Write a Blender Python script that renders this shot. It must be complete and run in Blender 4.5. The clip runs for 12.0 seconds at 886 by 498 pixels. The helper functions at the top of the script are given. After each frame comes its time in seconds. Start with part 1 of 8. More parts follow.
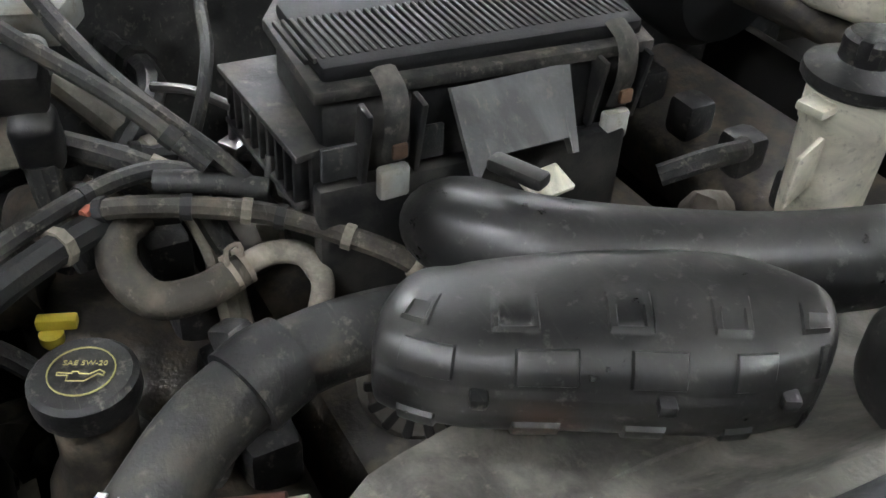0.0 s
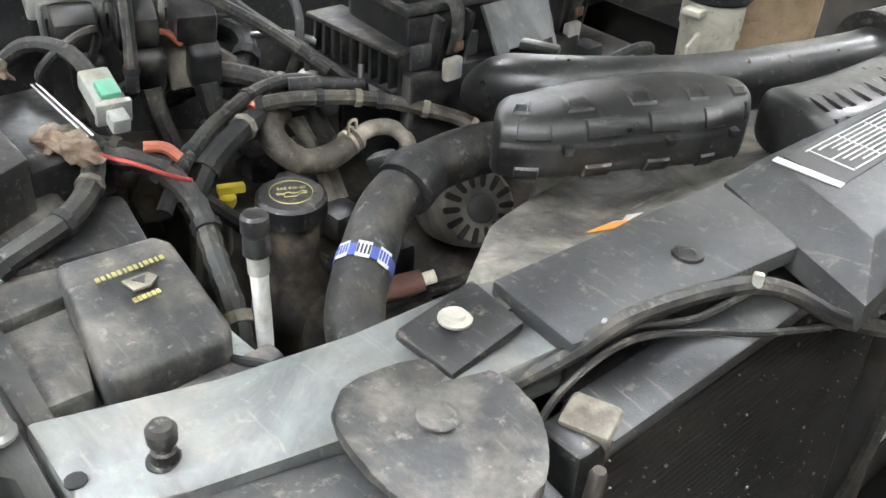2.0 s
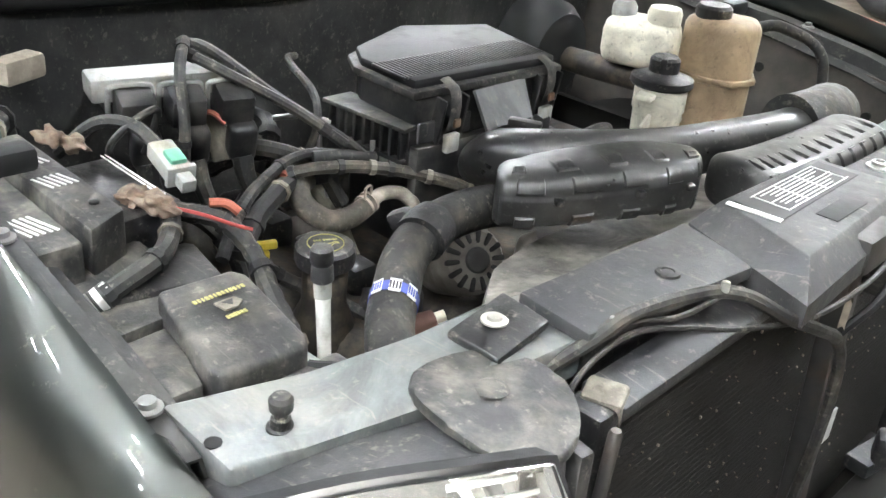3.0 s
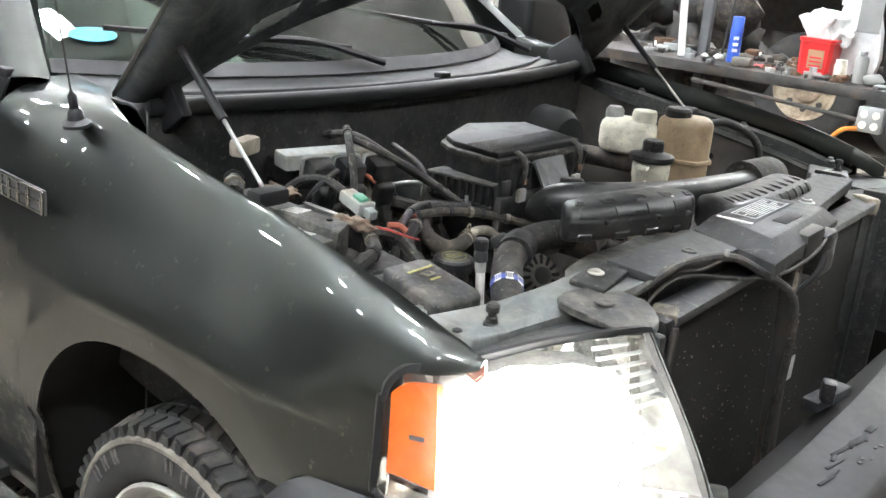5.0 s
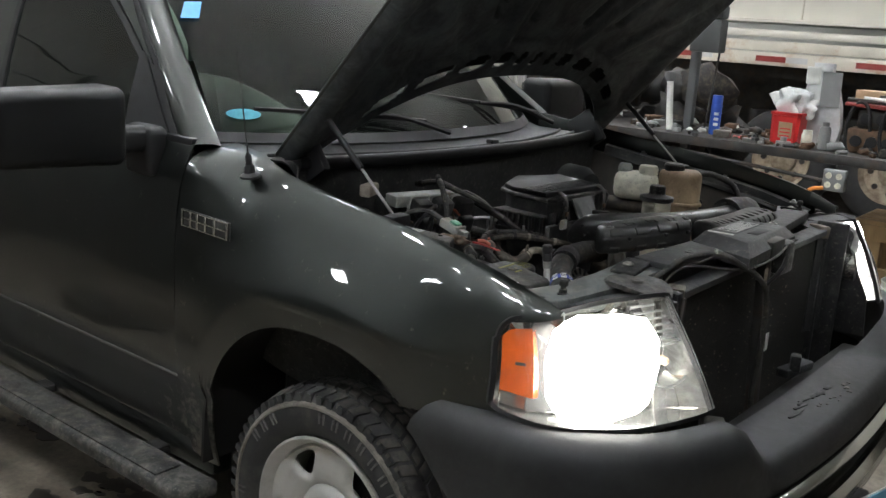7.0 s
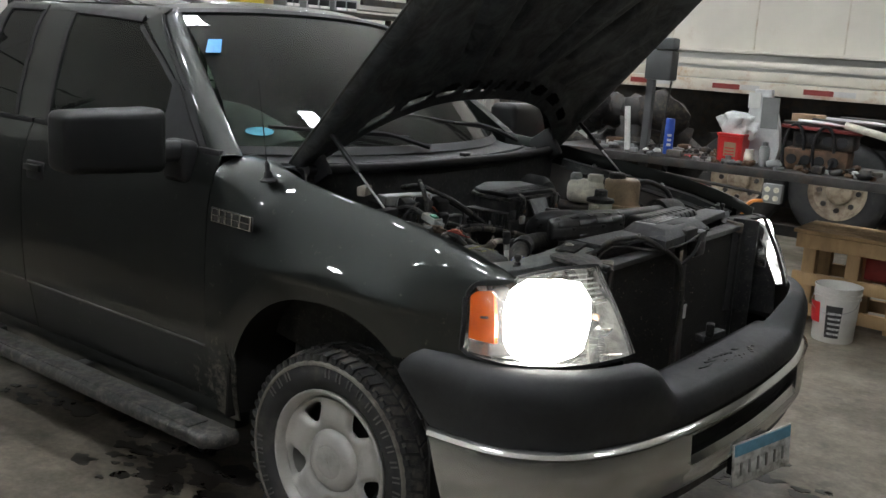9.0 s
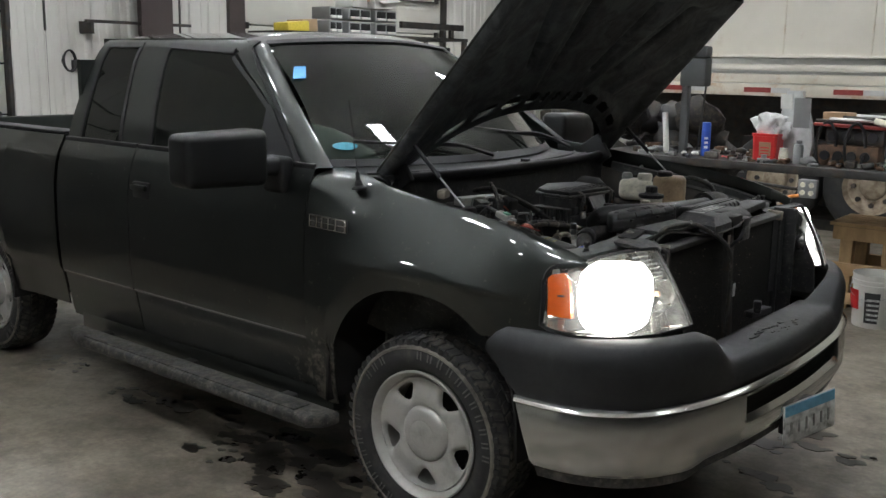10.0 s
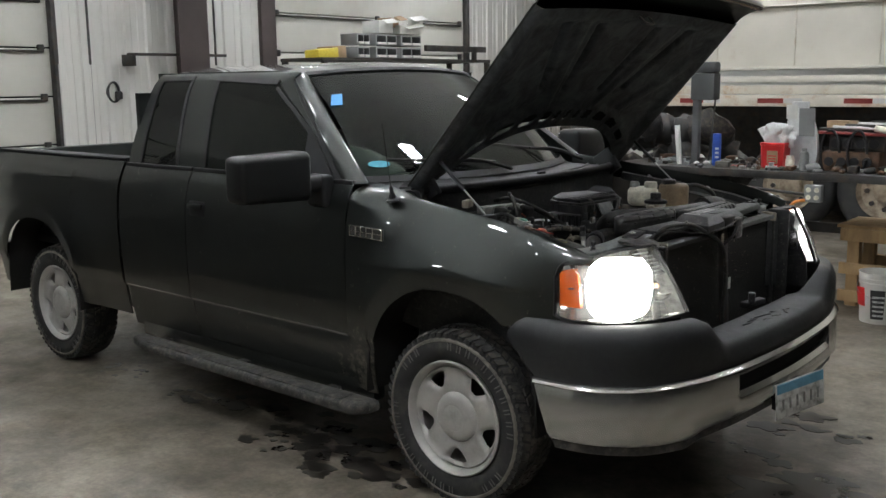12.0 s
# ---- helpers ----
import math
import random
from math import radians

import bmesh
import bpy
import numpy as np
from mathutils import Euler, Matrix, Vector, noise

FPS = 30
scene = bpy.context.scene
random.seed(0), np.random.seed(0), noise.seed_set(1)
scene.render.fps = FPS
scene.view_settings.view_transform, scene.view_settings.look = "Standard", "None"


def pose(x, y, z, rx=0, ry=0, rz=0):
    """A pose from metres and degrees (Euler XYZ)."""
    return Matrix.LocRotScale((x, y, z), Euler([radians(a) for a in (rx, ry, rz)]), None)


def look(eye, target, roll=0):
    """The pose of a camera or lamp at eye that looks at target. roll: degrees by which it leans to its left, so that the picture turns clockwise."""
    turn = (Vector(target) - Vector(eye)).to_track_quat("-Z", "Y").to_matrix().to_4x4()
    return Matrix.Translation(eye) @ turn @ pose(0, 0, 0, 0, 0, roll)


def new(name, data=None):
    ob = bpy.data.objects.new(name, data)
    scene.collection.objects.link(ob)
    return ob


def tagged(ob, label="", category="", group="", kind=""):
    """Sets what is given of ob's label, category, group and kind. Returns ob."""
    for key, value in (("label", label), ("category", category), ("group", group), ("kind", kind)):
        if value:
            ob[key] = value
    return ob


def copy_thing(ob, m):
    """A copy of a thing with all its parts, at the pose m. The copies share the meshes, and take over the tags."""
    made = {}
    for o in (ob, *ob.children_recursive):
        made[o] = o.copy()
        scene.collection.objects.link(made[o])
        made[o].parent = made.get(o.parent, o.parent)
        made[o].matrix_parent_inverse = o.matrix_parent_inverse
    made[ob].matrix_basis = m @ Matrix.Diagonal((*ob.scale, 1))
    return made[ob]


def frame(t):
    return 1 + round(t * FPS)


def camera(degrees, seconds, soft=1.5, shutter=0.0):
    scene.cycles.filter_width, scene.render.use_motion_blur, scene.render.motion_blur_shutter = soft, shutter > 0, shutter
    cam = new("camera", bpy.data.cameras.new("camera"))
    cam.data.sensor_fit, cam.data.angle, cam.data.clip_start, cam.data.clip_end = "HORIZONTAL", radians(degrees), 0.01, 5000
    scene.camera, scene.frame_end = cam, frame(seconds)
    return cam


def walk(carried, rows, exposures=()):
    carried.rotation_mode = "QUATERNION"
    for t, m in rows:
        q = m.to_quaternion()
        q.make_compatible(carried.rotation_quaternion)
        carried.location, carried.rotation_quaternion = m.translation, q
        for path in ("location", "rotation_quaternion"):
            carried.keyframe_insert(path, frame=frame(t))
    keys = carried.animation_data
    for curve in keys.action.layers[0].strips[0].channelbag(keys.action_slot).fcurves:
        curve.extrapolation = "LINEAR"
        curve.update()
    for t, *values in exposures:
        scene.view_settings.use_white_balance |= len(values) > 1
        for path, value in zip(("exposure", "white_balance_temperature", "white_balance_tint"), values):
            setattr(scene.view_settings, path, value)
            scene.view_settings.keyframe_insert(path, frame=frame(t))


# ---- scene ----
cam = camera(49.5, 12.0)
METRES, EYE, TILT, LEAN, TURN = 8.0, 1.5, 0.0, 0.0, 0.0
PATH = [
    (0, (0.825, -0.521, 1.61), (-0.528, 0.301, 0.388), 3.8),
    (0.5, (0.818, -0.641, 1.609), (-0.4, 0.39, 0.403), 4.6),
    (1, (0.824, -0.794, 1.606), (-0.279, 0.339, 0.381), 5.5),
    (1.5, (0.913, -0.897, 1.628), (-0.224, 0.271, 0.468), 4.8),
    (2, (1.049, -1.007, 1.647), (-0.138, 0.163, 0.542), 4.4),
    (2.5, (1.121, -1.105, 1.672), (-0.107, 0.108, 0.663), 4.9),
    (2.7, (1.121, -1.151, 1.674), (-0.085, 0.119, 0.707), 5.4),
    (4.5, (1.291, -1.717, 1.701), (0.172, -0.225, 0.98), 5.3),
    (5, (1.342, -1.917, 1.711), (0.189, -0.412, 1.074), 4.8),
    (5.5, (1.325, -2.145, 1.717), (0.255, -0.564, 1.121), 3.4),
    (6, (1.4, -2.31, 1.721), (0.284, -0.741, 1.18), 3.7),
    (6.5, (1.547, -2.483, 1.72), (0.426, -0.916, 1.183), 4.1),
    (7, (1.639, -2.643, 1.744), (0.465, -1.094, 1.274), 3.7),
    (7.2, (1.662, -2.724, 1.732), (0.508, -1.15, 1.297), 3.5),
    (9, (2.031, -3.156, 1.766), (0.88, -1.573, 1.354), 3.6),
    (9.5, (2.098, -3.381, 1.744), (0.945, -1.798, 1.335), 2.9),
    (10, (2.165, -3.592, 1.762), (0.955, -2.046, 1.383), 1.0),
    (10.5, (2.302, -3.663, 1.778), (1.05, -2.142, 1.432), 1.8),
    (11, (2.421, -3.751, 1.775), (1.185, -2.212, 1.457), 1.6),
    (11.5, (2.442, -3.83, 1.782), (1.109, -2.377, 1.447), -0.7),
    (12, (2.472, -3.954, 1.791), (1.21, -2.441, 1.449), -0.7),
]
walk(cam, [(t, look(eye, target, roll)) for t, eye, target, roll in PATH], [(0.0, 1.55), (0.5, 1.6), (1.0, 1.8), (1.5, 1.95), (2.5, 2.35), (4.5, 2.42), (5.0, 1.8), (6.0, 1.0), (6.5, 0.5), (9.0, -0.06), (10.5, -0.08), (12.0, -0.06)])

# ---- light: shop ceiling fixtures are built below; a dim even surround closes the rest ----
world = bpy.data.worlds.new("world")
scene.world = world
world.use_nodes = True
world.node_tree.nodes["Background"].inputs["Color"].default_value = (0.9, 0.95, 1.0, 1)
world.node_tree.nodes["Background"].inputs["Strength"].default_value = 0.006
LAMP = 88.0


# ---- materials ----
def nodes_of(name):
    m = bpy.data.materials.new(name)
    m.use_nodes = True
    nt = m.node_tree
    return m, nt, nt.nodes, nt.links, nt.nodes["Principled BSDF"]


def mat(name, col, rough=0.5, metal=0.0, var=0.25, scale=14.0, bump=0.15, bscale=160.0, dust=None, dust_scale=9.0, dust_lo=0.45, dust_hi=0.7, coat=0.0, spec=0.5, stretch=None, even=False):
    """A worn surface: base colour with two scales of variation, fine relief, and dust or dirt in patches."""
    m, nt, N, L, bsdf = nodes_of(name)
    tc = N.new("ShaderNodeTexCoord")
    src = tc.outputs["Object"]
    if stretch:
        mp = N.new("ShaderNodeMapping")
        mp.inputs["Scale"].default_value = stretch
        L.new(src, mp.inputs["Vector"])
        src = mp.outputs["Vector"]

    def noise_tex(s, d=6.0, r=0.6):
        n = N.new("ShaderNodeTexNoise")
        n.inputs["Scale"].default_value, n.inputs["Detail"].default_value, n.inputs["Roughness"].default_value = s, d, r
        L.new(src, n.inputs["Vector"])
        return n

    big, fine = noise_tex(scale), noise_tex(bscale, 3.0)
    ramp = N.new("ShaderNodeMapRange")
    ramp.inputs["From Min"].default_value, ramp.inputs["From Max"].default_value = 0.25, 0.75
    ramp.inputs["To Min"].default_value, ramp.inputs["To Max"].default_value = 1 - var, 1 + var
    L.new(big.outputs["Fac"], ramp.inputs["Value"])
    mul = N.new("ShaderNodeMix")
    mul.data_type, mul.blend_type = "RGBA", "MULTIPLY"
    mul.inputs["Factor"].default_value = 1.0
    mul.inputs["A"].default_value = (*col, 1)
    L.new(ramp.outputs["Result"], mul.inputs["B"])
    out = mul.outputs["Result"]
    rsock = None
    if dust:
        dn = noise_tex(dust_scale, 8.0, 0.65)
        dr = N.new("ShaderNodeMapRange")
        dr.inputs["From Min"].default_value, dr.inputs["From Max"].default_value = dust_lo, dust_hi
        L.new(dn.outputs["Fac"], dr.inputs["Value"])
        mx = N.new("ShaderNodeMix")
        mx.data_type = "RGBA"
        L.new(dr.outputs["Result"], mx.inputs["Factor"])
        L.new(out, mx.inputs["A"])
        mx.inputs["B"].default_value = (*dust, 1)
        out = mx.outputs["Result"]
        rr = N.new("ShaderNodeMapRange")
        rr.inputs["To Min"].default_value, rr.inputs["To Max"].default_value = rough, min(1.0, rough + 0.35)
        L.new(dr.outputs["Result"], rr.inputs["Value"])
        rsock = rr.outputs["Result"]
    else:
        rr = N.new("ShaderNodeMapRange")
        rr.inputs["To Min"].default_value, rr.inputs["To Max"].default_value = rough * (0.98 if even else 0.8), min(1.0, rough * (1.03 if even else 1.25))
        L.new(big.outputs["Fac"], rr.inputs["Value"])
        rsock = rr.outputs["Result"]
    L.new(out, bsdf.inputs["Base Color"])
    L.new(rsock, bsdf.inputs["Roughness"])
    bsdf.inputs["Metallic"].default_value = metal
    bsdf.inputs["Coat Weight"].default_value = coat
    bsdf.inputs["Coat Roughness"].default_value = 0.025
    bsdf.inputs["Specular IOR Level"].default_value = spec
    if bump:
        b = N.new("ShaderNodeBump")
        b.inputs["Strength"].default_value, b.inputs["Distance"].default_value = bump, 0.002
        L.new(fine.outputs["Fac"], b.inputs["Height"])
        L.new(b.outputs["Normal"], bsdf.inputs["Normal"])
    return m


def glow(name, col, strength):
    m, nt, N, L, bsdf = nodes_of(name)
    bsdf.inputs["Base Color"].default_value = (*col, 1)
    bsdf.inputs["Emission Color"].default_value = (*col, 1)
    bsdf.inputs["Emission Strength"].default_value = strength
    return m


def glass(name, tint, gloss_rough=0.02, ior=1.45, dirt=0.0, haze=False):
    """A thin pane: tinted see-through with a mirror-like film by Fresnel, and a little grime."""
    m, nt, N, L, bsdf = nodes_of(name)
    tr, gl, mx, fr = (N.new(k) for k in ("ShaderNodeBsdfTransparent", "ShaderNodeBsdfGlossy", "ShaderNodeMixShader", "ShaderNodeFresnel"))
    tr.inputs["Color"].default_value = (*tint, 1)
    gl.inputs["Roughness"].default_value = gloss_rough
    fr.inputs["IOR"].default_value = ior
    L.new(fr.outputs["Fac"], mx.inputs["Fac"])
    L.new(tr.outputs["BSDF"], mx.inputs[1])
    L.new(gl.outputs["BSDF"], mx.inputs[2])
    last = mx.outputs["Shader"]
    if dirt:
        df, m2, nz = N.new("ShaderNodeBsdfTranslucent" if haze else "ShaderNodeBsdfDiffuse"), N.new("ShaderNodeMixShader"), N.new("ShaderNodeTexNoise")
        df.inputs["Color"].default_value = (0.9, 0.9, 0.88, 1) if haze else (0.3, 0.3, 0.28, 1)
        nz.inputs["Scale"].default_value, nz.inputs["Detail"].default_value = 6.0, 6.0
        mr = N.new("ShaderNodeMapRange")
        mr.inputs["To Max"].default_value = dirt * 2
        L.new(nz.outputs["Fac"], mr.inputs["Value"])
        L.new(mr.outputs["Result"], m2.inputs["Fac"])
        L.new(last, m2.inputs[1])
        L.new(df.outputs["BSDF"], m2.inputs[2])
        last = m2.outputs["Shader"]
    L.new(last, N["Material Output"].inputs["Surface"])
    return m


def splash(m):
    """Dried pale mud thrown up behind the front wheel."""
    N, L = m.node_tree.nodes, m.node_tree.links
    bsdf = N["Principled BSDF"]
    tc, sp, nz = N.new("ShaderNodeTexCoord"), N.new("ShaderNodeSeparateXYZ"), N.new("ShaderNodeTexNoise")
    L.new(tc.outputs["Object"], sp.inputs["Vector"])
    L.new(tc.outputs["Object"], nz.inputs["Vector"])
    nz.inputs["Scale"].default_value, nz.inputs["Detail"].default_value, nz.inputs["Roughness"].default_value = 26.0, 8.0, 0.75
    ax, az = N.new("ShaderNodeMapRange"), N.new("ShaderNodeMapRange")
    for n, lo, hi, ch in ((ax, -0.80, -0.47, "X"), (az, 0.78, 0.46, "Z")):
        n.inputs["From Min"].default_value, n.inputs["From Max"].default_value = lo, hi
        L.new(sp.outputs[ch], n.inputs["Value"])
    mu, ad, th = N.new("ShaderNodeMath"), N.new("ShaderNodeMath"), N.new("ShaderNodeMapRange")
    mu.operation, ad.operation = "MULTIPLY", "MULTIPLY_ADD"
    L.new(ax.outputs["Result"], mu.inputs[0])
    L.new(az.outputs["Result"], mu.inputs[1])
    L.new(mu.outputs["Value"], ad.inputs[0])
    ad.inputs[1].default_value = 0.30
    L.new(nz.outputs["Fac"], ad.inputs[2])
    th.inputs["From Min"].default_value, th.inputs["From Max"].default_value = 0.62, 0.80
    L.new(ad.outputs["Value"], th.inputs["Value"])
    mx = N.new("ShaderNodeMix")
    mx.data_type = "RGBA"
    old = bsdf.inputs["Base Color"].links[0].from_socket
    L.new(th.outputs["Result"], mx.inputs["Factor"])
    L.new(old, mx.inputs["A"])
    mx.inputs["B"].default_value = (0.20, 0.185, 0.16, 1)
    L.new(mx.outputs["Result"], bsdf.inputs["Base Color"])
    inv = N.new("ShaderNodeMath")
    inv.operation = "SUBTRACT"
    inv.inputs[0].default_value = 1.0
    L.new(th.outputs["Result"], inv.inputs[1])
    L.new(inv.outputs["Value"], bsdf.inputs["Coat Weight"])


def mottle(m):
    """Fine grit, pale scuffs and small brown spots over the concrete."""
    N, L = m.node_tree.nodes, m.node_tree.links
    bsdf = N["Principled BSDF"]
    tc = N.new("ShaderNodeTexCoord")
    sock = bsdf.inputs["Base Color"].links[0].from_socket
    for scale, lo, hi, a, b in ((38.0, 0.35, 0.65, 0.80, 1.18), (7.0, 0.40, 0.62, 0.72, 1.12), (3.2, 0.56, 0.66, 1.0, 0.62)):
        nz, mr, mx = N.new("ShaderNodeTexNoise"), N.new("ShaderNodeMapRange"), N.new("ShaderNodeMix")
        nz.inputs["Scale"].default_value, nz.inputs["Detail"].default_value, nz.inputs["Roughness"].default_value = scale, 8.0, 0.7
        L.new(tc.outputs["Object"], nz.inputs["Vector"])
        for key, val in (("From Min", lo), ("From Max", hi), ("To Min", a), ("To Max", b)):
            mr.inputs[key].default_value = val
        L.new(nz.outputs["Fac"], mr.inputs["Value"])
        mx.data_type, mx.blend_type = "RGBA", "MULTIPLY"
        mx.inputs["Factor"].default_value = 1.0
        L.new(sock, mx.inputs["A"])
        L.new(mr.outputs["Result"], mx.inputs["B"])
        sock = mx.outputs["Result"]
    L.new(sock, bsdf.inputs["Base Color"])


def grit(m, wipe=0.45, speck=0.55, scratch=0.35, dents=0.22, pale=(0.23, 0.21, 0.175)):
    """Years of road dust: wiped patches, pale specks, fine scratches and small dents."""
    N, L = m.node_tree.nodes, m.node_tree.links
    bsdf = N["Principled BSDF"]
    tc = N.new("ShaderNodeTexCoord")

    def field(scale, lo, hi, a, b, warp=0.0, stretch=None):
        nz, mr = N.new("ShaderNodeTexNoise"), N.new("ShaderNodeMapRange")
        nz.inputs["Scale"].default_value, nz.inputs["Detail"].default_value, nz.inputs["Roughness"].default_value = scale, 8.0, 0.68
        nz.inputs["Distortion"].default_value = warp
        src = tc.outputs["Object"]
        if stretch:
            mp = N.new("ShaderNodeMapping")
            mp.inputs["Scale"].default_value, mp.inputs["Rotation"].default_value = stretch, (0.3, 0.5, 0.7)
            L.new(src, mp.inputs["Vector"])
            src = mp.outputs["Vector"]
        L.new(src, nz.inputs["Vector"])
        for key, val in (("From Min", lo), ("From Max", hi), ("To Min", a), ("To Max", b)):
            mr.inputs[key].default_value = val
        L.new(nz.outputs["Fac"], mr.inputs["Value"])
        return mr.outputs["Result"], nz.outputs["Fac"]

    sock = bsdf.inputs["Base Color"].links[0].from_socket
    wiped = field(9.0, 0.40, 0.61, 1 - wipe, 1 + wipe * 0.9, 0.9)[0]
    mx = N.new("ShaderNodeMix")
    mx.data_type, mx.blend_type = "RGBA", "MULTIPLY"
    mx.inputs["Factor"].default_value = 1.0
    L.new(sock, mx.inputs["A"])
    L.new(wiped, mx.inputs["B"])
    sock = mx.outputs["Result"]
    for amount in (field(75.0, 0.575, 0.68, 0.0, speck)[0], field(11.0, 0.59, 0.68, 0.0, scratch, 0.2, (1.2, 14.0, 6.0))[0]):
        mx = N.new("ShaderNodeMix")
        mx.data_type = "RGBA"
        L.new(amount, mx.inputs["Factor"])
        L.new(sock, mx.inputs["A"])
        mx.inputs["B"].default_value = (*pale, 1)
        sock = mx.outputs["Result"]
    L.new(sock, bsdf.inputs["Base Color"])
    rough = bsdf.inputs["Roughness"].links[0].from_socket
    ad = N.new("ShaderNodeMath")
    ad.operation, ad.use_clamp = "ADD", True
    L.new(rough, ad.inputs[0])
    L.new(field(45.0, 0.35, 0.65, -0.16 * wipe, 0.28 * wipe)[0], ad.inputs[1])
    L.new(ad.outputs["Value"], bsdf.inputs["Roughness"])
    bp = N.new("ShaderNodeBump")
    bp.inputs["Strength"].default_value, bp.inputs["Distance"].default_value = dents, 0.004
    L.new(field(38.0, 0.0, 1.0, 0.0, 1.0)[1], bp.inputs["Height"])
    if bsdf.inputs["Normal"].links:
        L.new(bsdf.inputs["Normal"].links[0].from_socket, bp.inputs["Normal"])
    L.new(bp.outputs["Normal"], bsdf.inputs["Normal"])


DUST = (0.17, 0.15, 0.12)
PAINT = mat("dark_green_grey_paint", (0.038, 0.0416, 0.0392), 0.40, 0.92, 0.12, 3.0, 0.0, 900.0, coat=1.0, even=True, spec=0.35)
MUDPAINT = mat("dark_green_grey_paint_with_dry_mud", (0.038, 0.0416, 0.0392), 0.40, 0.92, 0.12, 3.0, 0.0, 900.0, coat=1.0, even=True, spec=0.35)
splash(MUDPAINT)
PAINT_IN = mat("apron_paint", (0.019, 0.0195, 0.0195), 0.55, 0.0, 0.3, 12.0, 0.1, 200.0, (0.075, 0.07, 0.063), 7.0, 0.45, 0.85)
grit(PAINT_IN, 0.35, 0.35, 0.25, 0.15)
APRON = mat("grey_brown_dusty_apron", (0.062, 0.057, 0.050), 0.6, 0.0, 0.35, 10.0, 0.2, 160.0, (0.13, 0.115, 0.095), 12.0, 0.42, 0.8)
BARPAINT = mat("grey_support_paint", (0.105, 0.113, 0.111), 0.42, 0.0, 0.2, 10.0, 0.05, 250.0, (0.17, 0.16, 0.14), 12.0, 0.45, 0.75)
BLACK = mat("black_plastic", (0.013, 0.013, 0.0135), 0.40, 0.0, 0.3, 18.0, 0.15, 350.0, (0.085, 0.079, 0.07), 24.0, 0.52, 0.88)
GLOSSY = mat("glossy_black_duct_plastic", (0.013, 0.013, 0.013), 0.31, 0.0, 0.25, 14.0, 0.05, 220.0, (0.070, 0.067, 0.061), 10.0, 0.46, 0.88)
DUSTY = mat("dusty_black_plastic", (0.020, 0.020, 0.020), 0.5, 0.0, 0.3, 18.0, 0.12, 260.0, (0.14, 0.13, 0.11), 24.0, 0.44, 0.75)
FILTERBLK = mat("dark_filter_box_plastic", (0.0085, 0.0088, 0.0095), 0.36, 0.0, 0.3, 18.0, 0.15, 350.0, (0.06, 0.056, 0.05), 26.0)
CORRODED = mat("corroded_cable_joint", (0.11, 0.072, 0.048), 0.8, 0.0, 0.6, 60.0, 0.6, 120.0, (0.21, 0.18, 0.14), 50.0)
SHROUD = mat("dusty_shroud_plastic", (0.040, 0.039, 0.036), 0.45, 0.0, 0.3, 9.0, 0.2, 200.0, (0.31, 0.292, 0.25), 9.0, 0.30, 0.85, stretch=(0.8, 1.5, 1))
SHIELD = mat("grey_black_shield_plastic", (0.027, 0.028, 0.0295), 0.5, 0.0, 0.15, 10.0, 0.2, 500.0, (0.11, 0.106, 0.098), 7.0, 0.5, 0.95)
RUBBER = mat("dusty_rubber_hose", (0.014, 0.014, 0.0135), 0.55, 0.0, 0.3, 20.0, 0.2, 300.0, (0.10, 0.088, 0.068), 22.0, 0.47, 0.82)
GRIME = mat("greasy_engine_metal", (0.018, 0.015, 0.012), 0.6, 0.1, 0.6, 30.0, 0.6, 90.0, (0.13, 0.105, 0.076), 26.0, 0.46, 0.76)
ALU = mat("dull_cast_aluminium", (0.16, 0.148, 0.13), 0.5, 0.6, 0.3, 30.0, 0.3, 150.0, (0.12, 0.10, 0.08), 18.0, 0.45, 0.75)
CHROME = mat("chrome", (0.62, 0.62, 0.60), 0.11, 1.0, 0.06, 5.0, 0.02, 60.0, (0.34, 0.335, 0.31), 3.5, 0.5, 0.95)
BUMPCHROME = mat("dull_smeared_bumper_chrome", (0.52, 0.525, 0.51), 0.17, 0.90, 0.05, 2.0, 0.02, 60.0, even=True)
STEEL = mat("bare_steel", (0.45, 0.45, 0.44), 0.35, 1.0, 0.15, 30.0, 0.05, 300.0)
ZINC = mat("pale_zinc_washer", (0.48, 0.46, 0.41), 0.45, 0.3, 0.2, 40.0, 0.1, 200.0)
WHITEPL = mat("aged_white_plastic", (0.72, 0.69, 0.57), 0.42, 0.0, 0.12, 10.0, 0.05, 200.0, (0.30, 0.24, 0.16), 22.0, 0.56, 0.95)
GREYPLATE = mat("smooth_grey_plastic_plate", (0.135, 0.138, 0.14), 0.45, 0.0, 0.12, 14.0, 0.05, 300.0, (0.19, 0.185, 0.17), 26.0, 0.5, 0.9)
BROWNHOSE = mat("brown_dusty_hose", (0.030, 0.026, 0.020), 0.65, 0.0, 0.35, 24.0, 0.3, 220.0, (0.12, 0.102, 0.076), 30.0, 0.46, 0.78)
BROWNPL = mat("amber_coolant_tank_plastic", (0.34, 0.25, 0.155), 0.4, 0.0, 0.25, 10.0, 0.05, 200.0, (0.22, 0.16, 0.105), 8.0, 0.45, 0.85)
MIRRBLK = mat("textured_black_mirror_plastic", (0.007, 0.0072, 0.0075), 0.42, 0.0, 0.15, 10.0, 0.1, 500.0, (0.014, 0.014, 0.013), 8.0, 0.5, 0.9, spec=0.35)
PLATEM = mat("grimy_plate", (0.66, 0.66, 0.63), 0.5, 0.0, 0.25, 18.0, 0.1, 60.0, (0.16, 0.15, 0.13), 22.0, 0.45, 0.7)
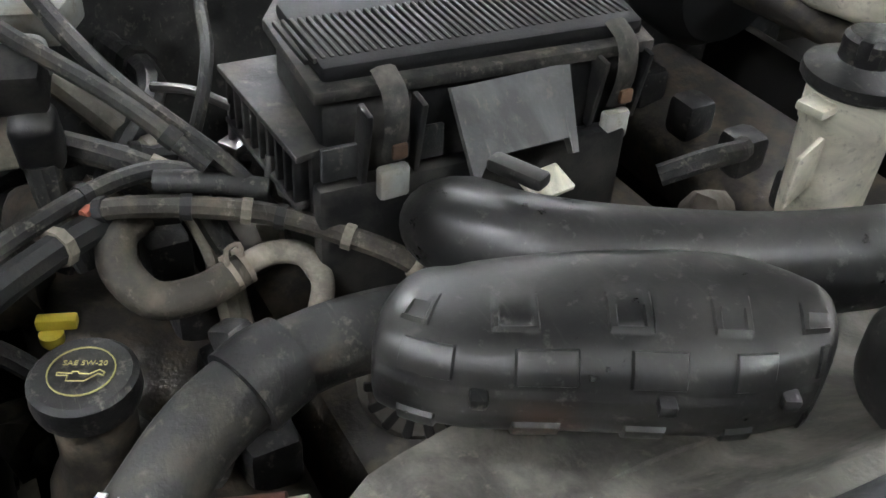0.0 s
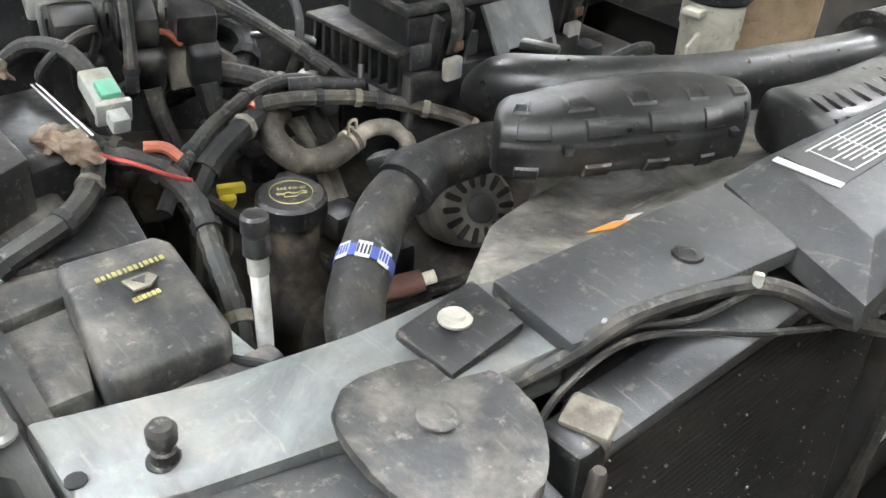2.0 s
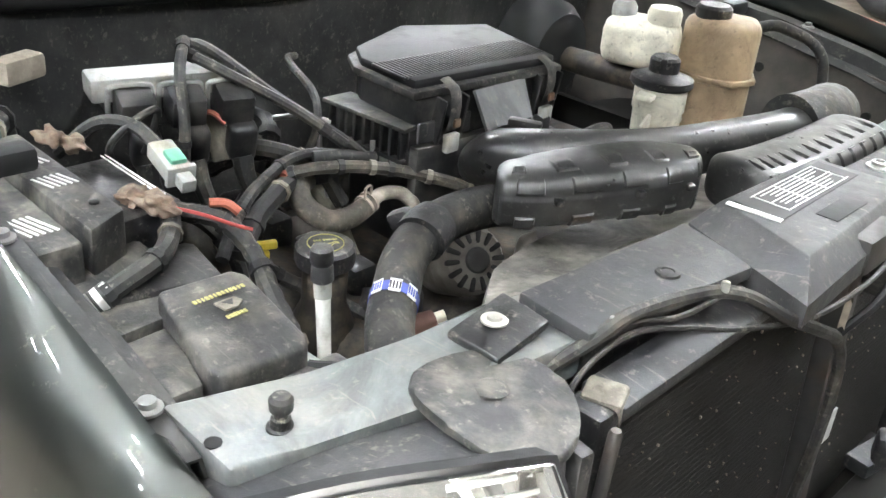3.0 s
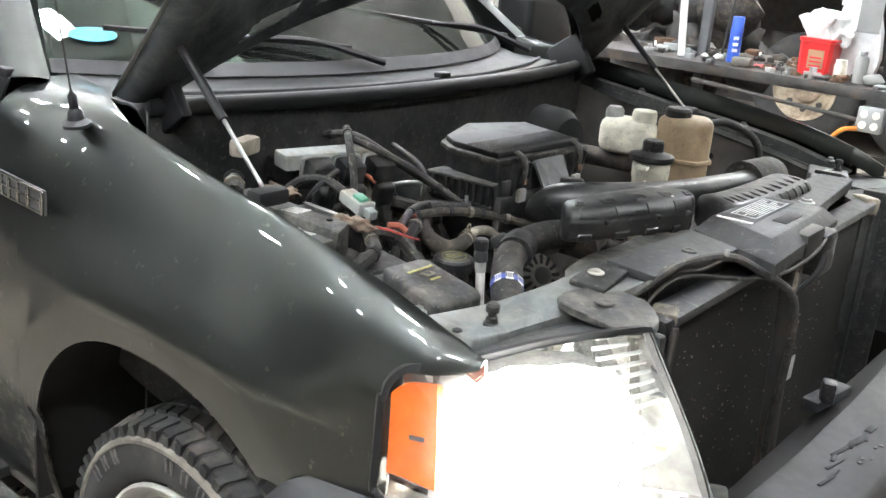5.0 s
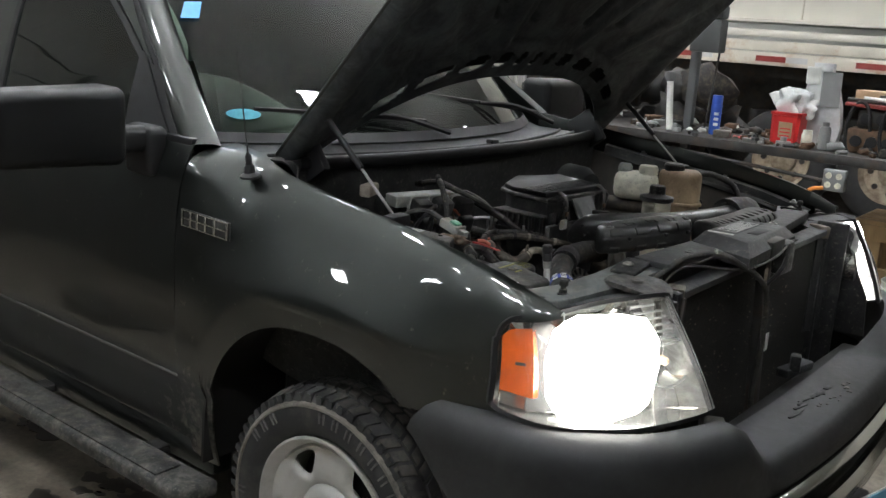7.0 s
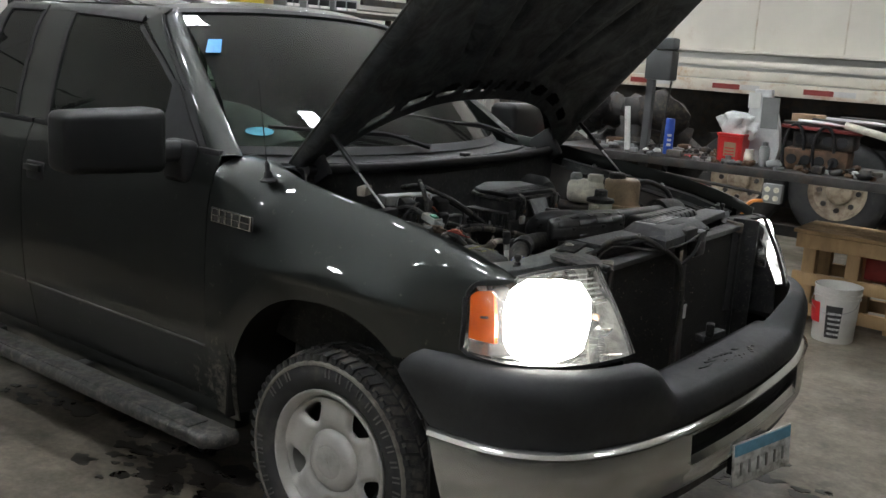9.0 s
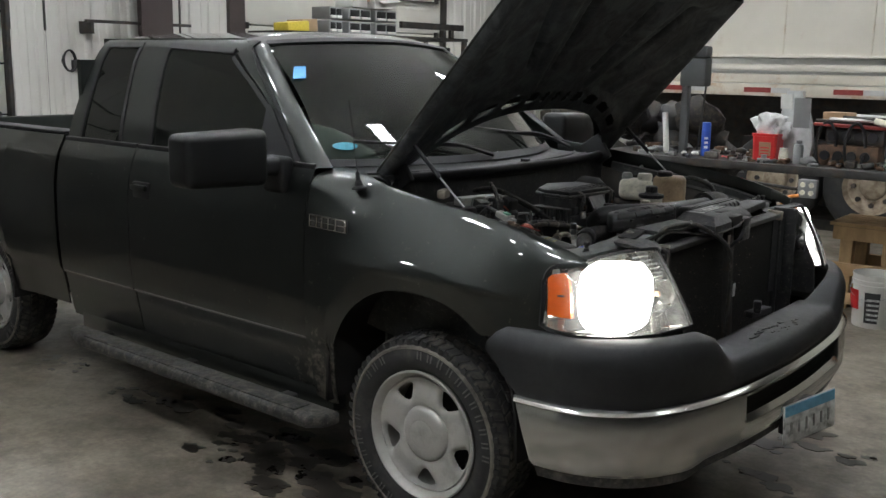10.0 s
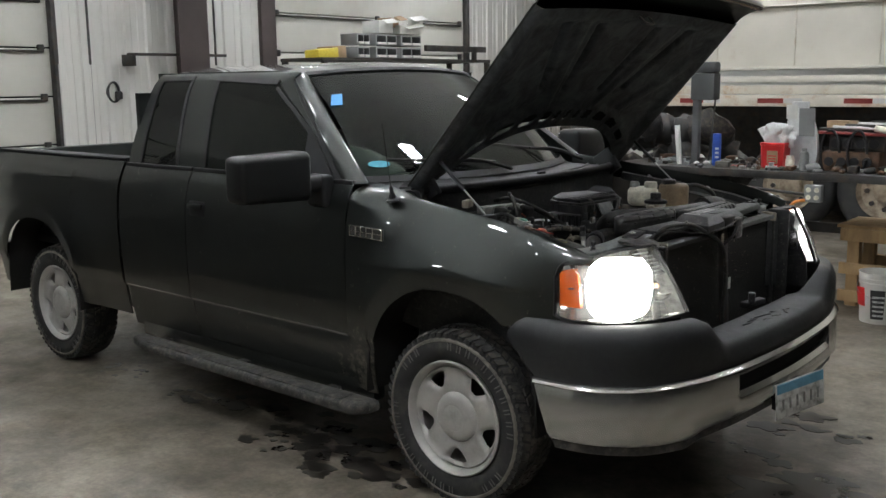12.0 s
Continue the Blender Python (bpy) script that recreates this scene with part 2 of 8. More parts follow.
MUDRING = mat("pale_dried_mud", (0.17, 0.155, 0.13), 0.9, 0.0, 0.4, 12.0, 0.4, 120.0, (0.05, 0.047, 0.042), 9.0, 0.5, 0.7)
TYRE = mat("dusty_tyre_rubber", (0.020, 0.020, 0.0195), 0.72, 0.0, 0.3, 14.0, 0.3, 250.0, (0.10, 0.09, 0.076), 8.0, 0.48, 0.85)
TREAD = mat("tread_rubber_with_dry_mud", (0.03, 0.029, 0.028), 0.85, 0.0, 0.4, 16.0, 0.4, 200.0, (0.16, 0.14, 0.115), 9.0, 0.45, 0.8)
RIM = mat("silver_painted_wheel", (0.47, 0.46, 0.43), 0.40, 0.25, 0.15, 8.0, 0.05, 200.0, (0.16, 0.14, 0.115), 8.0, 0.5, 0.9)
BUMPBLK = mat("textured_black_bumper_plastic", (0.013, 0.0135, 0.0145), 0.5, 0.0, 0.12, 5.0, 0.18, 700.0, (0.030, 0.030, 0.028), 4.0, 0.5, 0.95)
CORE = mat("radiator_core", (0.012, 0.0108, 0.0092), 0.7, 0.2, 0.4, 8.0, 0.6, 420.0, (0.055, 0.046, 0.034), 26.0, 0.55, 0.8, stretch=(1, 1, 5))
SILL = mat("dusty_sill_paint", (0.06, 0.06, 0.056), 0.6, 0.0, 0.3, 8.0, 0.1, 200.0, (0.14, 0.13, 0.11), 5.0, 0.4, 0.8)
TRIMBLK = mat("matt_black_trim", (0.011, 0.011, 0.012), 0.55, 0.0, 0.3, 10.0, 0.1, 300.0, (0.028, 0.027, 0.025), 14.0, 0.5, 0.9, spec=0.35)
# shade put into the colour: wheel wells, underbody, slots, holes and hollows
SHADEBLK = mat("near_black_for_shade", (0.012, 0.011, 0.010), 0.9, 0.0, 0.3, 10.0, 0.2, 60.0)
LINER = mat("hood_underside", (0.058, 0.068, 0.076), 0.55, 0.0, 0.4, 5.0, 0.25, 120.0, (0.135, 0.140, 0.140), 7.0, 0.45, 0.85)
CLOTH = mat("grey_seat_cloth", (0.17, 0.175, 0.17), 0.9, 0.0, 0.2, 12.0, 0.3, 400.0)
DASH = mat("grey_dashboard_plastic", (0.055, 0.058, 0.056), 0.6, 0.0, 0.15, 10.0, 0.1, 300.0)
TAPE = mat("matt_black_tape", (0.011, 0.011, 0.011), 0.75, 0.0, 0.3, 40.0, 0.3, 300.0, (0.05, 0.044, 0.036), 30.0, 0.5, 0.8)
COWLM = mat("black_cowl_plastic", (0.009, 0.0095, 0.010), 0.5, 0.0, 0.25, 8.0, 0.1, 300.0, (0.024, 0.023, 0.021), 6.0, 0.5, 0.9, spec=0.25)
LENSWALL = glass("frosted_lamp_wall", (0.93, 0.93, 0.91), 0.1, 1.4, 0.45, True)
LETTER = mat("scuffed_raised_rubber", (0.10, 0.097, 0.09), 0.8, 0.0, 0.3, 40.0, 0.2, 200.0)
OLDTYRE = mat("black_truck_tyre", (0.016, 0.016, 0.016), 0.7, 0.0, 0.3, 14.0, 0.3, 250.0, (0.05, 0.046, 0.04), 7.0, 0.5, 0.8)
REDW = mat("red_wire", (0.30, 0.035, 0.028), 0.5, 0.0, 0.2, 40.0, 0)
ORANGEW = mat("faded_orange_sleeve", (0.33, 0.10, 0.06), 0.6, 0.0, 0.25, 40.0, 0)
YELLOW = mat("yellow_plastic", (0.60, 0.47, 0.05), 0.5, 0.0, 0.2, 40.0, 0)
YMARK = mat("yellow_print", (0.31, 0.285, 0.10), 0.6, 0.0, 0.25, 60.0, 0)
WMARK = mat("white_print", (0.62, 0.62, 0.60), 0.6, 0.0, 0.2, 60.0, 0)
BLUEM = mat("blue_print", (0.05, 0.08, 0.34), 0.5, 0.0, 0.2, 60.0, 0)
BLACKM = mat("black_print", (0.03, 0.03, 0.03), 0.6, 0.0, 0.2, 60.0, 0)
ORANGEM = mat("orange_print", (0.72, 0.25, 0.04), 0.5, 0.0, 0.2, 60.0, 0)
GREENC = mat("green_connector_plastic", (0.10, 0.30, 0.20), 0.45, 0.0, 0.25, 60.0, 0)
GREYC = mat("pale_grey_connector", (0.27, 0.28, 0.268), 0.55, 0.0, 0.25, 40.0, 0.05, 200.0, (0.2, 0.18, 0.14), 20.0)
BATT = mat("pale_battery_case", (0.46, 0.52, 0.50), 0.45, 0.0, 0.15, 12.0, 0.05, 200.0, (0.25, 0.25, 0.22), 10.0, 0.5, 0.9)
TAN = mat("tan_foam_block", (0.27, 0.235, 0.19), 0.8, 0.0, 0.3, 40.0, 0.4, 160.0, (0.16, 0.13, 0.10), 30.0)
GREYHOSE = mat("grey_tan_hose", (0.20, 0.18, 0.145), 0.7, 0.0, 0.3, 25.0, 0.2, 200.0, (0.09, 0.08, 0.065), 14.0)
for worn in (BLACK, DUSTY, SHROUD, RUBBER, BROWNHOSE, GREYHOSE):
    grit(worn, 0.50, 0.50, 0.22, 0.3)
grit(GLOSSY, 0.30, 0.40, 0.12, 0.0, (0.16, 0.155, 0.14))
for worn in (SHIELD, GREYPLATE, BARPAINT):
    grit(worn, 0.28, 0.45, 0.45, 0.10)
for worn in (WHITEPL, BATT, BROWNPL, GREYC):
    grit(worn, 0.22, 0.5, 0.3, 0.06, (0.10, 0.085, 0.06))
grit(LINER, 0.45, 0.25, 0.3, 0.15, (0.16, 0.16, 0.155))
grit(BUMPBLK, 0.20, 0.10, 0.10, 0.05, (0.06, 0.058, 0.054))
GLASS = glass("windscreen_glass", (0.62, 0.72, 0.67), 0.008, 1.5, 0.018)
FRONTGLASS = glass("green_door_glass", (0.52, 0.60, 0.56), 0.008, 1.5, 0.03)
SIDEGLASS = glass("tinted_side_glass", (0.16, 0.18, 0.175), 0.01, 1.5, 0.03)
LENS = glass("hazy_lamp_lens", (0.93, 0.93, 0.91), 0.04, 1.4, 0.035, True)
AMBER = mat("amber_reflector", (0.60, 0.105, 0.012), 0.2, 0.0, 0.15, 60.0, 0.3, 220.0, coat=1.0)
LAMPCHROME = mat("lamp_reflector_chrome", (0.62, 0.62, 0.60), 0.16, 0.95, 0.1, 12.0, 0.1, 60.0)
LIT = glow("lit_headlamp_reflector", (1.0, 0.99, 0.95), 14.0)
LIT2 = glow("lit_far_headlamp_reflector", (1.0, 0.99, 0.96), 12.0)
CONCRETE = mat("stained_concrete", (0.205, 0.180, 0.142), 0.40, 0.0, 0.40, 1.7, 0.3, 60.0, (0.085, 0.068, 0.048), 1.1, 0.44, 0.74)
mottle(CONCRETE)
OILY = mat("oil_stain", (0.034, 0.029, 0.024), 0.28, 0.0, 0.35, 6.0, 0.1, 60.0)
WALLM = mat("off_white_wall_sheet", (0.62, 0.61, 0.57), 0.5, 0.0, 0.06, 1.6, 0.05, 40.0, (0.48, 0.46, 0.41), 1.2, 0.55, 0.95)
DARKWALL = mat("unseen_dark_wall", (0.030, 0.029, 0.027), 0.7, 0.0, 0.3, 1.5, 0.2, 30.0)
DULLSHEET = mat("white_ceiling_sheet", (0.72, 0.72, 0.69), 0.6, 0.0, 0.1, 1.5, 0.1, 40.0)
DOORM = mat("off_white_door_panel", (0.60, 0.59, 0.53), 0.5, 0.0, 0.06, 1.8, 0.1, 90.0, (0.46, 0.43, 0.36), 1.5, 0.55, 0.95)
BROWNST = mat("brown_steel_column", (0.045, 0.032, 0.030), 0.5, 0.0, 0.2, 5.0, 0.1, 80.0)
DARKST = mat("dark_steel", (0.05, 0.048, 0.046), 0.55, 0.5, 0.4, 10.0, 0.3, 60.0, (0.12, 0.085, 0.06), 9.0, 0.5, 0.8)
RUST = mat("rusty_iron", (0.13, 0.075, 0.045), 0.8, 0.2, 0.5, 14.0, 0.5, 50.0, (0.06, 0.045, 0.035), 10.0)
TRAILERM = mat("weathered_white_trailer_side", (0.66, 0.63, 0.55), 0.4, 0.0, 0.08, 2.0, 0.05, 40.0, (0.45, 0.36, 0.26), 3.2, 0.62, 0.85)
TRAILLOW = mat("rust_stained_trailer_rail", (0.60, 0.56, 0.47), 0.5, 0.0, 0.12, 4.0, 0.1, 60.0, (0.42, 0.25, 0.12), 5.0, 0.52, 0.72)
REDREF = mat("red_reflective_tape", (0.22, 0.03, 0.025), 0.4, 0.0, 0.2, 20.0, 0)
WHITEREF = mat("white_reflective_tape", (0.5, 0.5, 0.48), 0.4, 0.0, 0.1, 20.0, 0)
REDPL = mat("red_plastic_tub", (0.55, 0.025, 0.025), 0.4, 0.0, 0.15, 12.0, 0.05, 100.0)
BLUECAN = mat("blue_can_paint", (0.03, 0.09, 0.42), 0.35, 0.0, 0.1, 12.0, 0)
BUCKET = mat("white_bucket_plastic", (0.60, 0.59, 0.55), 0.45, 0.0, 0.1, 8.0, 0.05, 100.0, (0.35, 0.32, 0.27), 6.0, 0.55, 0.9)
WOOD = mat("raw_pine_boards", (0.36, 0.235, 0.115), 0.75, 0.0, 0.25, 6.0, 0.3, 80.0, (0.19, 0.125, 0.07), 8.0, 0.5, 0.8, stretch=(1, 1, 0.3))
CARD = mat("cardboard", (0.36, 0.25, 0.15), 0.85, 0.0, 0.15, 10.0, 0.1, 90.0)
WHITEBOX = mat("white_carton", (0.66, 0.66, 0.62), 0.7, 0.0, 0.1, 10.0, 0.05, 90.0)
BAG = mat("crumpled_clear_plastic_bag", (0.62, 0.63, 0.62), 0.3, 0.0, 0.15, 30.0, 0.4, 60.0)
OLDGREY = mat("dull_dark_grey_steel", (0.07, 0.073, 0.073), 0.55, 0.2, 0.2, 8.0, 0.1, 80.0)
GREYBOX = mat("grey_steel_box", (0.26, 0.265, 0.26), 0.5, 0.2, 0.15, 8.0, 0.1, 80.0)
TUBE = glow("lit_ceiling_tube", (0.925, 0.955, 1.01), LAMP)
UPLIGHT = glow("added_uplight_glow", (0.945, 0.96, 0.99), LAMP * 0.52)
OLDTUBE = glow("small_ceiling_tube", (0.92, 0.97, 1.0), LAMP * 1.15)


# ---- mesh helpers ----
def part(name, bm, material, parent=None, label="", sharp=38.0, kind=""):
    """Links a bmesh as one mesh object under a thing or a part."""
    bmesh.ops.recalc_face_normals(bm, faces=bm.faces[:])
    for f in bm.faces:
        f.smooth = True
    for e in bm.edges:
        if len(e.link_faces) == 1 or (len(e.link_faces) == 2 and e.calc_face_angle(0) > radians(sharp)):
            e.smooth = False
    me = bpy.data.meshes.new(name)
    bm.to_mesh(me)
    bm.free()
    me.materials.append(material)
    ob = new(name, me)
    if parent:
        ob.parent = parent
        if not parent.parent:
            ob.matrix_parent_inverse = parent.matrix_basis.inverted()
    return tagged(ob, label, kind=kind)


def thing(name, label, category, at=(0, 0, 0), group=""):
    e = new(name)
    e.empty_display_size = 0.05
    e.matrix_basis = Matrix.Translation(at)
    return tagged(e, label, category, group)


def one(name, bm, material, label, category="", group="", kind="", sharp=38.0):
    """A thing of one mesh."""
    return tagged(part(name, bm, material, None, label, sharp), label, category, group, kind)


def solid(ob, thick, offset=-1.0):
    m = ob.modifiers.new("thickness", "SOLIDIFY")
    m.thickness, m.offset = thick, offset
    return ob


def BM():
    return bmesh.new()


def box(bm, c, s, turn=None, bev=0.0, seg=2):
    m = Matrix.Translation(c) @ (turn.to_4x4() if turn else Matrix.Identity(4)) @ Matrix.Diagonal((*s, 1))
    r = bmesh.ops.create_cube(bm, size=1.0, matrix=m)
    if bev:
        es = list({e for v in r["verts"] for e in v.link_edges})
        bmesh.ops.bevel(bm, geom=es, offset=min(bev, 0.45 * min(s)), segments=seg, affect="EDGES", profile=0.5)
    return bm


def turn(rx=0, ry=0, rz=0):
    return Euler((radians(rx), radians(ry), radians(rz))).to_matrix()


def ringed(bm, rings, closed=True, caps=True):
    """Joins rings of points with quads."""
    vs = [[bm.verts.new(p) for p in ring] for ring in rings]
    n = len(vs[0])
    for a, b in zip(vs, vs[1:]):
        for i in range(n if closed else n - 1):
            j = (i + 1) % n
            try:
                bm.faces.new((a[i], a[j], b[j], b[i]))
            except ValueError:
                pass
    if caps and closed:
        for ring in (vs[0], vs[-1]):
            try:
                bm.faces.new(ring)
            except ValueError:
                pass
    return bm


def basis(d):
    d = Vector(d).normalized()
    a = d.cross(Vector((0, 0, 1)) if abs(d.z) < 0.9 else Vector((1, 0, 0))).normalized()
    return a, d.cross(a).normalized(), d


def lathe(bm, profile, origin, axis=(0, 0, 1), seg=24, caps=True):
    """Turns (radius, height) pairs round an axis."""
    a, b, d = basis(axis)
    o = Vector(origin)
    return ringed(bm, [[o + d * h + (a * math.cos(t) + b * math.sin(t)) * max(r, 1e-4) for t in (2 * math.pi * k / seg for k in range(seg))] for r, h in profile], True, caps)


def cyl(bm, p0, p1, r0, r1=None, seg=14):
    p0, p1 = Vector(p0), Vector(p1)
    return lathe(bm, [(r0, 0), (r0 if r1 is None else r1, (p1 - p0).length)], p0, p1 - p0, seg)


def curve(pts, n=6):
    """Points on a smooth line through pts."""
    P = [Vector(p) for p in pts]
    P = [2 * P[0] - P[1], *P, 2 * P[-1] - P[-2]]
    out = []
    for i in range(1, len(P) - 2):
        for k in range(n):
            t = k / n
            a, b, c, d = P[i - 1], P[i], P[i + 1], P[i + 2]
            out.append(0.5 * ((2 * b) + (c - a) * t + (2 * a - 5 * b + 4 * c - d) * t * t + (3 * b - a - 3 * c + d) * t ** 3))
    return out + [P[-2]]


def tube(bm, pts, r, seg=10, n=6, ribs=0.0, flat=1.0):
    """A hose or wire along pts; r is a radius or one per given point."""
    line = curve(pts, n) if len(pts) > 2 else [Vector(p) for p in pts]
    rings = []
    prev = None
    for i, p in enumerate(line):
        d = (line[min(i + 1, len(line) - 1)] - line[max(i - 1, 0)]).normalized()
        if prev is None:
            a, b, _ = basis(d)
        else:
            a = (prev - d * prev.dot(d)).normalized()
            b = d.cross(a)
        prev = a
        if isinstance(r, (int, float)):
            rad = r
        else:
            f = i / (len(line) - 1) * (len(r) - 1)
            k = min(int(f), len(r) - 2)
            rad = r[k] + (r[k + 1] - r[k]) * (f - k)
        if ribs and i % 2:
            rad *= 1 - ribs
        rings.append([p + (a * math.cos(t) + b * math.sin(t) * flat) * rad for t in (2 * math.pi * k / seg for k in range(seg))])
    return ringed(bm, rings)


def sheet(bm, fn, nu, nv):
    """A grid of quads over fn(u, v), both from 0 to 1."""
    return ringed(bm, [[Vector(fn(i / nu, j / nv)) for j in range(nv + 1)] for i in range(nu + 1)], False, False)


def prism(bm, poly, z0, z1, bev=0.0, seg=2, fn=None):
    """A flat outline (x, y) with height; fn lifts a point (x, y) on top of z0 and z1."""
    f = fn or (lambda x, y: 0.0)
    lo = [bm.verts.new((x, y, z0 + f(x, y))) for x, y in poly]
    hi = [bm.verts.new((x, y, z1 + f(x, y))) for x, y in poly]
    made = [bm.faces.new(hi), bm.faces.new(lo[::-1])]
    n = len(poly)
    for i in range(n):
        made.append(bm.faces.new((lo[i], lo[(i + 1) % n], hi[(i + 1) % n], hi[i])))
    if bev:
        es = list({e for fc in made for e in fc.edges})
        bmesh.ops.bevel(bm, geom=es, offset=bev, segments=seg, affect="EDGES", profile=0.5)
    return bm


def word(text, size, m):
    """Letters as a flat mesh, lying in the plane of m."""
    cu = bpy.data.curves.new("lettering", "FONT")
    cu.body, cu.size, cu.extrude = text, size, 0.0003
    ob = bpy.data.objects.new("lettering", cu)
    bm = BM()
    me = bpy.data.meshes.new_from_object(ob)
    bm.from_mesh(me)
    bm.transform(m)
    bpy.data.objects.remove(ob)
    bpy.data.meshes.remove(me)
    bpy.data.curves.remove(cu)
    return bm


def lerp(t, xs, ys):
    return float(np.interp(t, xs, ys))


def mix3(a, b, t):
    return Vector(a) * (1 - t) + Vector(b) * t


# ---- the shop ----
def build_shop():
    one("floor", box(BM(), (0, 2, -0.06), (40, 40, 0.12)), CONCRETE, "stained grey concrete shop floor with oil and damp marks", "floor", kind="structure")
    ceiling = box(BM(), (0, 2, 6.05), (40, 40, 0.1))
    one("ceiling", ceiling, DULLSHEET, "white sheet metal shop ceiling", "ceiling", kind="structure")
    # corrugated wall behind the truck's tail, with two sectional doors in it
    WX = -8.3
    bm = BM()

    def ribbed(y0, y1, z0, z1, proud=0.0):
        ys, y = [], y0
        while y < y1 - 1e-6:
            for dy, dx in ((0, 0), (0.02, 0.025), (0.05, 0.025), (0.07, 0), (0.2, 0), (0.205, 0.006), (0.225, 0.006), (0.23, 0)):
                if y + dy < y1:
                    ys.append((y + dy, dx))
            y += 0.30
        ys.append((y1, 0))
        ringed(bm, [[(WX + proud + dx, yy, z) for z in (z0, z1)] for yy, dx in ys], False, False)

    for y0, y1 in ((1.95, 4.95), (9.65, 13.0)):
        ribbed(y0, y1, 0, 2.05, 0.012)
        ribbed(y0, y1, 2.03, 6.0)
    ribbed(-14, 1.95, 3.9, 6.0)
    ribbed(4.95, 9.65, 3.9, 6.0)
    wall = one("wall_rear", bm, WALLM, "off-white ribbed sheet metal wall", "wall", kind="structure", sharp=20)
    solid(wall, 0.05)
    for k, (y0, y1) in enumerate(((-4.2, 1.9), (5.22, 9.62))):
        d = thing("door_%d" % (k + 1), "off-white sectional garage door, closed", "garage door", (WX - 0.05, (y0 + y1) / 2, 0))
        d["kind"] = "structure"
        z = 0.0
        for h in (0.56, 0.56, 0.56, 0.56, 0.56, 0.56, 0.56):
            part("door_panel", box(BM(), (WX - 0.06, (y0 + y1) / 2, z + h / 2), (0.05, y1 - y0, h - 0.02), None, 0.006), DOORM, d)
            for yy in (y1 - 0.12, y0 + 0.12, (y0 + y1) / 2):
                part("hinge", box(BM(), (WX - 0.015, yy, z + h - 0.01), (0.05, 0.07, 0.09), None, 0.008), DARKST, d, "dark steel hinge")
            if k == 0 or z > 2.2:
                part("brace", box(BM(), (WX - 0.01, (y0 + y1) / 2, z + h - 0.04), (0.05, y1 - y0 - 0.2, 0.025), None, 0.004), DARKST, d, "dark steel stiffener")
            z += h
        for yy in (y0 - 0.02, y1 + 0.03):
            part("track", box(BM(), (WX + 0.02, yy, 2.0), (0.10, 0.07, 4.0), None, 0.01), DARKST, d, "dark steel vertical track")
    for y, w in ((3.59, 0.44),):
        c = thing("column", "dark brown steel I-beam column against the wall", "column", (WX + 0.25, y, 0))
        c["kind"] = "structure"
        part("flange", box(BM(), (WX + 0.42, y, 3.0), (0.03, w, 6.0)), BROWNST, c)
        part("web", box(BM(), (WX + 0.23, y, 3.0), (0.36, 0.03, 6.0)), BROWNST, c)
    one("column", box(BM(), (WX + 0.06, 5.08, 3.9), (0.12, 0.26, 4.1)), BROWNST, "dark brown steel door jamb", "column", kind="structure")
    one("conduit", cyl(BM(), (WX + 0.04, 2.36, 0.2), (WX + 0.04, 2.36, 6.0), 0.018, seg=8), DARKST, "thin dark pipe running up the wall", "pipe", kind="structure")
    one("conduit", cyl(BM(), (WX + 0.04, 4.2, 2.0), (WX + 0.04, 4.2, 6.0), 0.018, seg=8), DARKST, "thin dark pipe running up the wall", "pipe", kind="structure")
    one("wall_bracket", box(box(BM(), (WX + 0.30, 3.44, 2.17), (0.05, 1.45, 0.035)), (WX + 0.15, 2.8, 2.10), (0.3, 0.04, 0.14)), DARKST, "thin dark steel bracket bar on the wall", "bracket")
    h = thing("coiled_cord", "dark coiled cord hung on a wall hook", "cord", (WX + 0.05, 2.62, 1.6))
    ang = [k * 0.7 for k in range(28)]
    part("coil", tube(BM(), [(WX + 0.05 + 0.002 * k, 2.62 + 0.08 * math.cos(a), 1.72 + 0.12 * math.sin(a)) for k, a in enumerate(ang)], 0.012, 6, 2), TRIMBLK, h)
    part("plug", box(BM(), (WX + 0.10, 2.68, 1.68), (0.06, 0.08, 0.1), None, 0.015), BLACK, h)
    # other walls, to close the place; unseen dark ones keep the truck's reflections dark
    one("wall_front", box(BM(), (11, 2, 3), (0.2, 30, 6)), DARKWALL, "plain wall that closes the shop", "wall", kind="structure")
    one("wall_left", box(BM(), (0, 13.0, 3), (34, 0.2, 6)), WALLM, "plain wall that closes the shop", "wall", kind="structure")
    one("wall_right", box(BM(), (0, -11, 3), (34, 0.2, 6)), mat("dark_wall_sheet", (0.10, 0.10, 0.098), 0.6, 0.0, 0.3, 1.5, 0.1, 40.0), "plain unseen wall, dark to keep the truck side dark", "wall", kind="structure")
    # added out of view, so that the doors mirror a dark surface
    one("unseen_partition", box(BM(), (-5.75, -2.85, 1.1), (7.1, 0.12, 2.2)), DARKWALL, "unseen low dark partition, added to darken the door's reflection", "wall", kind="structure")
    # ceiling tube fixtures in two rows
    for glowing, places, label, k in ((TUBE, FIXTURES, "short tube high-bay ceiling fixture, lit", 1.0), (OLDTUBE, FAR_FIXTURES, "small old tube ceiling fixture, lit", 0.64)):
        hang_lights(glowing, places, label, k)
    lay_stains()


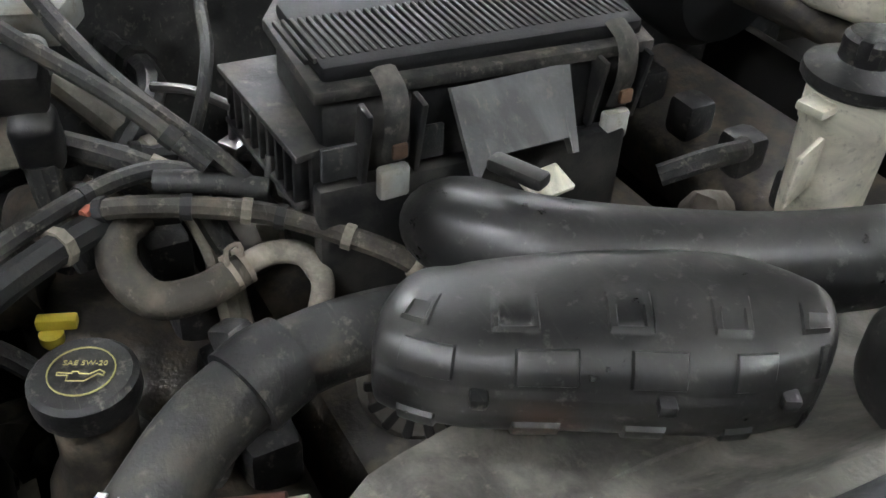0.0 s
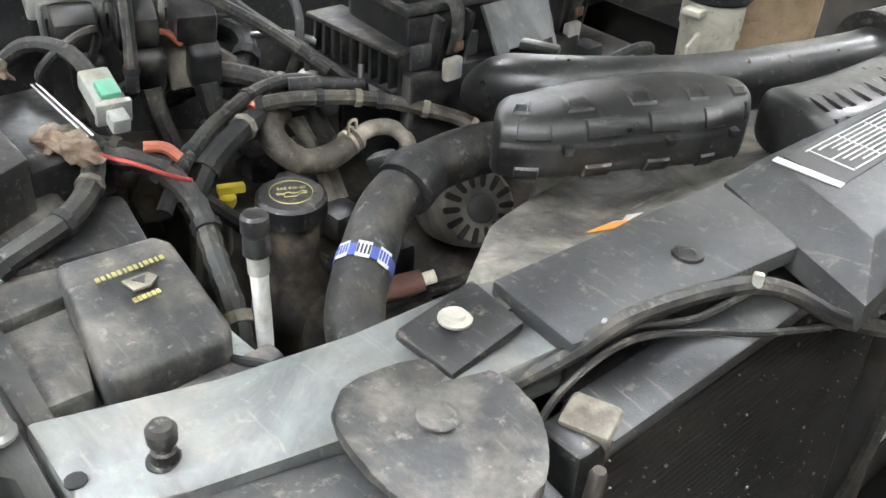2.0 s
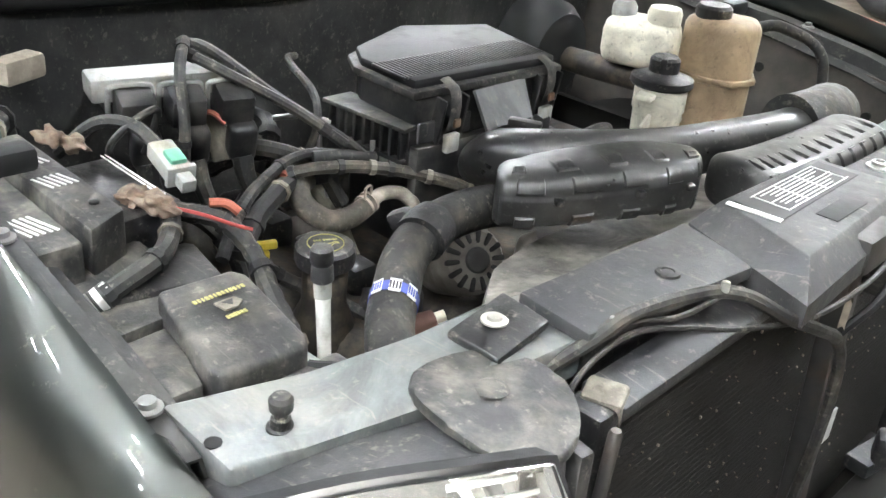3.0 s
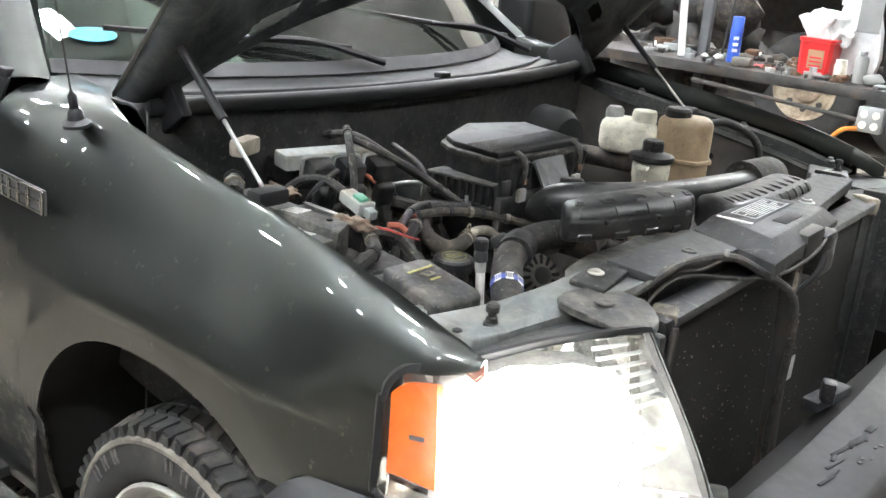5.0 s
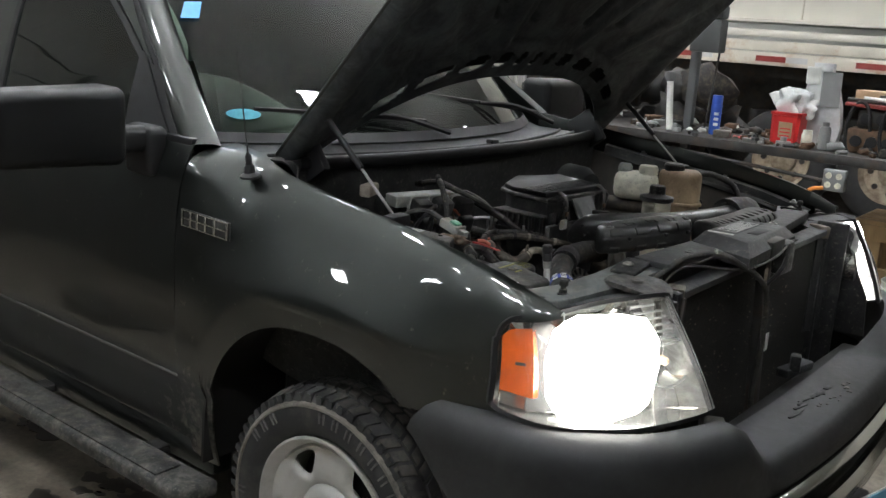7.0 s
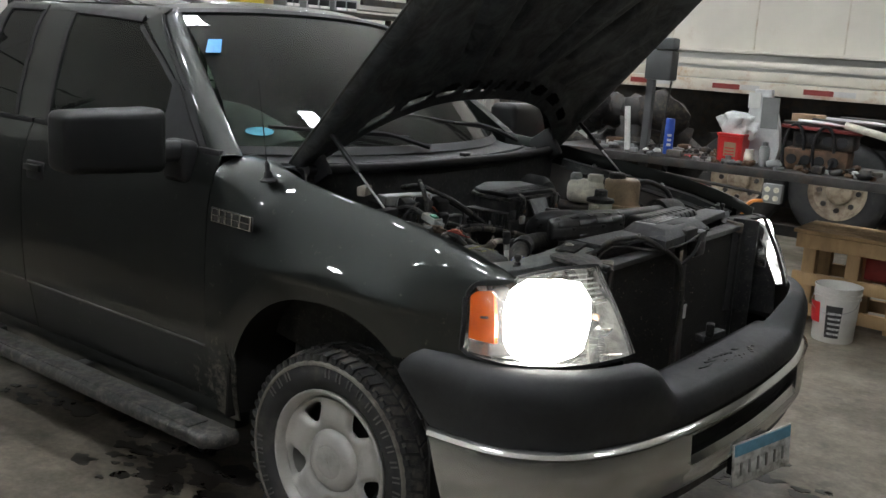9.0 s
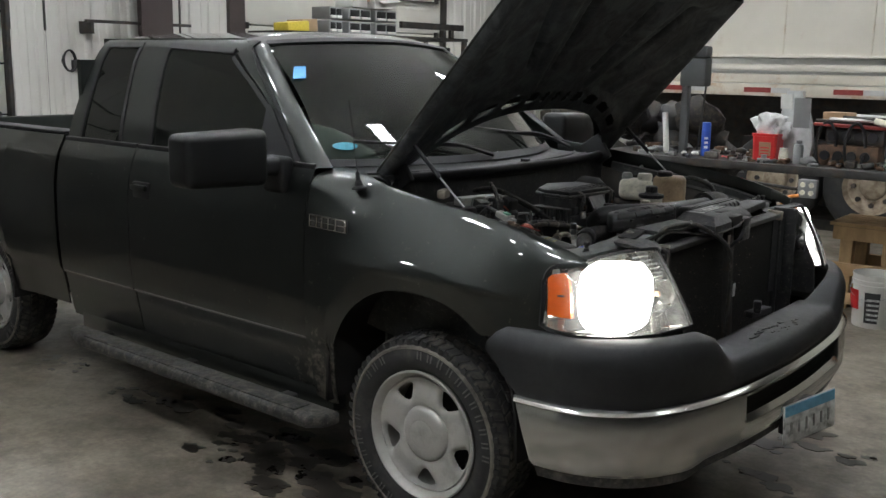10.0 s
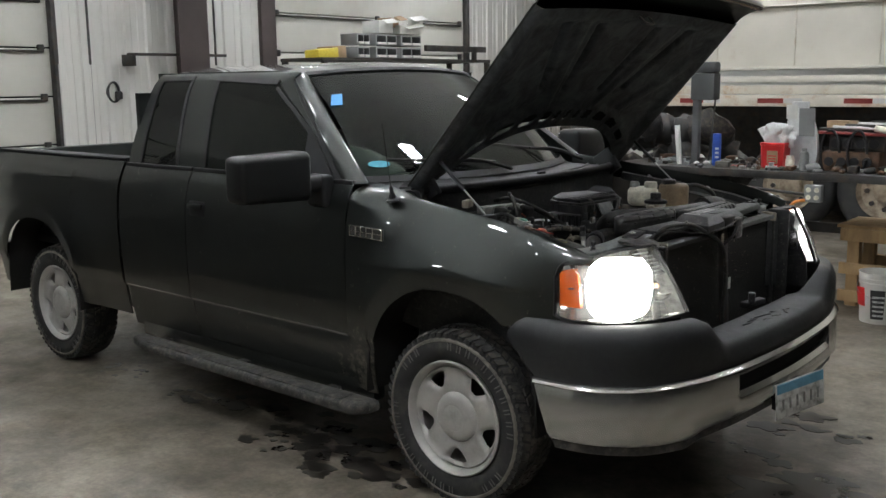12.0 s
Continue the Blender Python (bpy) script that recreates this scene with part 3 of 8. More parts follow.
def hang_lights(glowing, places, label, k):
    fixture = None
    for (x, y) in places:
        if fixture is None:
            fixture = thing("ceiling_light", label, "ceiling light", (0, 0, 0), "ceiling lights")
            part("housing", box(BM(), (0, 0, 0.05), (0.50 * k, 0.44 * k, 0.06), None, 0.01), WHITEBOX, fixture)
            for s in (-1, 0, 1):
                part("tube", cyl(BM(), (-0.2 * k, s * 0.12 * k, 0), (0.2 * k, s * 0.12 * k, 0), 0.02 * k, seg=10), glowing, fixture, "glowing white tube")
            part("diffuser", box(BM(), (0, 0, 0.012), (0.42 * k, 0.38 * k, 0.006)), glowing, fixture)
            # glowing panel added on top to light up the ceiling
            part("added_uplight", box(BM(), (0, 0, 0.086), (0.44 * k, 0.38 * k, 0.006)), UPLIGHT, fixture, "added glowing panel that brightens the ceiling")
            for dx in (-0.2 * k, 0.2 * k):
                part("hanger", cyl(BM(), (dx, 0, 0.07), (dx, 0, 6.0 - LAMPZ), 0.006, seg=6), DARKST, fixture)
            fixture.matrix_basis = Matrix.Translation((x, y, LAMPZ))
            src = fixture
        else:
            copy_thing(src, Matrix.Translation((x, y, LAMPZ)))


def lay_stains():
    # oil stains: splashes of thin uneven patches
    rnd = random.Random(5)
    for x, y, r, sx, n in ((-1.12, -0.90, 0.17, 1.9, 24), (-0.66, -0.86, 0.24, 1.7, 30), (-2.13, -0.76, 0.10, 1.8, 12), (-2.92, -0.72, 0.13, 1.9, 14), (1.25, -0.1, 0.40, 1.2, 30), (-1.5, -0.62, 0.22, 2.4, 18), (0.75, -0.85, 0.3, 1.3, 18), (0.3, -1.35, 0.12, 1.5, 8), (0.82, 0.90, 0.22, 1.6, 14), (0.78, 0.40, 0.16, 1.4, 10)):
        bm = BM()
        for k in range(n):
            an, rr = 6.283 * rnd.random(), r * rnd.random() ** 0.6
            cx, cy, q0 = x + rr * sx * math.cos(an), y + rr * math.sin(an), r * (0.10 + 0.34 * rnd.random() ** 2)
            pts = []
            for j in range(30):
                a = 6.283 * j / 30
                q = q0 * (0.75 + 0.5 * noise.noise(Vector((math.cos(a) * 1.5 + cx * 7, math.sin(a) * 1.5 + cy * 7, 0.3))))
                pts.append((cx + q * 1.5 * math.cos(a), cy + q * math.sin(a)))
            prism(bm, pts, 0.0, 0.0012 + 0.00009 * k)
        one("oil_stain", bm, OILY, "dark oily splashes soaked into the concrete", "stain", kind="structure")


LAMPZ = 4.6
FAR_FIXTURES = [(-7.2, 0.72), (-7.2, 4.8), (2.6, 0.72), (2.6, 4.8), (-2.8, -1.6), (-2.8, -3.6), (-5.2, -3.6), (-3.2, -5.8), (-5.4, -5.8), (-0.3, -1.4), (-0.3, -5.6), (2.4, -5.6)]
FIXTURES = [(x, y) for y in (0.72, 4.8) for x in (0.1, -2.4, -4.9)] + [(-4.9, 8.6), (-7.2, 8.6), (-0.3, -3.5), (2.4, -3.5)]


# ---- the pickup truck: front axle at x = 0, nose towards +x, its left side towards +y ----
BED_END, CAB_END, REAR = -4.10, -2.45, -3.465


def half_width(z):
    return lerp(z, (0.38, 0.46, 0.65, 0.672, 0.80, 1.0, 1.14, 1.24, 1.30, 1.35), (0.915, 0.938, 0.970, 0.988, 0.998, 1.0, 0.994, 0.978, 0.955, 0.93))


def arch(x, xc, a=0.465, top=0.952, low=0.40):
    d = abs(x - xc) / a
    return low + (top - low) * (1 - d ** 2.3) ** (1 / 2.3) if d < 1 else low


def arch_columns(x0, x1, xc, a=0.465, n=36):
    xs = {x0, x1}
    for k in range(n + 1):
        t = math.cos(math.pi * k / n)
        x = xc + a * t
        if x0 < x < x1:
            xs.add(x)
    for k in range(1, 14):
        x = x0 + (x1 - x0) * k / 14
        if abs(x - xc) > a + 0.01:
            xs.add(x)
    return sorted(xs)


def fender_top(x):
    return lerp(x, (-0.66, -0.43, -0.2, 0.0, 0.2, 0.4, 0.52, 0.60, 0.65), (1.352, 1.328, 1.294, 1.268, 1.246, 1.214, 1.188, 1.162, 1.142))


def flare(x, z, xc):
    """How far the wheel-arch lip stands out of the side: a crease some way off the opening, flat inside it."""
    d = ((abs(x - xc) / 0.465) ** 2.3 + (max(0.0, z - 0.40) / 0.552) ** 2.3) ** (1 / 2.3)
    if d < 1.16:
        return 0.020 - 0.030 * (1.16 - d)
    return 0.020 * math.exp(-((d - 1.16) / 0.20) ** 1.3)


def shoulder(x, z, zt, wide, inner):
    """Half width of the rounded fender shoulder above the wheel arch; it fades out towards the door and the lamp."""
    plain = wide
    rise = max(0.0, min(1.0, (z - 1.0) / (zt - 1.0)))
    soft = 1.006 - (1.006 - inner) * (0.84 * rise ** 1.12 + 0.16 * (1 - math.sqrt(max(0.0, 1 - rise * rise))))
    soft = min(1.002, soft) if z > 1.0 else wide
    a, b = max(0.0, min(1.0, (x + 0.57) / 0.34)), max(0.0, min(1.0, (0.545 - x) / 0.30))
    t = a * a * (3 - 2 * a) * b * b * (3 - 2 * b)
    return plain + (soft - plain) * t


def build_side(truck, s):
    """The painted side of one hand (s = -1: right, +1: left)."""
    # front fender
    xs = arch_columns(-0.567, 0.565, 0.02)
    off, up = (0.035, 0.030) if s > 0 else (0.0, 0.0)
    rings = []
    for x in xs:
        zb = max(arch(x, 0.02), 0.86 if x > 0.33 else 0.40)
        zt = fender_top(x)
        zs = zt - lerp(x, (-0.567, -0.50, -0.25), (0.075, 0.085, 0.20))
        front = max(0.0, (x - 0.15) / 0.415)
        ring = []
        inner = lerp(x, (-0.66, -0.45, -0.25, 0.0, 0.3), (0.78, 0.80, 0.865, 0.885, 0.90))
        for k in range(27):
            z = zb + (zs - zb) * k / 26
            w = half_width(z) - 0.028 * front ** 2.4
            ring.append((x, s * (shoulder(x, z, zt, w, inner) + flare(x, z, 0.02)) + off, z + up))
        w0 = half_width(zs) - 0.028 * front ** 2.4
        for k in range(1, 15):
            a = k / 14 * math.pi / 2
            z = zs + (zt - zs) * math.sin(a)
            w = inner + (w0 - inner) * math.cos(a) ** 0.85
            ring.append((x, s * (shoulder(x, z, zt, w, inner) + flare(x, z, 0.02) * math.cos(a)) + off, z + up))
        ring += [(x, s * (inner - 0.004) + off, zt - 0.012 + up), (x, s * (inner - 0.004) + off, zt - 0.05 + up)]
        rings.append(ring)
    solid(part("fender", ringed(BM(), rings, False, False), MUDPAINT, truck, "dark green-grey painted front fender", 50), 0.006, 0.0)
    # the tip that runs on above the lamp
    tips = []
    for x in (0.562, 0.570, 0.580, 0.592, 0.606, 0.622, 0.638, 0.650, 0.658):
        ly, lz = lerp(x, (0.556, 0.60, 0.63, 0.66), (0.958, 0.940, 0.918, 0.902)), lerp(x, (0.558, 0.63, 0.66), (1.110, 1.121, 1.133))
        zt = max(fender_top(x), lz + 0.004)
        t = min(1.0, (x - 0.562) / 0.078)
        t = t * t * (3 - 2 * t)
        ring = []
        for k in range(25):
            q = math.sin(k / 24 * math.pi / 2)
            z = lz + (zt - lz) * q
            a = math.asin(min(1.0, max(0.0, (z - zt + 0.20) / 0.20)))
            y0, y1 = 0.90 + 0.072 * math.cos(a) ** 0.85, 0.892 + (ly - 0.892) * math.sqrt(max(0.0, 1 - q * q))
            ring.append((x, s * (y0 + (y1 - y0) * t) + off, z + up))
        tips.append(ring + [(x, s * 0.889 + off, zt - 0.012 + up), (x, s * 0.889 + off, zt - 0.04 + up)])
    solid(part("fender_tip", ringed(BM(), tips, False, False), MUDPAINT, truck, "painted fender tip above the lamp", 60), 0.006, 0.0)
    # black flange inside the fender edge, with its bolts
    bm = BM()
    ringed(bm, [[(x, s * lerp(x, (-0.25, 0.0, 0.3), (0.862, 0.882, 0.897)), fender_top(x) - 0.018), (x, s * lerp(x, (-0.25, 0.0, 0.3), (0.84, 0.855, 0.868)), fender_top(x) - 0.022), (x, s * lerp(x, (-0.25, 0.0, 0.3), (0.835, 0.85, 0.862)), fender_top(x) - 0.05), (x, s * 0.835, fender_top(x) - 0.06)] for x in (-0.25, -0.1, 0.0, 0.2, 0.4, 0.58)], False, False)
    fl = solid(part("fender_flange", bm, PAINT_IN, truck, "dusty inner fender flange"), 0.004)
    for x in (0.52, 0.25, -0.1):
        part("bolt", lathe(BM(), [(0.014, 0), (0.014, 0.003), (0.008, 0.004), (0.008, 0.010), (0.005, 0.011)], (x, s * 0.882, fender_top(x) - 0.021), (0, 0, 1), 12), STEEL, fl, "pale washer-head bolt")
    # inner apron wall
    bm = BM()
    sheet(bm, lambda u, v: (-0.45 + 1.0 * u, s * (0.858 - 0.06 * v + 0.012 * math.sin(9 * u) * v), lerp(u, (0, 1), (1.27, 1.14)) - 0.55 * v), 10, 6)
    ap = solid(part("apron", bm, APRON if s > 0 else PAINT_IN, truck, "dusty inner fender apron"), 0.006)
    if s > 0:
        for x, z, r in ((0.18, 1.115, 0.011), (0.33, 1.09, 0.014), (0.02, 1.15, 0.009), (0.44, 1.075, 0.010)):
            # dark discs painted as the shade inside bolt holes
            part("apron_hole", lathe(BM(), [(r, 0.0), (r, 0.006), (0.001, 0.006)], (x, 0.845, z), (0, -1, 0), 12), SHADEBLK, ap, "dark disc standing for a shaded bolt hole")
    # doors
    for name, x0, x1 in (("front_door", -0.573, -1.793), ("rear_door", -1.799, -2.442)):
        xs2 = [x0 + (x1 - x0) * k / 10 for k in range(11)]
        zz = [0.42, 0.46, 0.52, 0.58, 0.65, 0.672, 0.72, 0.82, 0.95, 1.06, 1.15, 1.22, 1.28, 1.32, 1.345]
        bm = ringed(BM(), [[(x, s * half_width(z), z) for z in zz] for x in xs2], False, False)
        d = part(name, bm, MUDPAINT, truck, "dark green-grey door with faint rub marks", 50)
        solid(d, 0.006, 0.0)
        # drip line along the lower door
        part("lower_moulding", box(BM(), ((x0 + x1) / 2, s * 0.986, 0.663), (x0 - x1 - 0.01, 0.012, 0.010), None, 0.003), SILL, d)
        part("belt_moulding", box(BM(), ((x0 + x1) / 2, s * 0.925, 1.352), (x0 - x1 - 0.01, 0.028, 0.022), None, 0.006), TRIMBLK, d, "black belt weatherstrip")
        if name == "front_door":
            part("handle_cup", box(BM(), (-1.69, s * 0.985, 1.155), (0.14, 0.03, 0.085), None, 0.014), TRIMBLK, d, "recessed black handle cup")
            part("handle", box(BM(), (-1.69, s * 1.008, 1.170), (0.12, 0.02, 0.03), None, 0.009), PAINT, d, "painted pull handle")
    # rocker
    part("rocker", box(BM(), (-1.42, s * 0.90, 0.40), (1.90, 0.08, 0.10), None, 0.02), PAINT, truck, "dusty painted rocker sill")
    # bed side
    xs3 = arch_columns(BED_END, CAB_END - 0.018, REAR)
    rings = []
    for x in xs3:
        zb = max(arch(x, REAR, 0.465, 0.965, 0.47), 0.47)
        rear = max(0.0, (-3.75 - x) / 0.4)
        ring = []
        for k in range(25):
            z = zb + (1.335 - zb) * k / 24
            w = half_width(z) - 0.03 * rear ** 2 + flare(x, z, REAR)
            ring.append((x, s * w, z))
        ring += [(x, s * 0.925, 1.362), (x, s * 0.90, 1.368), (x, s * 0.80, 1.368), (x, s * 0.79, 1.35), (x, s * 0.79, 0.75)]
        rings.append(ring)
    solid(part("bed_side", ringed(BM(), rings, False, False), PAINT, truck, "dark green-grey pickup bed side", 50), 0.006, 0.0)
    part("bed_rail_cap", box(BM(), ((BED_END + CAB_END) / 2 - 0.02, s * 0.855, 1.376), (CAB_END - BED_END - 0.06, 0.12, 0.014), None, 0.006), TRIMBLK, truck, "black bed rail cap")
    part("tail_lamp", box(BM(), (BED_END + 0.035, s * 0.915, 1.06), (0.07, 0.11, 0.42), None, 0.02), REDREF, truck, "dark red tail lamp")
    # glasshouse on this side
    build_glasshouse(truck, s)
    # running board on brackets
    rb = part("running_board", prism(BM(), [(-0.38, s * 0.985), (-0.385, s * 1.07), (-0.44, s * 1.125), (-2.10, s * 1.125), (-2.27, s * 1.07), (-2.30, s * 0.985)], 0.345, 0.398, 0.018, 3), DUSTY, truck, "worn dusty black running board")
    part("step_pad", box(BM(), (-1.30, s * 1.060, 0.400), (1.55, 0.09, 0.008), None, 0.003), DUSTY, rb, "dusty ribbed step pad")
    for x in (-0.72, -1.4, -2.1):
        part("step_bracket", box(BM(), (x, s * 0.94, 0.372), (0.07, 0.22, 0.03), None, 0.006), SHADEBLK, rb)
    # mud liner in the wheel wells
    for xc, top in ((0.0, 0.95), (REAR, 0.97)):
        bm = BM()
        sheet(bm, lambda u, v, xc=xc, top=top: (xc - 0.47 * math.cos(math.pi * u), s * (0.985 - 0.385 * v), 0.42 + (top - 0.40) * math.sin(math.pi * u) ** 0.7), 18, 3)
        solid(part("wheel_well", bm, SHADEBLK, truck, "black wheel well liner"), 0.01)
        part("wheel_well", box(BM(), (xc, s * 0.60, 0.68), (0.94, 0.02, 0.62)), SHADEBLK, truck)


def glass_side(x, z):
    """Half width of the glasshouse at a height."""
    return lerp(z, (1.33, 1.45, 1.60, 1.72, 1.80, 1.845, 1.87), (0.925, 0.885, 0.822, 0.765, 0.715, 0.672, 0.62))


def build_glasshouse(truck, s):
    def strip(name, a, b, label, material=PAINT, n=10, parent=truck, thick=0.03, m=3):
        """A band between two lines of (x, z) on the glasshouse."""
        def at(line, t):
            f = t * (len(line) - 1)
            k = min(int(f), len(line) - 2)
            return line[k][0] + (line[k + 1][0] - line[k][0]) * (f - k), line[k][1] + (line[k + 1][1] - line[k][1]) * (f - k)

        def p(u, v):
            (xa, za), (xb, zb) = at(a, u), at(b, u)
            x, z = xa + (xb - xa) * v, za + (zb - za) * v
            return (x, s * glass_side(x, z), z)
        ob = part(name, sheet(BM(), p, n, m), material, parent, label, 50)
        return solid(ob, min(thick, 0.008), 0.0)

    # roof rail, pillars
    strip("roof_rail", [(-1.20, 1.845), (-1.30, 1.85), (-2.43, 1.85)], [(-1.25, 1.79), (-1.36, 1.815), (-2.43, 1.815)], "painted roof rail", n=12)
    strip("c_pillar", [(-2.44, 1.345), (-2.445, 1.6), (-2.43, 1.84)], [(-2.315, 1.345), (-2.345, 1.6), (-2.375, 1.84)], "painted rear cab pillar")
    strip("b_pillar", [(-1.95, 1.345), (-2.01, 1.6), (-2.07, 1.82)], [(-1.705, 1.345), (-1.77, 1.6), (-1.83, 1.82)], "painted middle door pillar")
    strip("rear_quarter_glass", [(-2.315, 1.345), (-2.372, 1.825)], [(-1.95, 1.345), (-2.072, 1.825)], "dark tinted rear door glass", SIDEGLASS, thick=0.004)
    strip("front_door_glass", [(-1.705, 1.345), (-1.745, 1.50), (-1.787, 1.66), (-1.83, 1.825)], [(-0.90, 1.36), (-0.945, 1.577), (-1.10, 1.68), (-1.285, 1.80)], "green-tinted door glass", FRONTGLASS, thick=0.004, m=6, n=12)
    # black seals round the door glass
    for name, a, c in (("glass_seal", [(-2.322, 1.36), (-2.378, 1.83)], [(-2.302, 1.36), (-2.358, 1.83)]), ("glass_seal", [(-1.972, 1.36), (-2.09, 1.83)], [(-1.947, 1.36), (-2.065, 1.83)]), ("glass_seal", [(-2.37, 1.838), (-2.07, 1.838)], [(-2.37, 1.815), (-2.07, 1.815)]), ("glass_seal", [(-1.727, 1.36), (-1.853, 1.83)], [(-1.697, 1.36), (-1.823, 1.83)]), ("glass_seal", [(-1.845, 1.836), (-1.32, 1.815)], [(-1.845, 1.812), (-1.32, 1.788)]), ("glass_seal", [(-0.945, 1.572), (-1.11, 1.672), (-1.305, 1.778)], [(-0.965, 1.560), (-1.125, 1.660), (-1.315, 1.765)])):
        ob = strip(name, a, c, "black rubber glass seal", TRIMBLK)
        ob.location.y = s * 0.006
    ob = strip("mirror_sail", [(-0.925, 1.345), (-0.965, 1.578)], [(-0.69, 1.345), (-0.945, 1.585)], "black mirror sail panel", TRIMBLK, thick=0.02)
    ob.location.y = s * 0.008
    ob = strip("door_frame_panel", [(-0.945, 1.577), (-1.105, 1.677), (-1.295, 1.79)], [(-0.885, 1.545), (-1.04, 1.665), (-1.235, 1.83)], "painted upper door frame")
    ob.location.y = s * 0.005
    # A pillar: from the fender corner up to the roof
    bm = BM()
    lo, hi = (-0.565, 0.935, 1.345), (-1.25, 0.675, 1.85)
    mid = (-0.925, 0.812, 1.615)
    line = curve([lo, mid, hi], 7)
    rings = []
    for p in line:
        x, y, z = p
        rings.append([(x - 0.065, s * (y - 0.005), z - 0.012), (x - 0.03, s * (y + 0.004), z - 0.004), (x + 0.005, s * (y - 0.012), z + 0.004), (x + 0.028, s * (y - 0.045), z + 0.004), (x + 0.02, s * (y - 0.075), z - 0.004), (x - 0.06, s * (y - 0.06), z - 0.03)])
    part("a_pillar", ringed(bm, rings), PAINT, truck, "painted windscreen pillar", 60)
    strip("door_frame", [(-0.73, 1.36), (-0.945, 1.56), (-1.06, 1.67), (-1.255, 1.82)], [(-0.67, 1.36), (-0.86, 1.545), (-1.02, 1.67), (-1.235, 1.83)], "black door seal", TRIMBLK, thick=0.02)


def screen(u, v):
    """The windscreen: u across from right to left, v from the cowl up to the roof."""
    y = -1 + 2 * u
    base = Vector((-0.36 - 0.27 * abs(y) ** 2.4, 0.815 * y, 1.335))
    top = Vector((-1.14 - 0.085 * abs(y) ** 2.2, 0.635 * y, 1.872 - 0.028 * y * y))
    p = base * (1 - v) + top * v
    p.x += 0.035 * math.sin(math.pi * v)
    p.z += 0.03 * math.sin(math.pi * v)
    return p


def build_cab(truck):
    solid(part("windscreen", sheet(BM(), screen, 20, 10), GLASS, truck, "clear windscreen with shop reflections"), 0.004)
    # black edge band round the glass
    bm = BM()
    sheet(bm, lambda u, v: screen(u, 0.0 + 0.045 * v) + Vector((0.006, 0, 0.006)), 20, 1)
    sheet(bm, lambda u, v: screen(u, 0.965 + 0.035 * v) + Vector((0.006, 0, 0.006)), 20, 1)
    solid(part("glass_border", bm, TRIMBLK, truck, "black ceramic border of the windscreen"), 0.002)

    def roof(u, v):
        y = -1 + 2 * u
        x = -1.14 - 0.085 * abs(y) ** 2.2 + (-2.45 - -1.14 + 0.085 * abs(y) ** 2.2) * v
        z = 1.905 - 0.045 * abs(y) ** 2.6 - 0.03 * (1 - min(1.0, v / 0.12)) ** 2 - 0.03 * max(0, (v - 0.85) / 0.15) ** 2
        return (x, 0.66 * y, z)
    solid(part("roof", sheet(BM(), roof, 20, 14), PAINT, truck, "dark green-grey painted cab roof", 60), 0.02)
    # cab back with its window
    bm = BM()
    box(bm, (-2.44, 0, 1.05), (0.03, 1.84, 0.62))
    box(bm, (-2.44, 0, 1.80), (0.03, 1.36, 0.12))
    for s in (-1, 1):
        box(bm, (-2.44, s * 0.70, 1.55), (0.03, 0.28, 0.40))
    part("cab_back", bm, PAINT, truck, "painted rear wall of the cab")
    part("rear_window", box(BM(), (-2.44, 0, 1.55), (0.008, 1.12, 0.38)), GLASS, truck, "sliding rear window")
    # inside
    part("cab_floor", box(BM(), (-1.45, 0, 0.62), (1.85, 1.78, 0.05)), SHADEBLK, truck)
    bm = BM()
    ringed(bm, [[(-0.42 - 0.22 * abs(y / 0.8) ** 2.4, y, 1.31), (-0.72, y, 1.315), (-0.92, y, 1.27), (-0.98, y, 1.15), (-0.90, y, 0.95)] for y in (-0.82, -0.6, -0.3, 0, 0.3, 0.6, 0.82)], False, False)
    solid(part("dashboard", bm, DASH, truck, "grey plastic dashboard", 50), 0.02)
    solid(part("headliner", sheet(BM(), lambda u, v: (-1.25 - 1.1 * v, (-1 + 2 * u) * 0.60, 1.845 - 0.03 * (2 * u - 1) ** 2), 6, 6), CLOTH, truck, "grey cloth headliner"), 0.006)
    sw = BM()
    lathe(sw, [(0.185, -0.012), (0.197, -0.008), (0.20, 0.0), (0.197, 0.008), (0.185, 0.012), (0.178, 0)], (-1.12, 0.42, 1.25), (-0.9, 0, 0.45), 28, False)
    part("steering_wheel", sw, TRIMBLK, truck, "black steering wheel")
    for y in (-0.45, 0.45):
        seat = part("seat", box(BM(), (-1.55, y, 0.90), (0.52, 0.56, 0.18), None, 0.06, 3), CLOTH, truck, "grey cloth front seat")
        part("backrest", box(BM(), (-1.83, y, 1.22), (0.18, 0.54, 0.60), turn(0, -14, 0), 0.07, 3), CLOTH, seat)
        part("headrest", box(BM(), (-1.92, y, 1.60), (0.10, 0.27, 0.18), turn(0, -10, 0), 0.045, 3), CLOTH, seat)
    part("rear_bench", box(BM(), (-2.22, 0, 1.15), (0.16, 1.5, 0.62), turn(0, -8, 0), 0.06, 3), CLOTH, truck, "grey cloth rear bench")
    part("mirror_inside", box(BM(), (-1.02, 0, 1.72), (0.03, 0.24, 0.06), None, 0.02, 3), TRIMBLK, truck, "black inside mirror")
    # papers and stickers behind the glass
    note = BM()
    ringed(note, [[screen(0.036 + du + 0.25 * dv, 0.68 + dv) + Vector((0.004 + o, 0, 0.005 + o)) for du, dv in ((-0.019, -0.055), (0.019, -0.055), (0.019, 0.05), (-0.019, 0.05))] for o in (0.0, 0.001)])
    part("blue_sticker", note, mat("pale_blue_sticker", (0.07, 0.32, 0.72), 0.5, 0, 0.15, 60, 0), truck, "small blue windscreen sticker")
    oval = BM()
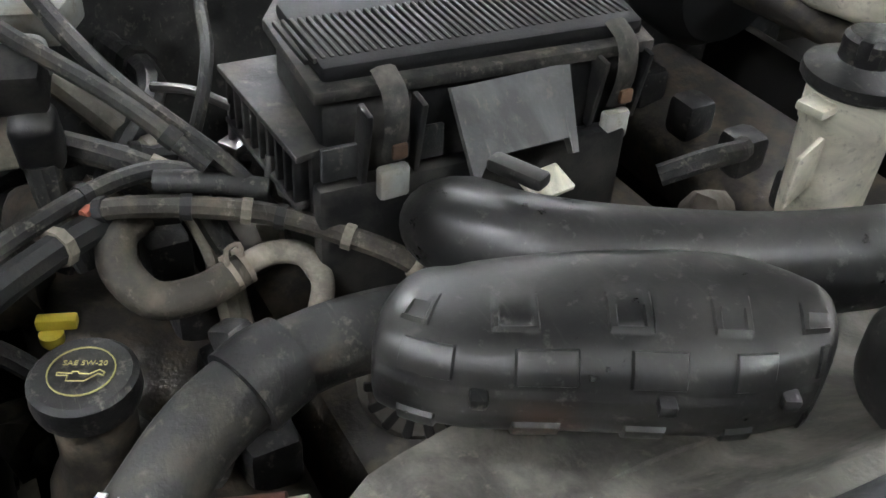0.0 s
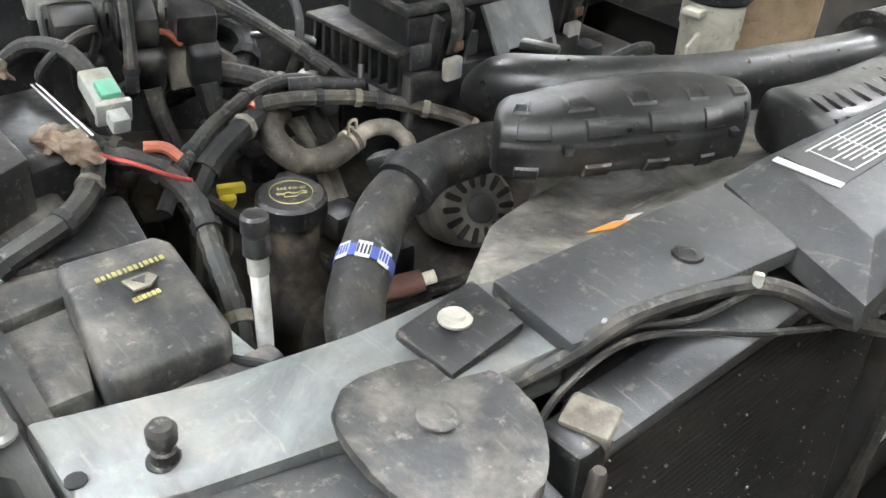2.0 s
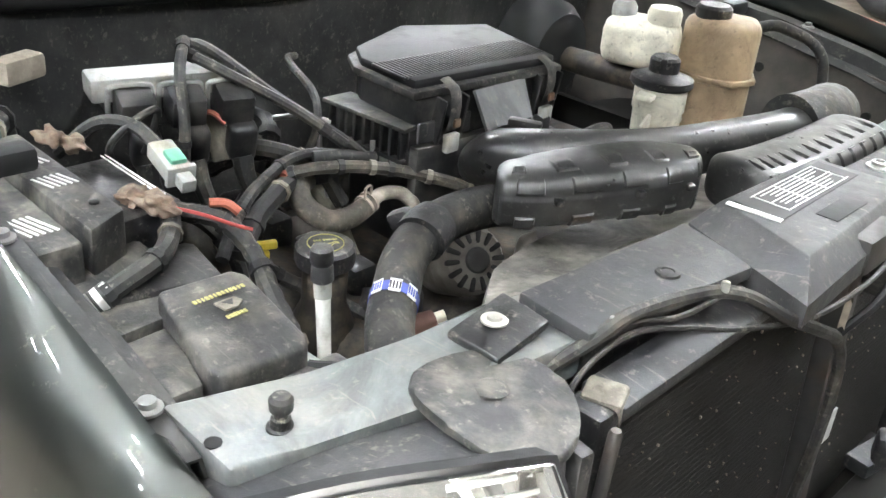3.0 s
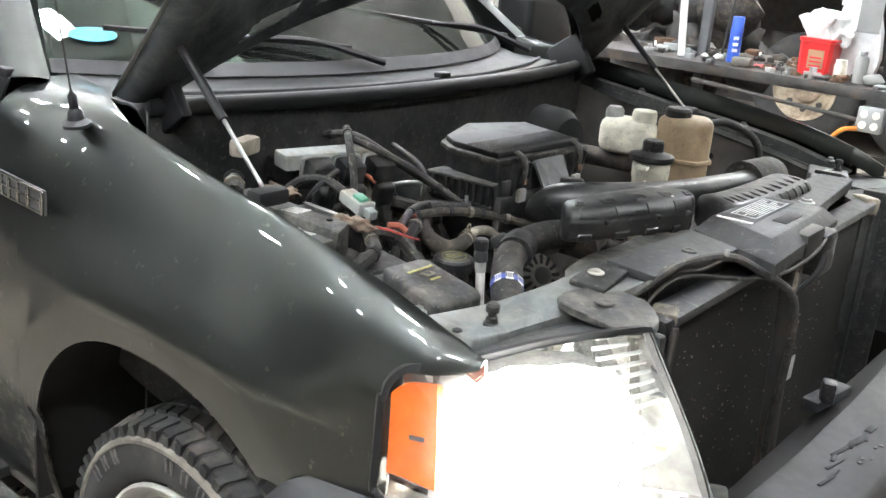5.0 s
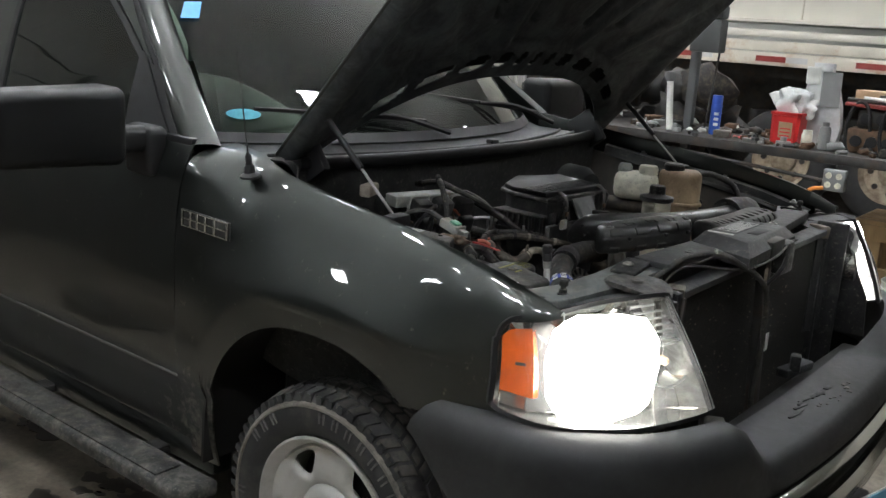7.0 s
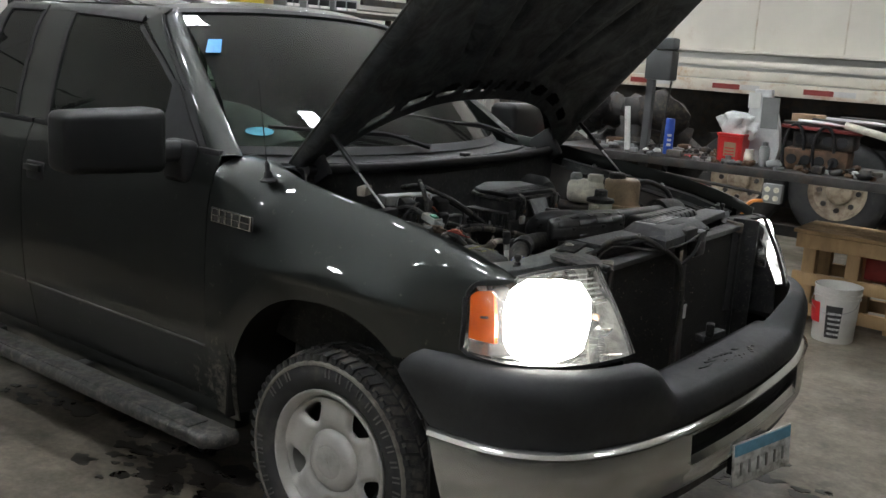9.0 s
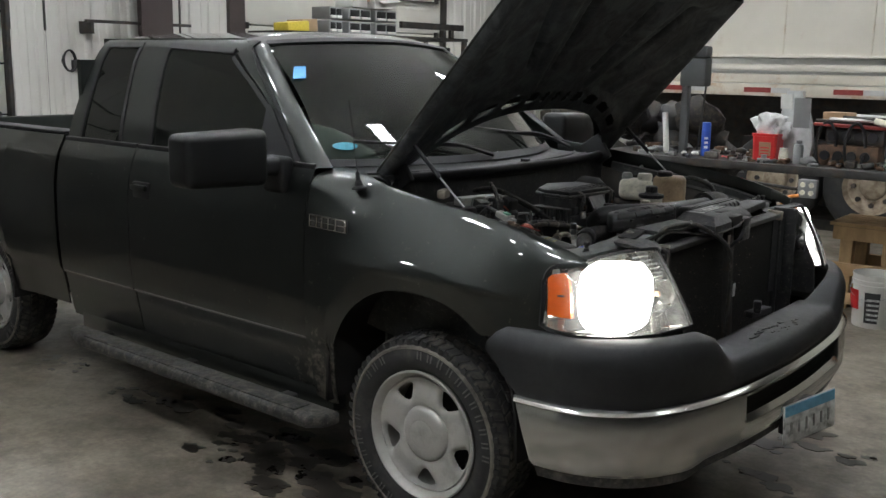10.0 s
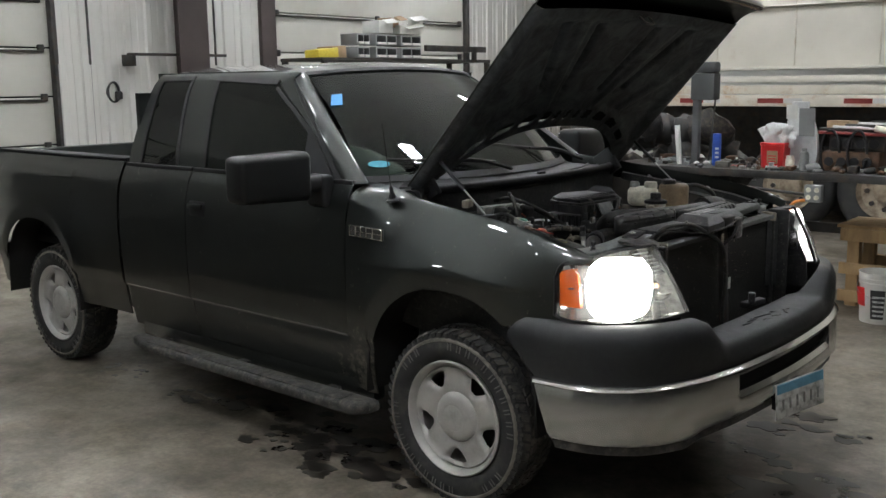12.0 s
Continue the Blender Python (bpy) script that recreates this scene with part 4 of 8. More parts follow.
    ringed(oval, [[screen(0.052 + 0.028 * math.cos(0.2618 * k), 0.128 + 0.024 * math.sin(0.2618 * k)) + Vector((0.004 + o, 0, 0.005 + o)) for k in range(24)] for o in (0.0, 0.001)])
    part("corner_sticker", oval, mat("cyan_sticker", (0.05, 0.27, 0.36), 0.6, 0, 0.3, 60, 0), truck, "pale cyan oval sticker in the windscreen corner")
    # wipers
    for base, tip, up in (((-0.355, -0.05, 1.362), (-0.56, -0.66, 1.425), 1), ((-0.40, 0.66, 1.36), (-0.53, 0.02, 1.46), 1)):
        w = part("wiper", tube(BM(), [base, mix3(base, tip, 0.35) + Vector((0.02, 0, 0.035)), mix3(base, tip, 0.62) + Vector((0.01, 0, 0.02))], [0.010, 0.008, 0.006], 6, 5), TRIMBLK, truck, "black windscreen wiper")
        part("blade", tube(BM(), [mix3(base, tip, 0.15) + Vector((0.0, 0, 0.03)), mix3(base, tip, 0.6) + Vector((0.0, 0, 0.022)), mix3(base, tip, 1.1) + Vector((0.012, 0, 0.01))], 0.007, 5, 5), TRIMBLK, w)
    # cowl panel and the weatherstrip in front of it
    bm = BM()
    sheet(bm, lambda u, v: (lerp(v, (0, 1), (-0.20, -0.37)) - (0.27 * abs(2 * u - 1) ** 2.4) * lerp(v, (0, 1), (0.35, 1)), (2 * u - 1) * 0.80, lerp(v, (0, 0.12, 0.2, 0.75, 1), (1.285, 1.325, 1.318, 1.322, 1.34))), 24, 12)
    cowl = solid(part("cowl_panel", bm, COWLM, truck, "black plastic cowl panel below the windscreen", 30), 0.006)
    part("weatherstrip", tube(BM(), [(-0.19 - 0.095 * abs(y / 0.8) ** 2.4, y, 1.322) for y in (-0.80, -0.6, -0.3, 0, 0.3, 0.6, 0.80)], 0.019, 10, 5), TRIMBLK, cowl, "black rubber cowl seal")
    for dx, dz in ((-0.045, 0.006), (-0.085, 0.004)):
        part("cowl_ridge", tube(BM(), [(-0.19 + dx - (0.095 + abs(dx) * 0.9) * abs(y / 0.8) ** 2.4, y, 1.318 + dz) for y in (-0.78, -0.6, -0.3, 0, 0.3, 0.6, 0.78)], 0.007, 7, 5), TRIMBLK, cowl)
    part("washer_nozzle", box(BM(), (-0.28, 0.1, 1.333), (0.03, 0.04, 0.016), None, 0.005), TRIMBLK, cowl)
    # firewall
    bm = BM()
    sheet(bm, lambda u, v: (-0.21 - 0.03 * v - 0.08 * abs(2 * u - 1) ** 2.4, (2 * u - 1) * 0.80, 1.315 - 0.75 * v), 12, 8)
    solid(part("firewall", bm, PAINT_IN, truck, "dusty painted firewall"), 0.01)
    # underbody and chassis, their shade put into a near-black colour
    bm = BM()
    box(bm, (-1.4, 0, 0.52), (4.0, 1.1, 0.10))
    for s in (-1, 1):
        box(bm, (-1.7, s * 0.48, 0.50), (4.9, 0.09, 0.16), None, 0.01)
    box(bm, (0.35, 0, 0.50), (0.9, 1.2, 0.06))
    part("chassis", bm, SHADEBLK, truck, "underbody and frame rails, near-black as in shade")
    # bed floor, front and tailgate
    part("bed_floor", box(BM(), (-3.27, 0, 0.78), (1.68, 1.60, 0.04)), SHADEBLK, truck, "bed floor, near-black as in shade")
    part("bed_front", box(BM(), (-2.46, 0, 1.07), (0.04, 1.60, 0.58)), PAINT, truck)
    part("tailgate", box(BM(), (BED_END + 0.03, 0, 1.07), (0.06, 1.60, 0.60), None, 0.015), PAINT, truck, "painted tailgate")
    rbm = part("rear_bumper", box(BM(), (BED_END - 0.03, 0, 0.66), (0.16, 1.84, 0.18), None, 0.04, 3), CHROME, truck, "chrome rear step bumper")
    part("hitch", box(BM(), (BED_END + 0.12, -0.55, 0.50), (0.30, 0.55, 0.05), None, 0.01), SHADEBLK, rbm)
    # antenna
    am = part("antenna", lathe(BM(), [(0.028, 0), (0.028, 0.006), (0.016, 0.014), (0.014, 0.03), (0.009, 0.036), (0.009, 0.06), (0.003, 0.07)], (-0.35, -0.915, 1.285), (0, -0.15, 1), 16), TRIMBLK, truck, "black antenna base")
    part("mast", cyl(BM(), (-0.35, -0.925, 1.35), (-0.37, -0.95, 1.62), 0.0022, 0.0015, 6), TRIMBLK, am)
    # side badge: plain shapes only
    tilt = turn(0, 1.5, 0)
    at = Vector((-0.436, -0.9975, 1.149))
    badge = part("badge", box(BM(), at, (0.21, 0.006, 0.050), tilt, 0.004), mat("dark_badge", (0.05, 0.05, 0.05), 0.4, 0.3, 0.1, 50, 0), truck, "small chrome-edged fender badge")
    for k in range(3):
        part("badge_bar", box(BM(), at + tilt @ Vector((0, -0.005, (k - 1) * 0.0225)), (0.205, 0.006, 0.005), tilt, 0.002), CHROME, badge, "thin chrome bar")
    for k, x in enumerate((-0.098, -0.060, -0.030, 0.006, 0.045, 0.098)):
        part("badge_bar", box(BM(), at + tilt @ Vector((x, -0.005, 0)), (0.010 if k % 3 else 0.007, 0.006, 0.045), tilt, 0.002), CHROME, badge, "thin chrome bar")
    # towing mirrors
    for s in (-1, 1):
        shell = box(BM(), (-0.775, s * 1.245, 1.388), (0.15, 0.37, 0.212), turn(0, 0, s * 4), 0.032, 4)
        for v in shell.verts:
            v.co.z += 0.05 * (v.co.z - 1.388) * (1.25 - abs(v.co.y)) / 0.18
        mi = part("door_mirror", shell, MIRRBLK, truck, "large black textured door mirror", 40)
        part("mirror_glass", box(BM(), (-0.852, s * 1.245, 1.388), (0.006, 0.31, 0.17), None, 0.002), LAMPCHROME, mi, "mirror glass")
        part("mirror_arm", box(box(BM(), (-0.75, s * 1.03, 1.345), (0.08, 0.16, 0.075), None, 0.025, 3), (-0.76, s * 0.965, 1.31), (0.14, 0.07, 0.15), None, 0.025, 3), TRIMBLK, mi)


def hood_at(sd, y, lift=0.0):
    """A point of the open hood: sd metres from its hinge line, y across, lift off its underside."""
    a = radians(47.5)
    bend = max(0.0, sd - 0.98)
    b = a - min(1.0, bend / 0.20) * radians(58)
    crown = 0.05 * (1 - (y / 0.86) ** 2)
    x = -0.305 + math.cos(a) * min(sd, 0.98) + math.cos((a + b) / 2) * bend - math.sin(a) * (crown + lift)
    z = 1.345 + math.sin(a) * min(sd, 0.98) + math.sin((a + b) / 2) * bend + math.cos(a) * (crown + lift)
    return Vector((x, y + 0.022 * (1 + y / 0.865), z))


def hood_rear(y):
    return 0.285 * (1 - min(1.0, abs(y) / 0.76) ** 2.8)


def build_hood(truck):
    def skin(u, v):
        y = -0.865 + 1.73 * u
        s0 = hood_rear(y)
        sd = s0 + (1.17 - 0.05 * (y / 0.86) ** 2 - s0) * v
        edge = 0.03 * max(0, (abs(y) - 0.80) / 0.065) ** 2
        return hood_at(sd, y, 0.035 - edge)
    hood = solid(part("hood", sheet(BM(), skin, 28, 24), PAINT, truck, "open dark green-grey hood", 60), 0.006)

    SLOTS = ((-0.60, 0.095), (-0.45, 0.105), (-0.30, 0.10), (-0.17, 0.065), (-0.08, 0.035), (0.0, 0.028), (0.08, 0.035), (0.17, 0.065), (0.30, 0.10), (0.45, 0.105), (0.60, 0.095))

    def slot(y, sd):
        """True inside one of the punched slots along the rear edge."""
        e = (sd - hood_rear(y) - 0.078) / 0.025
        return any(abs(y - c - 0.012 * e) < w / 2 and abs(e) < 1 and (abs(y - c - 0.012 * e) / (w / 2)) ** 4 + abs(e) ** 4 < 1 for c, w in SLOTS)

    def under_at(y, sd):
        v = (sd - hood_rear(y)) / (0.99 - hood_rear(y))
        fan = abs(y) / (0.35 + 0.6 * v)
        groove = 0.030 * math.exp(-(((fan - 0.28) / 0.028) ** 4)) * (0.30 < v < 0.86) + 0.030 * math.exp(-(((fan - 0.60) / 0.03) ** 4)) * (0.34 < v < 0.90)
        rib = -0.012 * math.exp(-(((fan - 0.44) / 0.05) ** 4)) - 0.012 * math.exp(-(((fan - 0.95) / 0.06) ** 4)) * (v > 0.2)
        edge = max(0.0, (abs(y) - 0.80) / 0.062)
        border = -0.024 * max(math.exp(-((v / 0.17) ** 6)), math.exp(-(((1 - v) / 0.10) ** 6)), math.exp(-(((0.862 - abs(y)) / 0.10) ** 6)))
        return hood_at(sd, y, min(rib, border) + groove + 0.034 * edge ** 3)
    bm = BM()
    ny, nv = 150, 96
    rows = []
    for a in range(ny + 1):
        y = -0.862 + 1.724 * a / ny
        s0 = hood_rear(y) + 0.004
        rows.append([(y, s0 + (0.99 - s0) * (k / nv) ** 1.25) for k in range(nv + 1)])
    vs = [[bm.verts.new(under_at(*q)) for q in row] for row in rows]
    for a in range(ny):
        for k in range(nv):
            ym, sm = (rows[a][k][0] + rows[a + 1][k][0]) / 2, (rows[a][k][1] + rows[a + 1][k + 1][1]) / 2
            if not slot(ym, sm):
                bm.faces.new((vs[a][k], vs[a + 1][k], vs[a + 1][k + 1], vs[a][k + 1]))
    solid(part("hood_liner", bm, LINER, hood, "dirty stamped hood underside with punched slots", 60), 0.004)
    # black sheet that paints the shade seen through the slots
    part("hood_slot_shade", sheet(BM(), lambda u, v: hood_at(hood_rear(-0.80 + 1.6 * u) + 0.02 + 0.13 * v, -0.80 + 1.6 * u, 0.012), 40, 3), SHADEBLK, hood, "black sheet standing for the shade behind the slots")
    # hinges and gas struts
    for s in (-1, 1):
        part("hinge", box(BM(), (-0.30, s * 0.76, 1.335), (0.13, 0.03, 0.14), turn(0, -35, 0), 0.01), TRIMBLK, hood, "black hood hinge")
        top, low = hood_at(0.17, s * 0.80, -0.03), Vector((0.10, s * 0.815, 1.235))
        mid = low.lerp(top, 0.5)
        st = part("gas_strut", cyl(BM(), mid, top, 0.009, seg=10), TRIMBLK, hood, "black gas strut with a steel rod")
        part("rod", cyl(BM(), low, mid, 0.004, seg=8), STEEL, st)
        part("strut_foot", box(BM(), low, (0.04, 0.07, 0.03), None, 0.008), TRIMBLK, st)
    part("latch_striker", tube(BM(), [hood_at(0.96, -0.04, -0.02), hood_at(0.96, -0.035, -0.07), hood_at(0.96, 0.035, -0.07), hood_at(0.96, 0.04, -0.02)], 0.006, 6, 4), STEEL, hood)
    # pale lip of the hood's nose
    bm = BM()
    sheet(bm, lambda u, v: hood_at(1.125 + 0.045 * v - 0.05 * ((-0.80 + 1.6 * u) / 0.86) ** 2, -0.80 + 1.6 * u, 0.043 + 0.004 * math.sin(math.pi * v)), 24, 3)
    solid(part("nose_trim", bm, CHROME, hood, "bright trim lip on the hood nose"), 0.008)
    bm = BM()
    sheet(bm, lambda u, v: hood_at(1.172 + 0.012 * math.sin(math.pi * v) - 0.05 * ((-0.82 + 1.64 * u) / 0.86) ** 2, -0.82 + 1.64 * u, 0.046 - 0.050 * v), 28, 6)
    part("nose_bar", tube(BM(), [hood_at(1.185 - 0.05 * (y / 0.86) ** 2, y, 0.018) for y in (-0.82, -0.6, -0.3, 0.0, 0.3, 0.6, 0.82, 0.87)], [0.016, 0.02, 0.022, 0.022, 0.022, 0.022, 0.022, 0.018], 12, 5), BUMPCHROME, hood, "rounded bright bar on the hood nose")
    solid(part("nose_lip", bm, BUMPCHROME, hood, "dull bright lip under the hood nose"), 0.006)


LEFT = 0.045


def lamp_surface(u, v, s, depth=0.0):
    """The headlamp lens: u from its outer to its inner edge, v from bottom to top."""
    B = curve([(0.565, 0.998, 0.926), (0.70, 0.965, 0.916), (0.83, 0.845, 0.917), (0.90, 0.70, 0.925), (0.918, 0.632, 0.932)], 8)
    T = curve([(0.558, 0.985, 1.118), (0.63, 0.91, 1.130), (0.70, 0.81, 1.155), (0.755, 0.73, 1.166), (0.792, 0.67, 1.170)], 8)
    f = u * (len(B) - 1)
    k = min(int(f), len(B) - 2)
    b, t = B[k].lerp(B[k + 1], f - k), T[k].lerp(T[k + 1], f - k)
    round_in = 1 - math.sqrt(max(0.0, 1 - max(0.0, 1 - u / 0.10) ** 2))
    p = b.lerp(t, 0.07 * round_in + v * (1 - 0.30 * round_in))
    out = Vector((0.75, 0.62, 0.22)).normalized()
    bulge = 0.03 * math.sin(math.pi * min(1, max(0, v))) * (0.3 + 0.7 * math.sin(math.pi * min(1, max(0, u))))
    p = p + out * (bulge - depth)
    if depth > 0:
        p.y = max(p.y, lerp(p.z, (0.93, 1.165), (0.636, 0.669)))
    return Vector((p.x, s * p.y + LEFT * (s > 0), p.z))


def build_headlamp(truck, s, lit):
    hl = part("headlight", sheet(BM(), lambda u, v: lamp_surface(0.01 + 0.98 * u, 0.02 + 0.96 * v, s, 0.15), 12, 8), LAMPCHROME, truck, "large headlight with a lit bulb and an amber corner")
    solid(hl, 0.004)
    bm = BM()
    us = [q ** 1.7 for q in np.linspace(0, 1, 36)]
    edge = [(u, 0.0) for u in us] + [(1.0, v) for v in np.linspace(0, 1, 8)[1:]] + [(u, 1.0) for u in us[::-1][1:]] + [(0.0, v) for v in np.linspace(1, 0, 8)[1:-1]]
    around = edge[42:] + edge[:36]
    ringed(bm, [[lamp_surface(u, v, s, d) for u, v in around] for d in (0.0005, 0.055, 0.10, 0.15)], False, False)
    part("lamp_housing", bm, LAMPCHROME, hl, "bright lamp housing wall")
    bm = BM()
    ringed(bm, [[lamp_surface(1.0, v, s, d) for v in np.linspace(0, 1, 8)] for d in (0.0005, 0.05, 0.11)], False, False)
    part("lens_wall", bm, LENSWALL, hl, "clear side wall of the lens").visible_shadow = False
    for v, dz in ((1.0, 0.005), (0.0, -0.005)):
        bm = sheet(BM(), lambda u, q: lamp_surface(0.02 + 0.96 * u, v, s, 0.022 + 0.13 * q) + Vector((0, 0, dz)), 20, 4)
        solid(part("housing_shell", bm, SHIELD, hl, "dark grey outer lamp shell"), 0.003, 0.0)
    bm = BM()
    ringed(bm, [[lamp_surface(u - 0.012 * max(0.0, 1 - u / 0.03), v, s, d) + Vector((0, 0, (-0.006 if v < 0.02 else 0.004 if v > 0.98 else 0))) for u, v in edge] for d in (0.004, 0.02)], True, False)
    solid(part("gasket", bm, TRIMBLK, hl, "thick black seal round the lamp"), 0.010, 0.0)
    ln = part("lens", sheet(BM(), lambda u, v: lamp_surface(u ** 1.5, v, s), 40, 14), LENS, hl, "clear plastic lamp lens")
    ln.visible_shadow = False
    # top flange of the lens, running back over the housing
    tl = solid(part("lens_top", sheet(BM(), lambda u, v: lamp_surface(0.70 + 0.3 * u, 1.0, s) + Vector((-0.022 * v, 0, 0.004 * v)), 14, 2), LENS, hl, "cloudy top flange of the lens"), 0.003)
    am = part("amber_marker", sheet(BM(), lambda u, v: lamp_surface(0.025 + 0.15 * u, 0.22 + 0.68 * v, s, 0.012 + 0.01 * math.sin(math.pi * u)), 6, 6), AMBER, hl, "amber corner marker")
    solid(am, 0.02)
    part("amber_mark", sheet(BM(), lambda u, v: lamp_surface(0.085 + 0.05 * u, 0.53 + 0.035 * v, s, 0.006), 4, 2), BLACKM, am, "small dark moulded mark")
    c = lamp_surface(0.445, 0.50, s, 0.072)
    ax = Vector((0.80, s * 0.58, 0.1))
    lathe_pts = [(0.001, -0.034), (0.05, -0.031), (0.090, -0.020), (0.122, -0.002), (0.140, 0.016)]
    bm = lathe(BM(), lathe_pts, c + ax * 0.015, ax, 28, False)
    fa, fb, fd = basis(ax)
    for v in bm.verts:
        q = v.co - c
        p1, p2, p3 = q.dot(fa), q.dot(fb), q.dot(fd)
        r = math.hypot(p1, p2)
        sq = r / max(1e-5, (abs(p1) ** 3 + abs(p2) ** 3) ** (1 / 3)) * (1 + 0.07 * noise.noise(Vector((p1, p2, 0)) * 60))
        v.co = c + fa * p1 * sq * 0.94 + fb * p2 * sq * 0.86 + fd * p3
    part("reflector", bm, lit, hl, "glowing main beam reflector")
    part("bulb", lathe(BM(), [(0.001, 0.035), (0.012, 0.03), (0.012, -0.03), (0.02, -0.04)], c, ax, 12), lit, hl, "lit bulb")
    c2 = lamp_surface(0.775, 0.44, s, 0.085 if s < 0 else 0.11)
    rf = part("small_reflector", lathe(BM(), [(0.008, -0.035), (0.03, -0.026), (0.048, 0.0), (0.056, 0.025)], c2, ax, 22, False), LAMPCHROME, hl, "round indicator reflector")
    part("bowl_rim", lathe(BM(), [(0.054, 0.022), (0.058, 0.028), (0.062, 0.022), (0.054, 0.022)], c2, ax, 24, False), OLDGREY, rf, "grey edge of the bowl")
    part("indicator_bulb", lathe(BM(), [(0.001, 0.02), (0.010, 0.012), (0.010, -0.02)], c2, ax, 10), mat("pale_amber_bulb", (0.75, 0.45, 0.28), 0.2, 0, 0.1, 20, 0), rf, "pale amber bulb")
    o = LEFT * (s > 0)
    part("lamp_back", prism(BM(), [(x, s * y + o) for x, y in ((0.60, 0.93), (0.645, 0.86), (0.695, 0.78), (0.735, 0.70), (0.68, 0.69), (0.62, 0.77), (0.58, 0.88))], 0.90, 1.112, 0.012, 2), SHIELD, hl, "dusty grey back of the housing")
    part("baffle", ringed(BM(), [[(x, s * (y + q) + o, z) for x, y, z in ((0.60, 0.615, 0.80), (0.885, 0.615, 0.80), (0.875, 0.615, 0.93), (0.755, 0.648, 1.150), (0.60, 0.648, 1.150))] for q in (0.0, 0.008)]), BLACK, hl, "black inner baffle of the lamp")
    # moulded flutes in the housing
    for k in range(7):
        v = 0.60 + 0.055 * k
        bm = tube(BM(), [lamp_surface(u, v, s, 0.030) for u in (0.68, 0.76, 0.84, 0.92)], 0.0034, 5, 3)
        part("flute", bm, GREYBOX, hl)


BUMP_PLAN = [(1.06, 0.0), (1.052, 0.25), (1.03, 0.50), (0.98, 0.72), (0.885, 0.90), (0.73, 1.005), (0.56, 1.035), (0.34, 1.035)]


def bump_line(n=8):
    half = [Vector((x, y, 0)) for x, y in BUMP_PLAN]
    full = [Vector((p.x, -p.y, 0)) for p in half[:0:-1]] + [Vector((p.x, p.y * 1.045, 0)) for p in half]
    return curve(full, n)


def sweep(profile, y0=-2.0, y1=2.0, closed=True):
    """Sweeps a profile(y) of (outward, z) along the bumper's plan line, between two offsets across."""
    line = bump_line()
    rings = []
    for i, p in enumerate(line):
        if not y0 <= p.y <= y1:
            continue
        d = (line[min(i + 1, len(line) - 1)] - line[max(i - 1, 0)]).normalized()
        nrm = Vector((d.y, -d.x, 0))
        ring = [p + nrm * o + Vector((0, 0, z)) for o, z in profile(p.y)]
        for q in ring:
            q.x = max(q.x, lerp(q.z, (0.36, 0.46, 0.68, 0.72, 0.80, 0.83, 0.86, 0.885, 0.91), (0.60, 0.580, 0.502, 0.468, 0.392, 0.366, 0.376, 0.397, 0.44)))
        rings.append(ring)
    return ringed(BM(), rings, closed, closed)


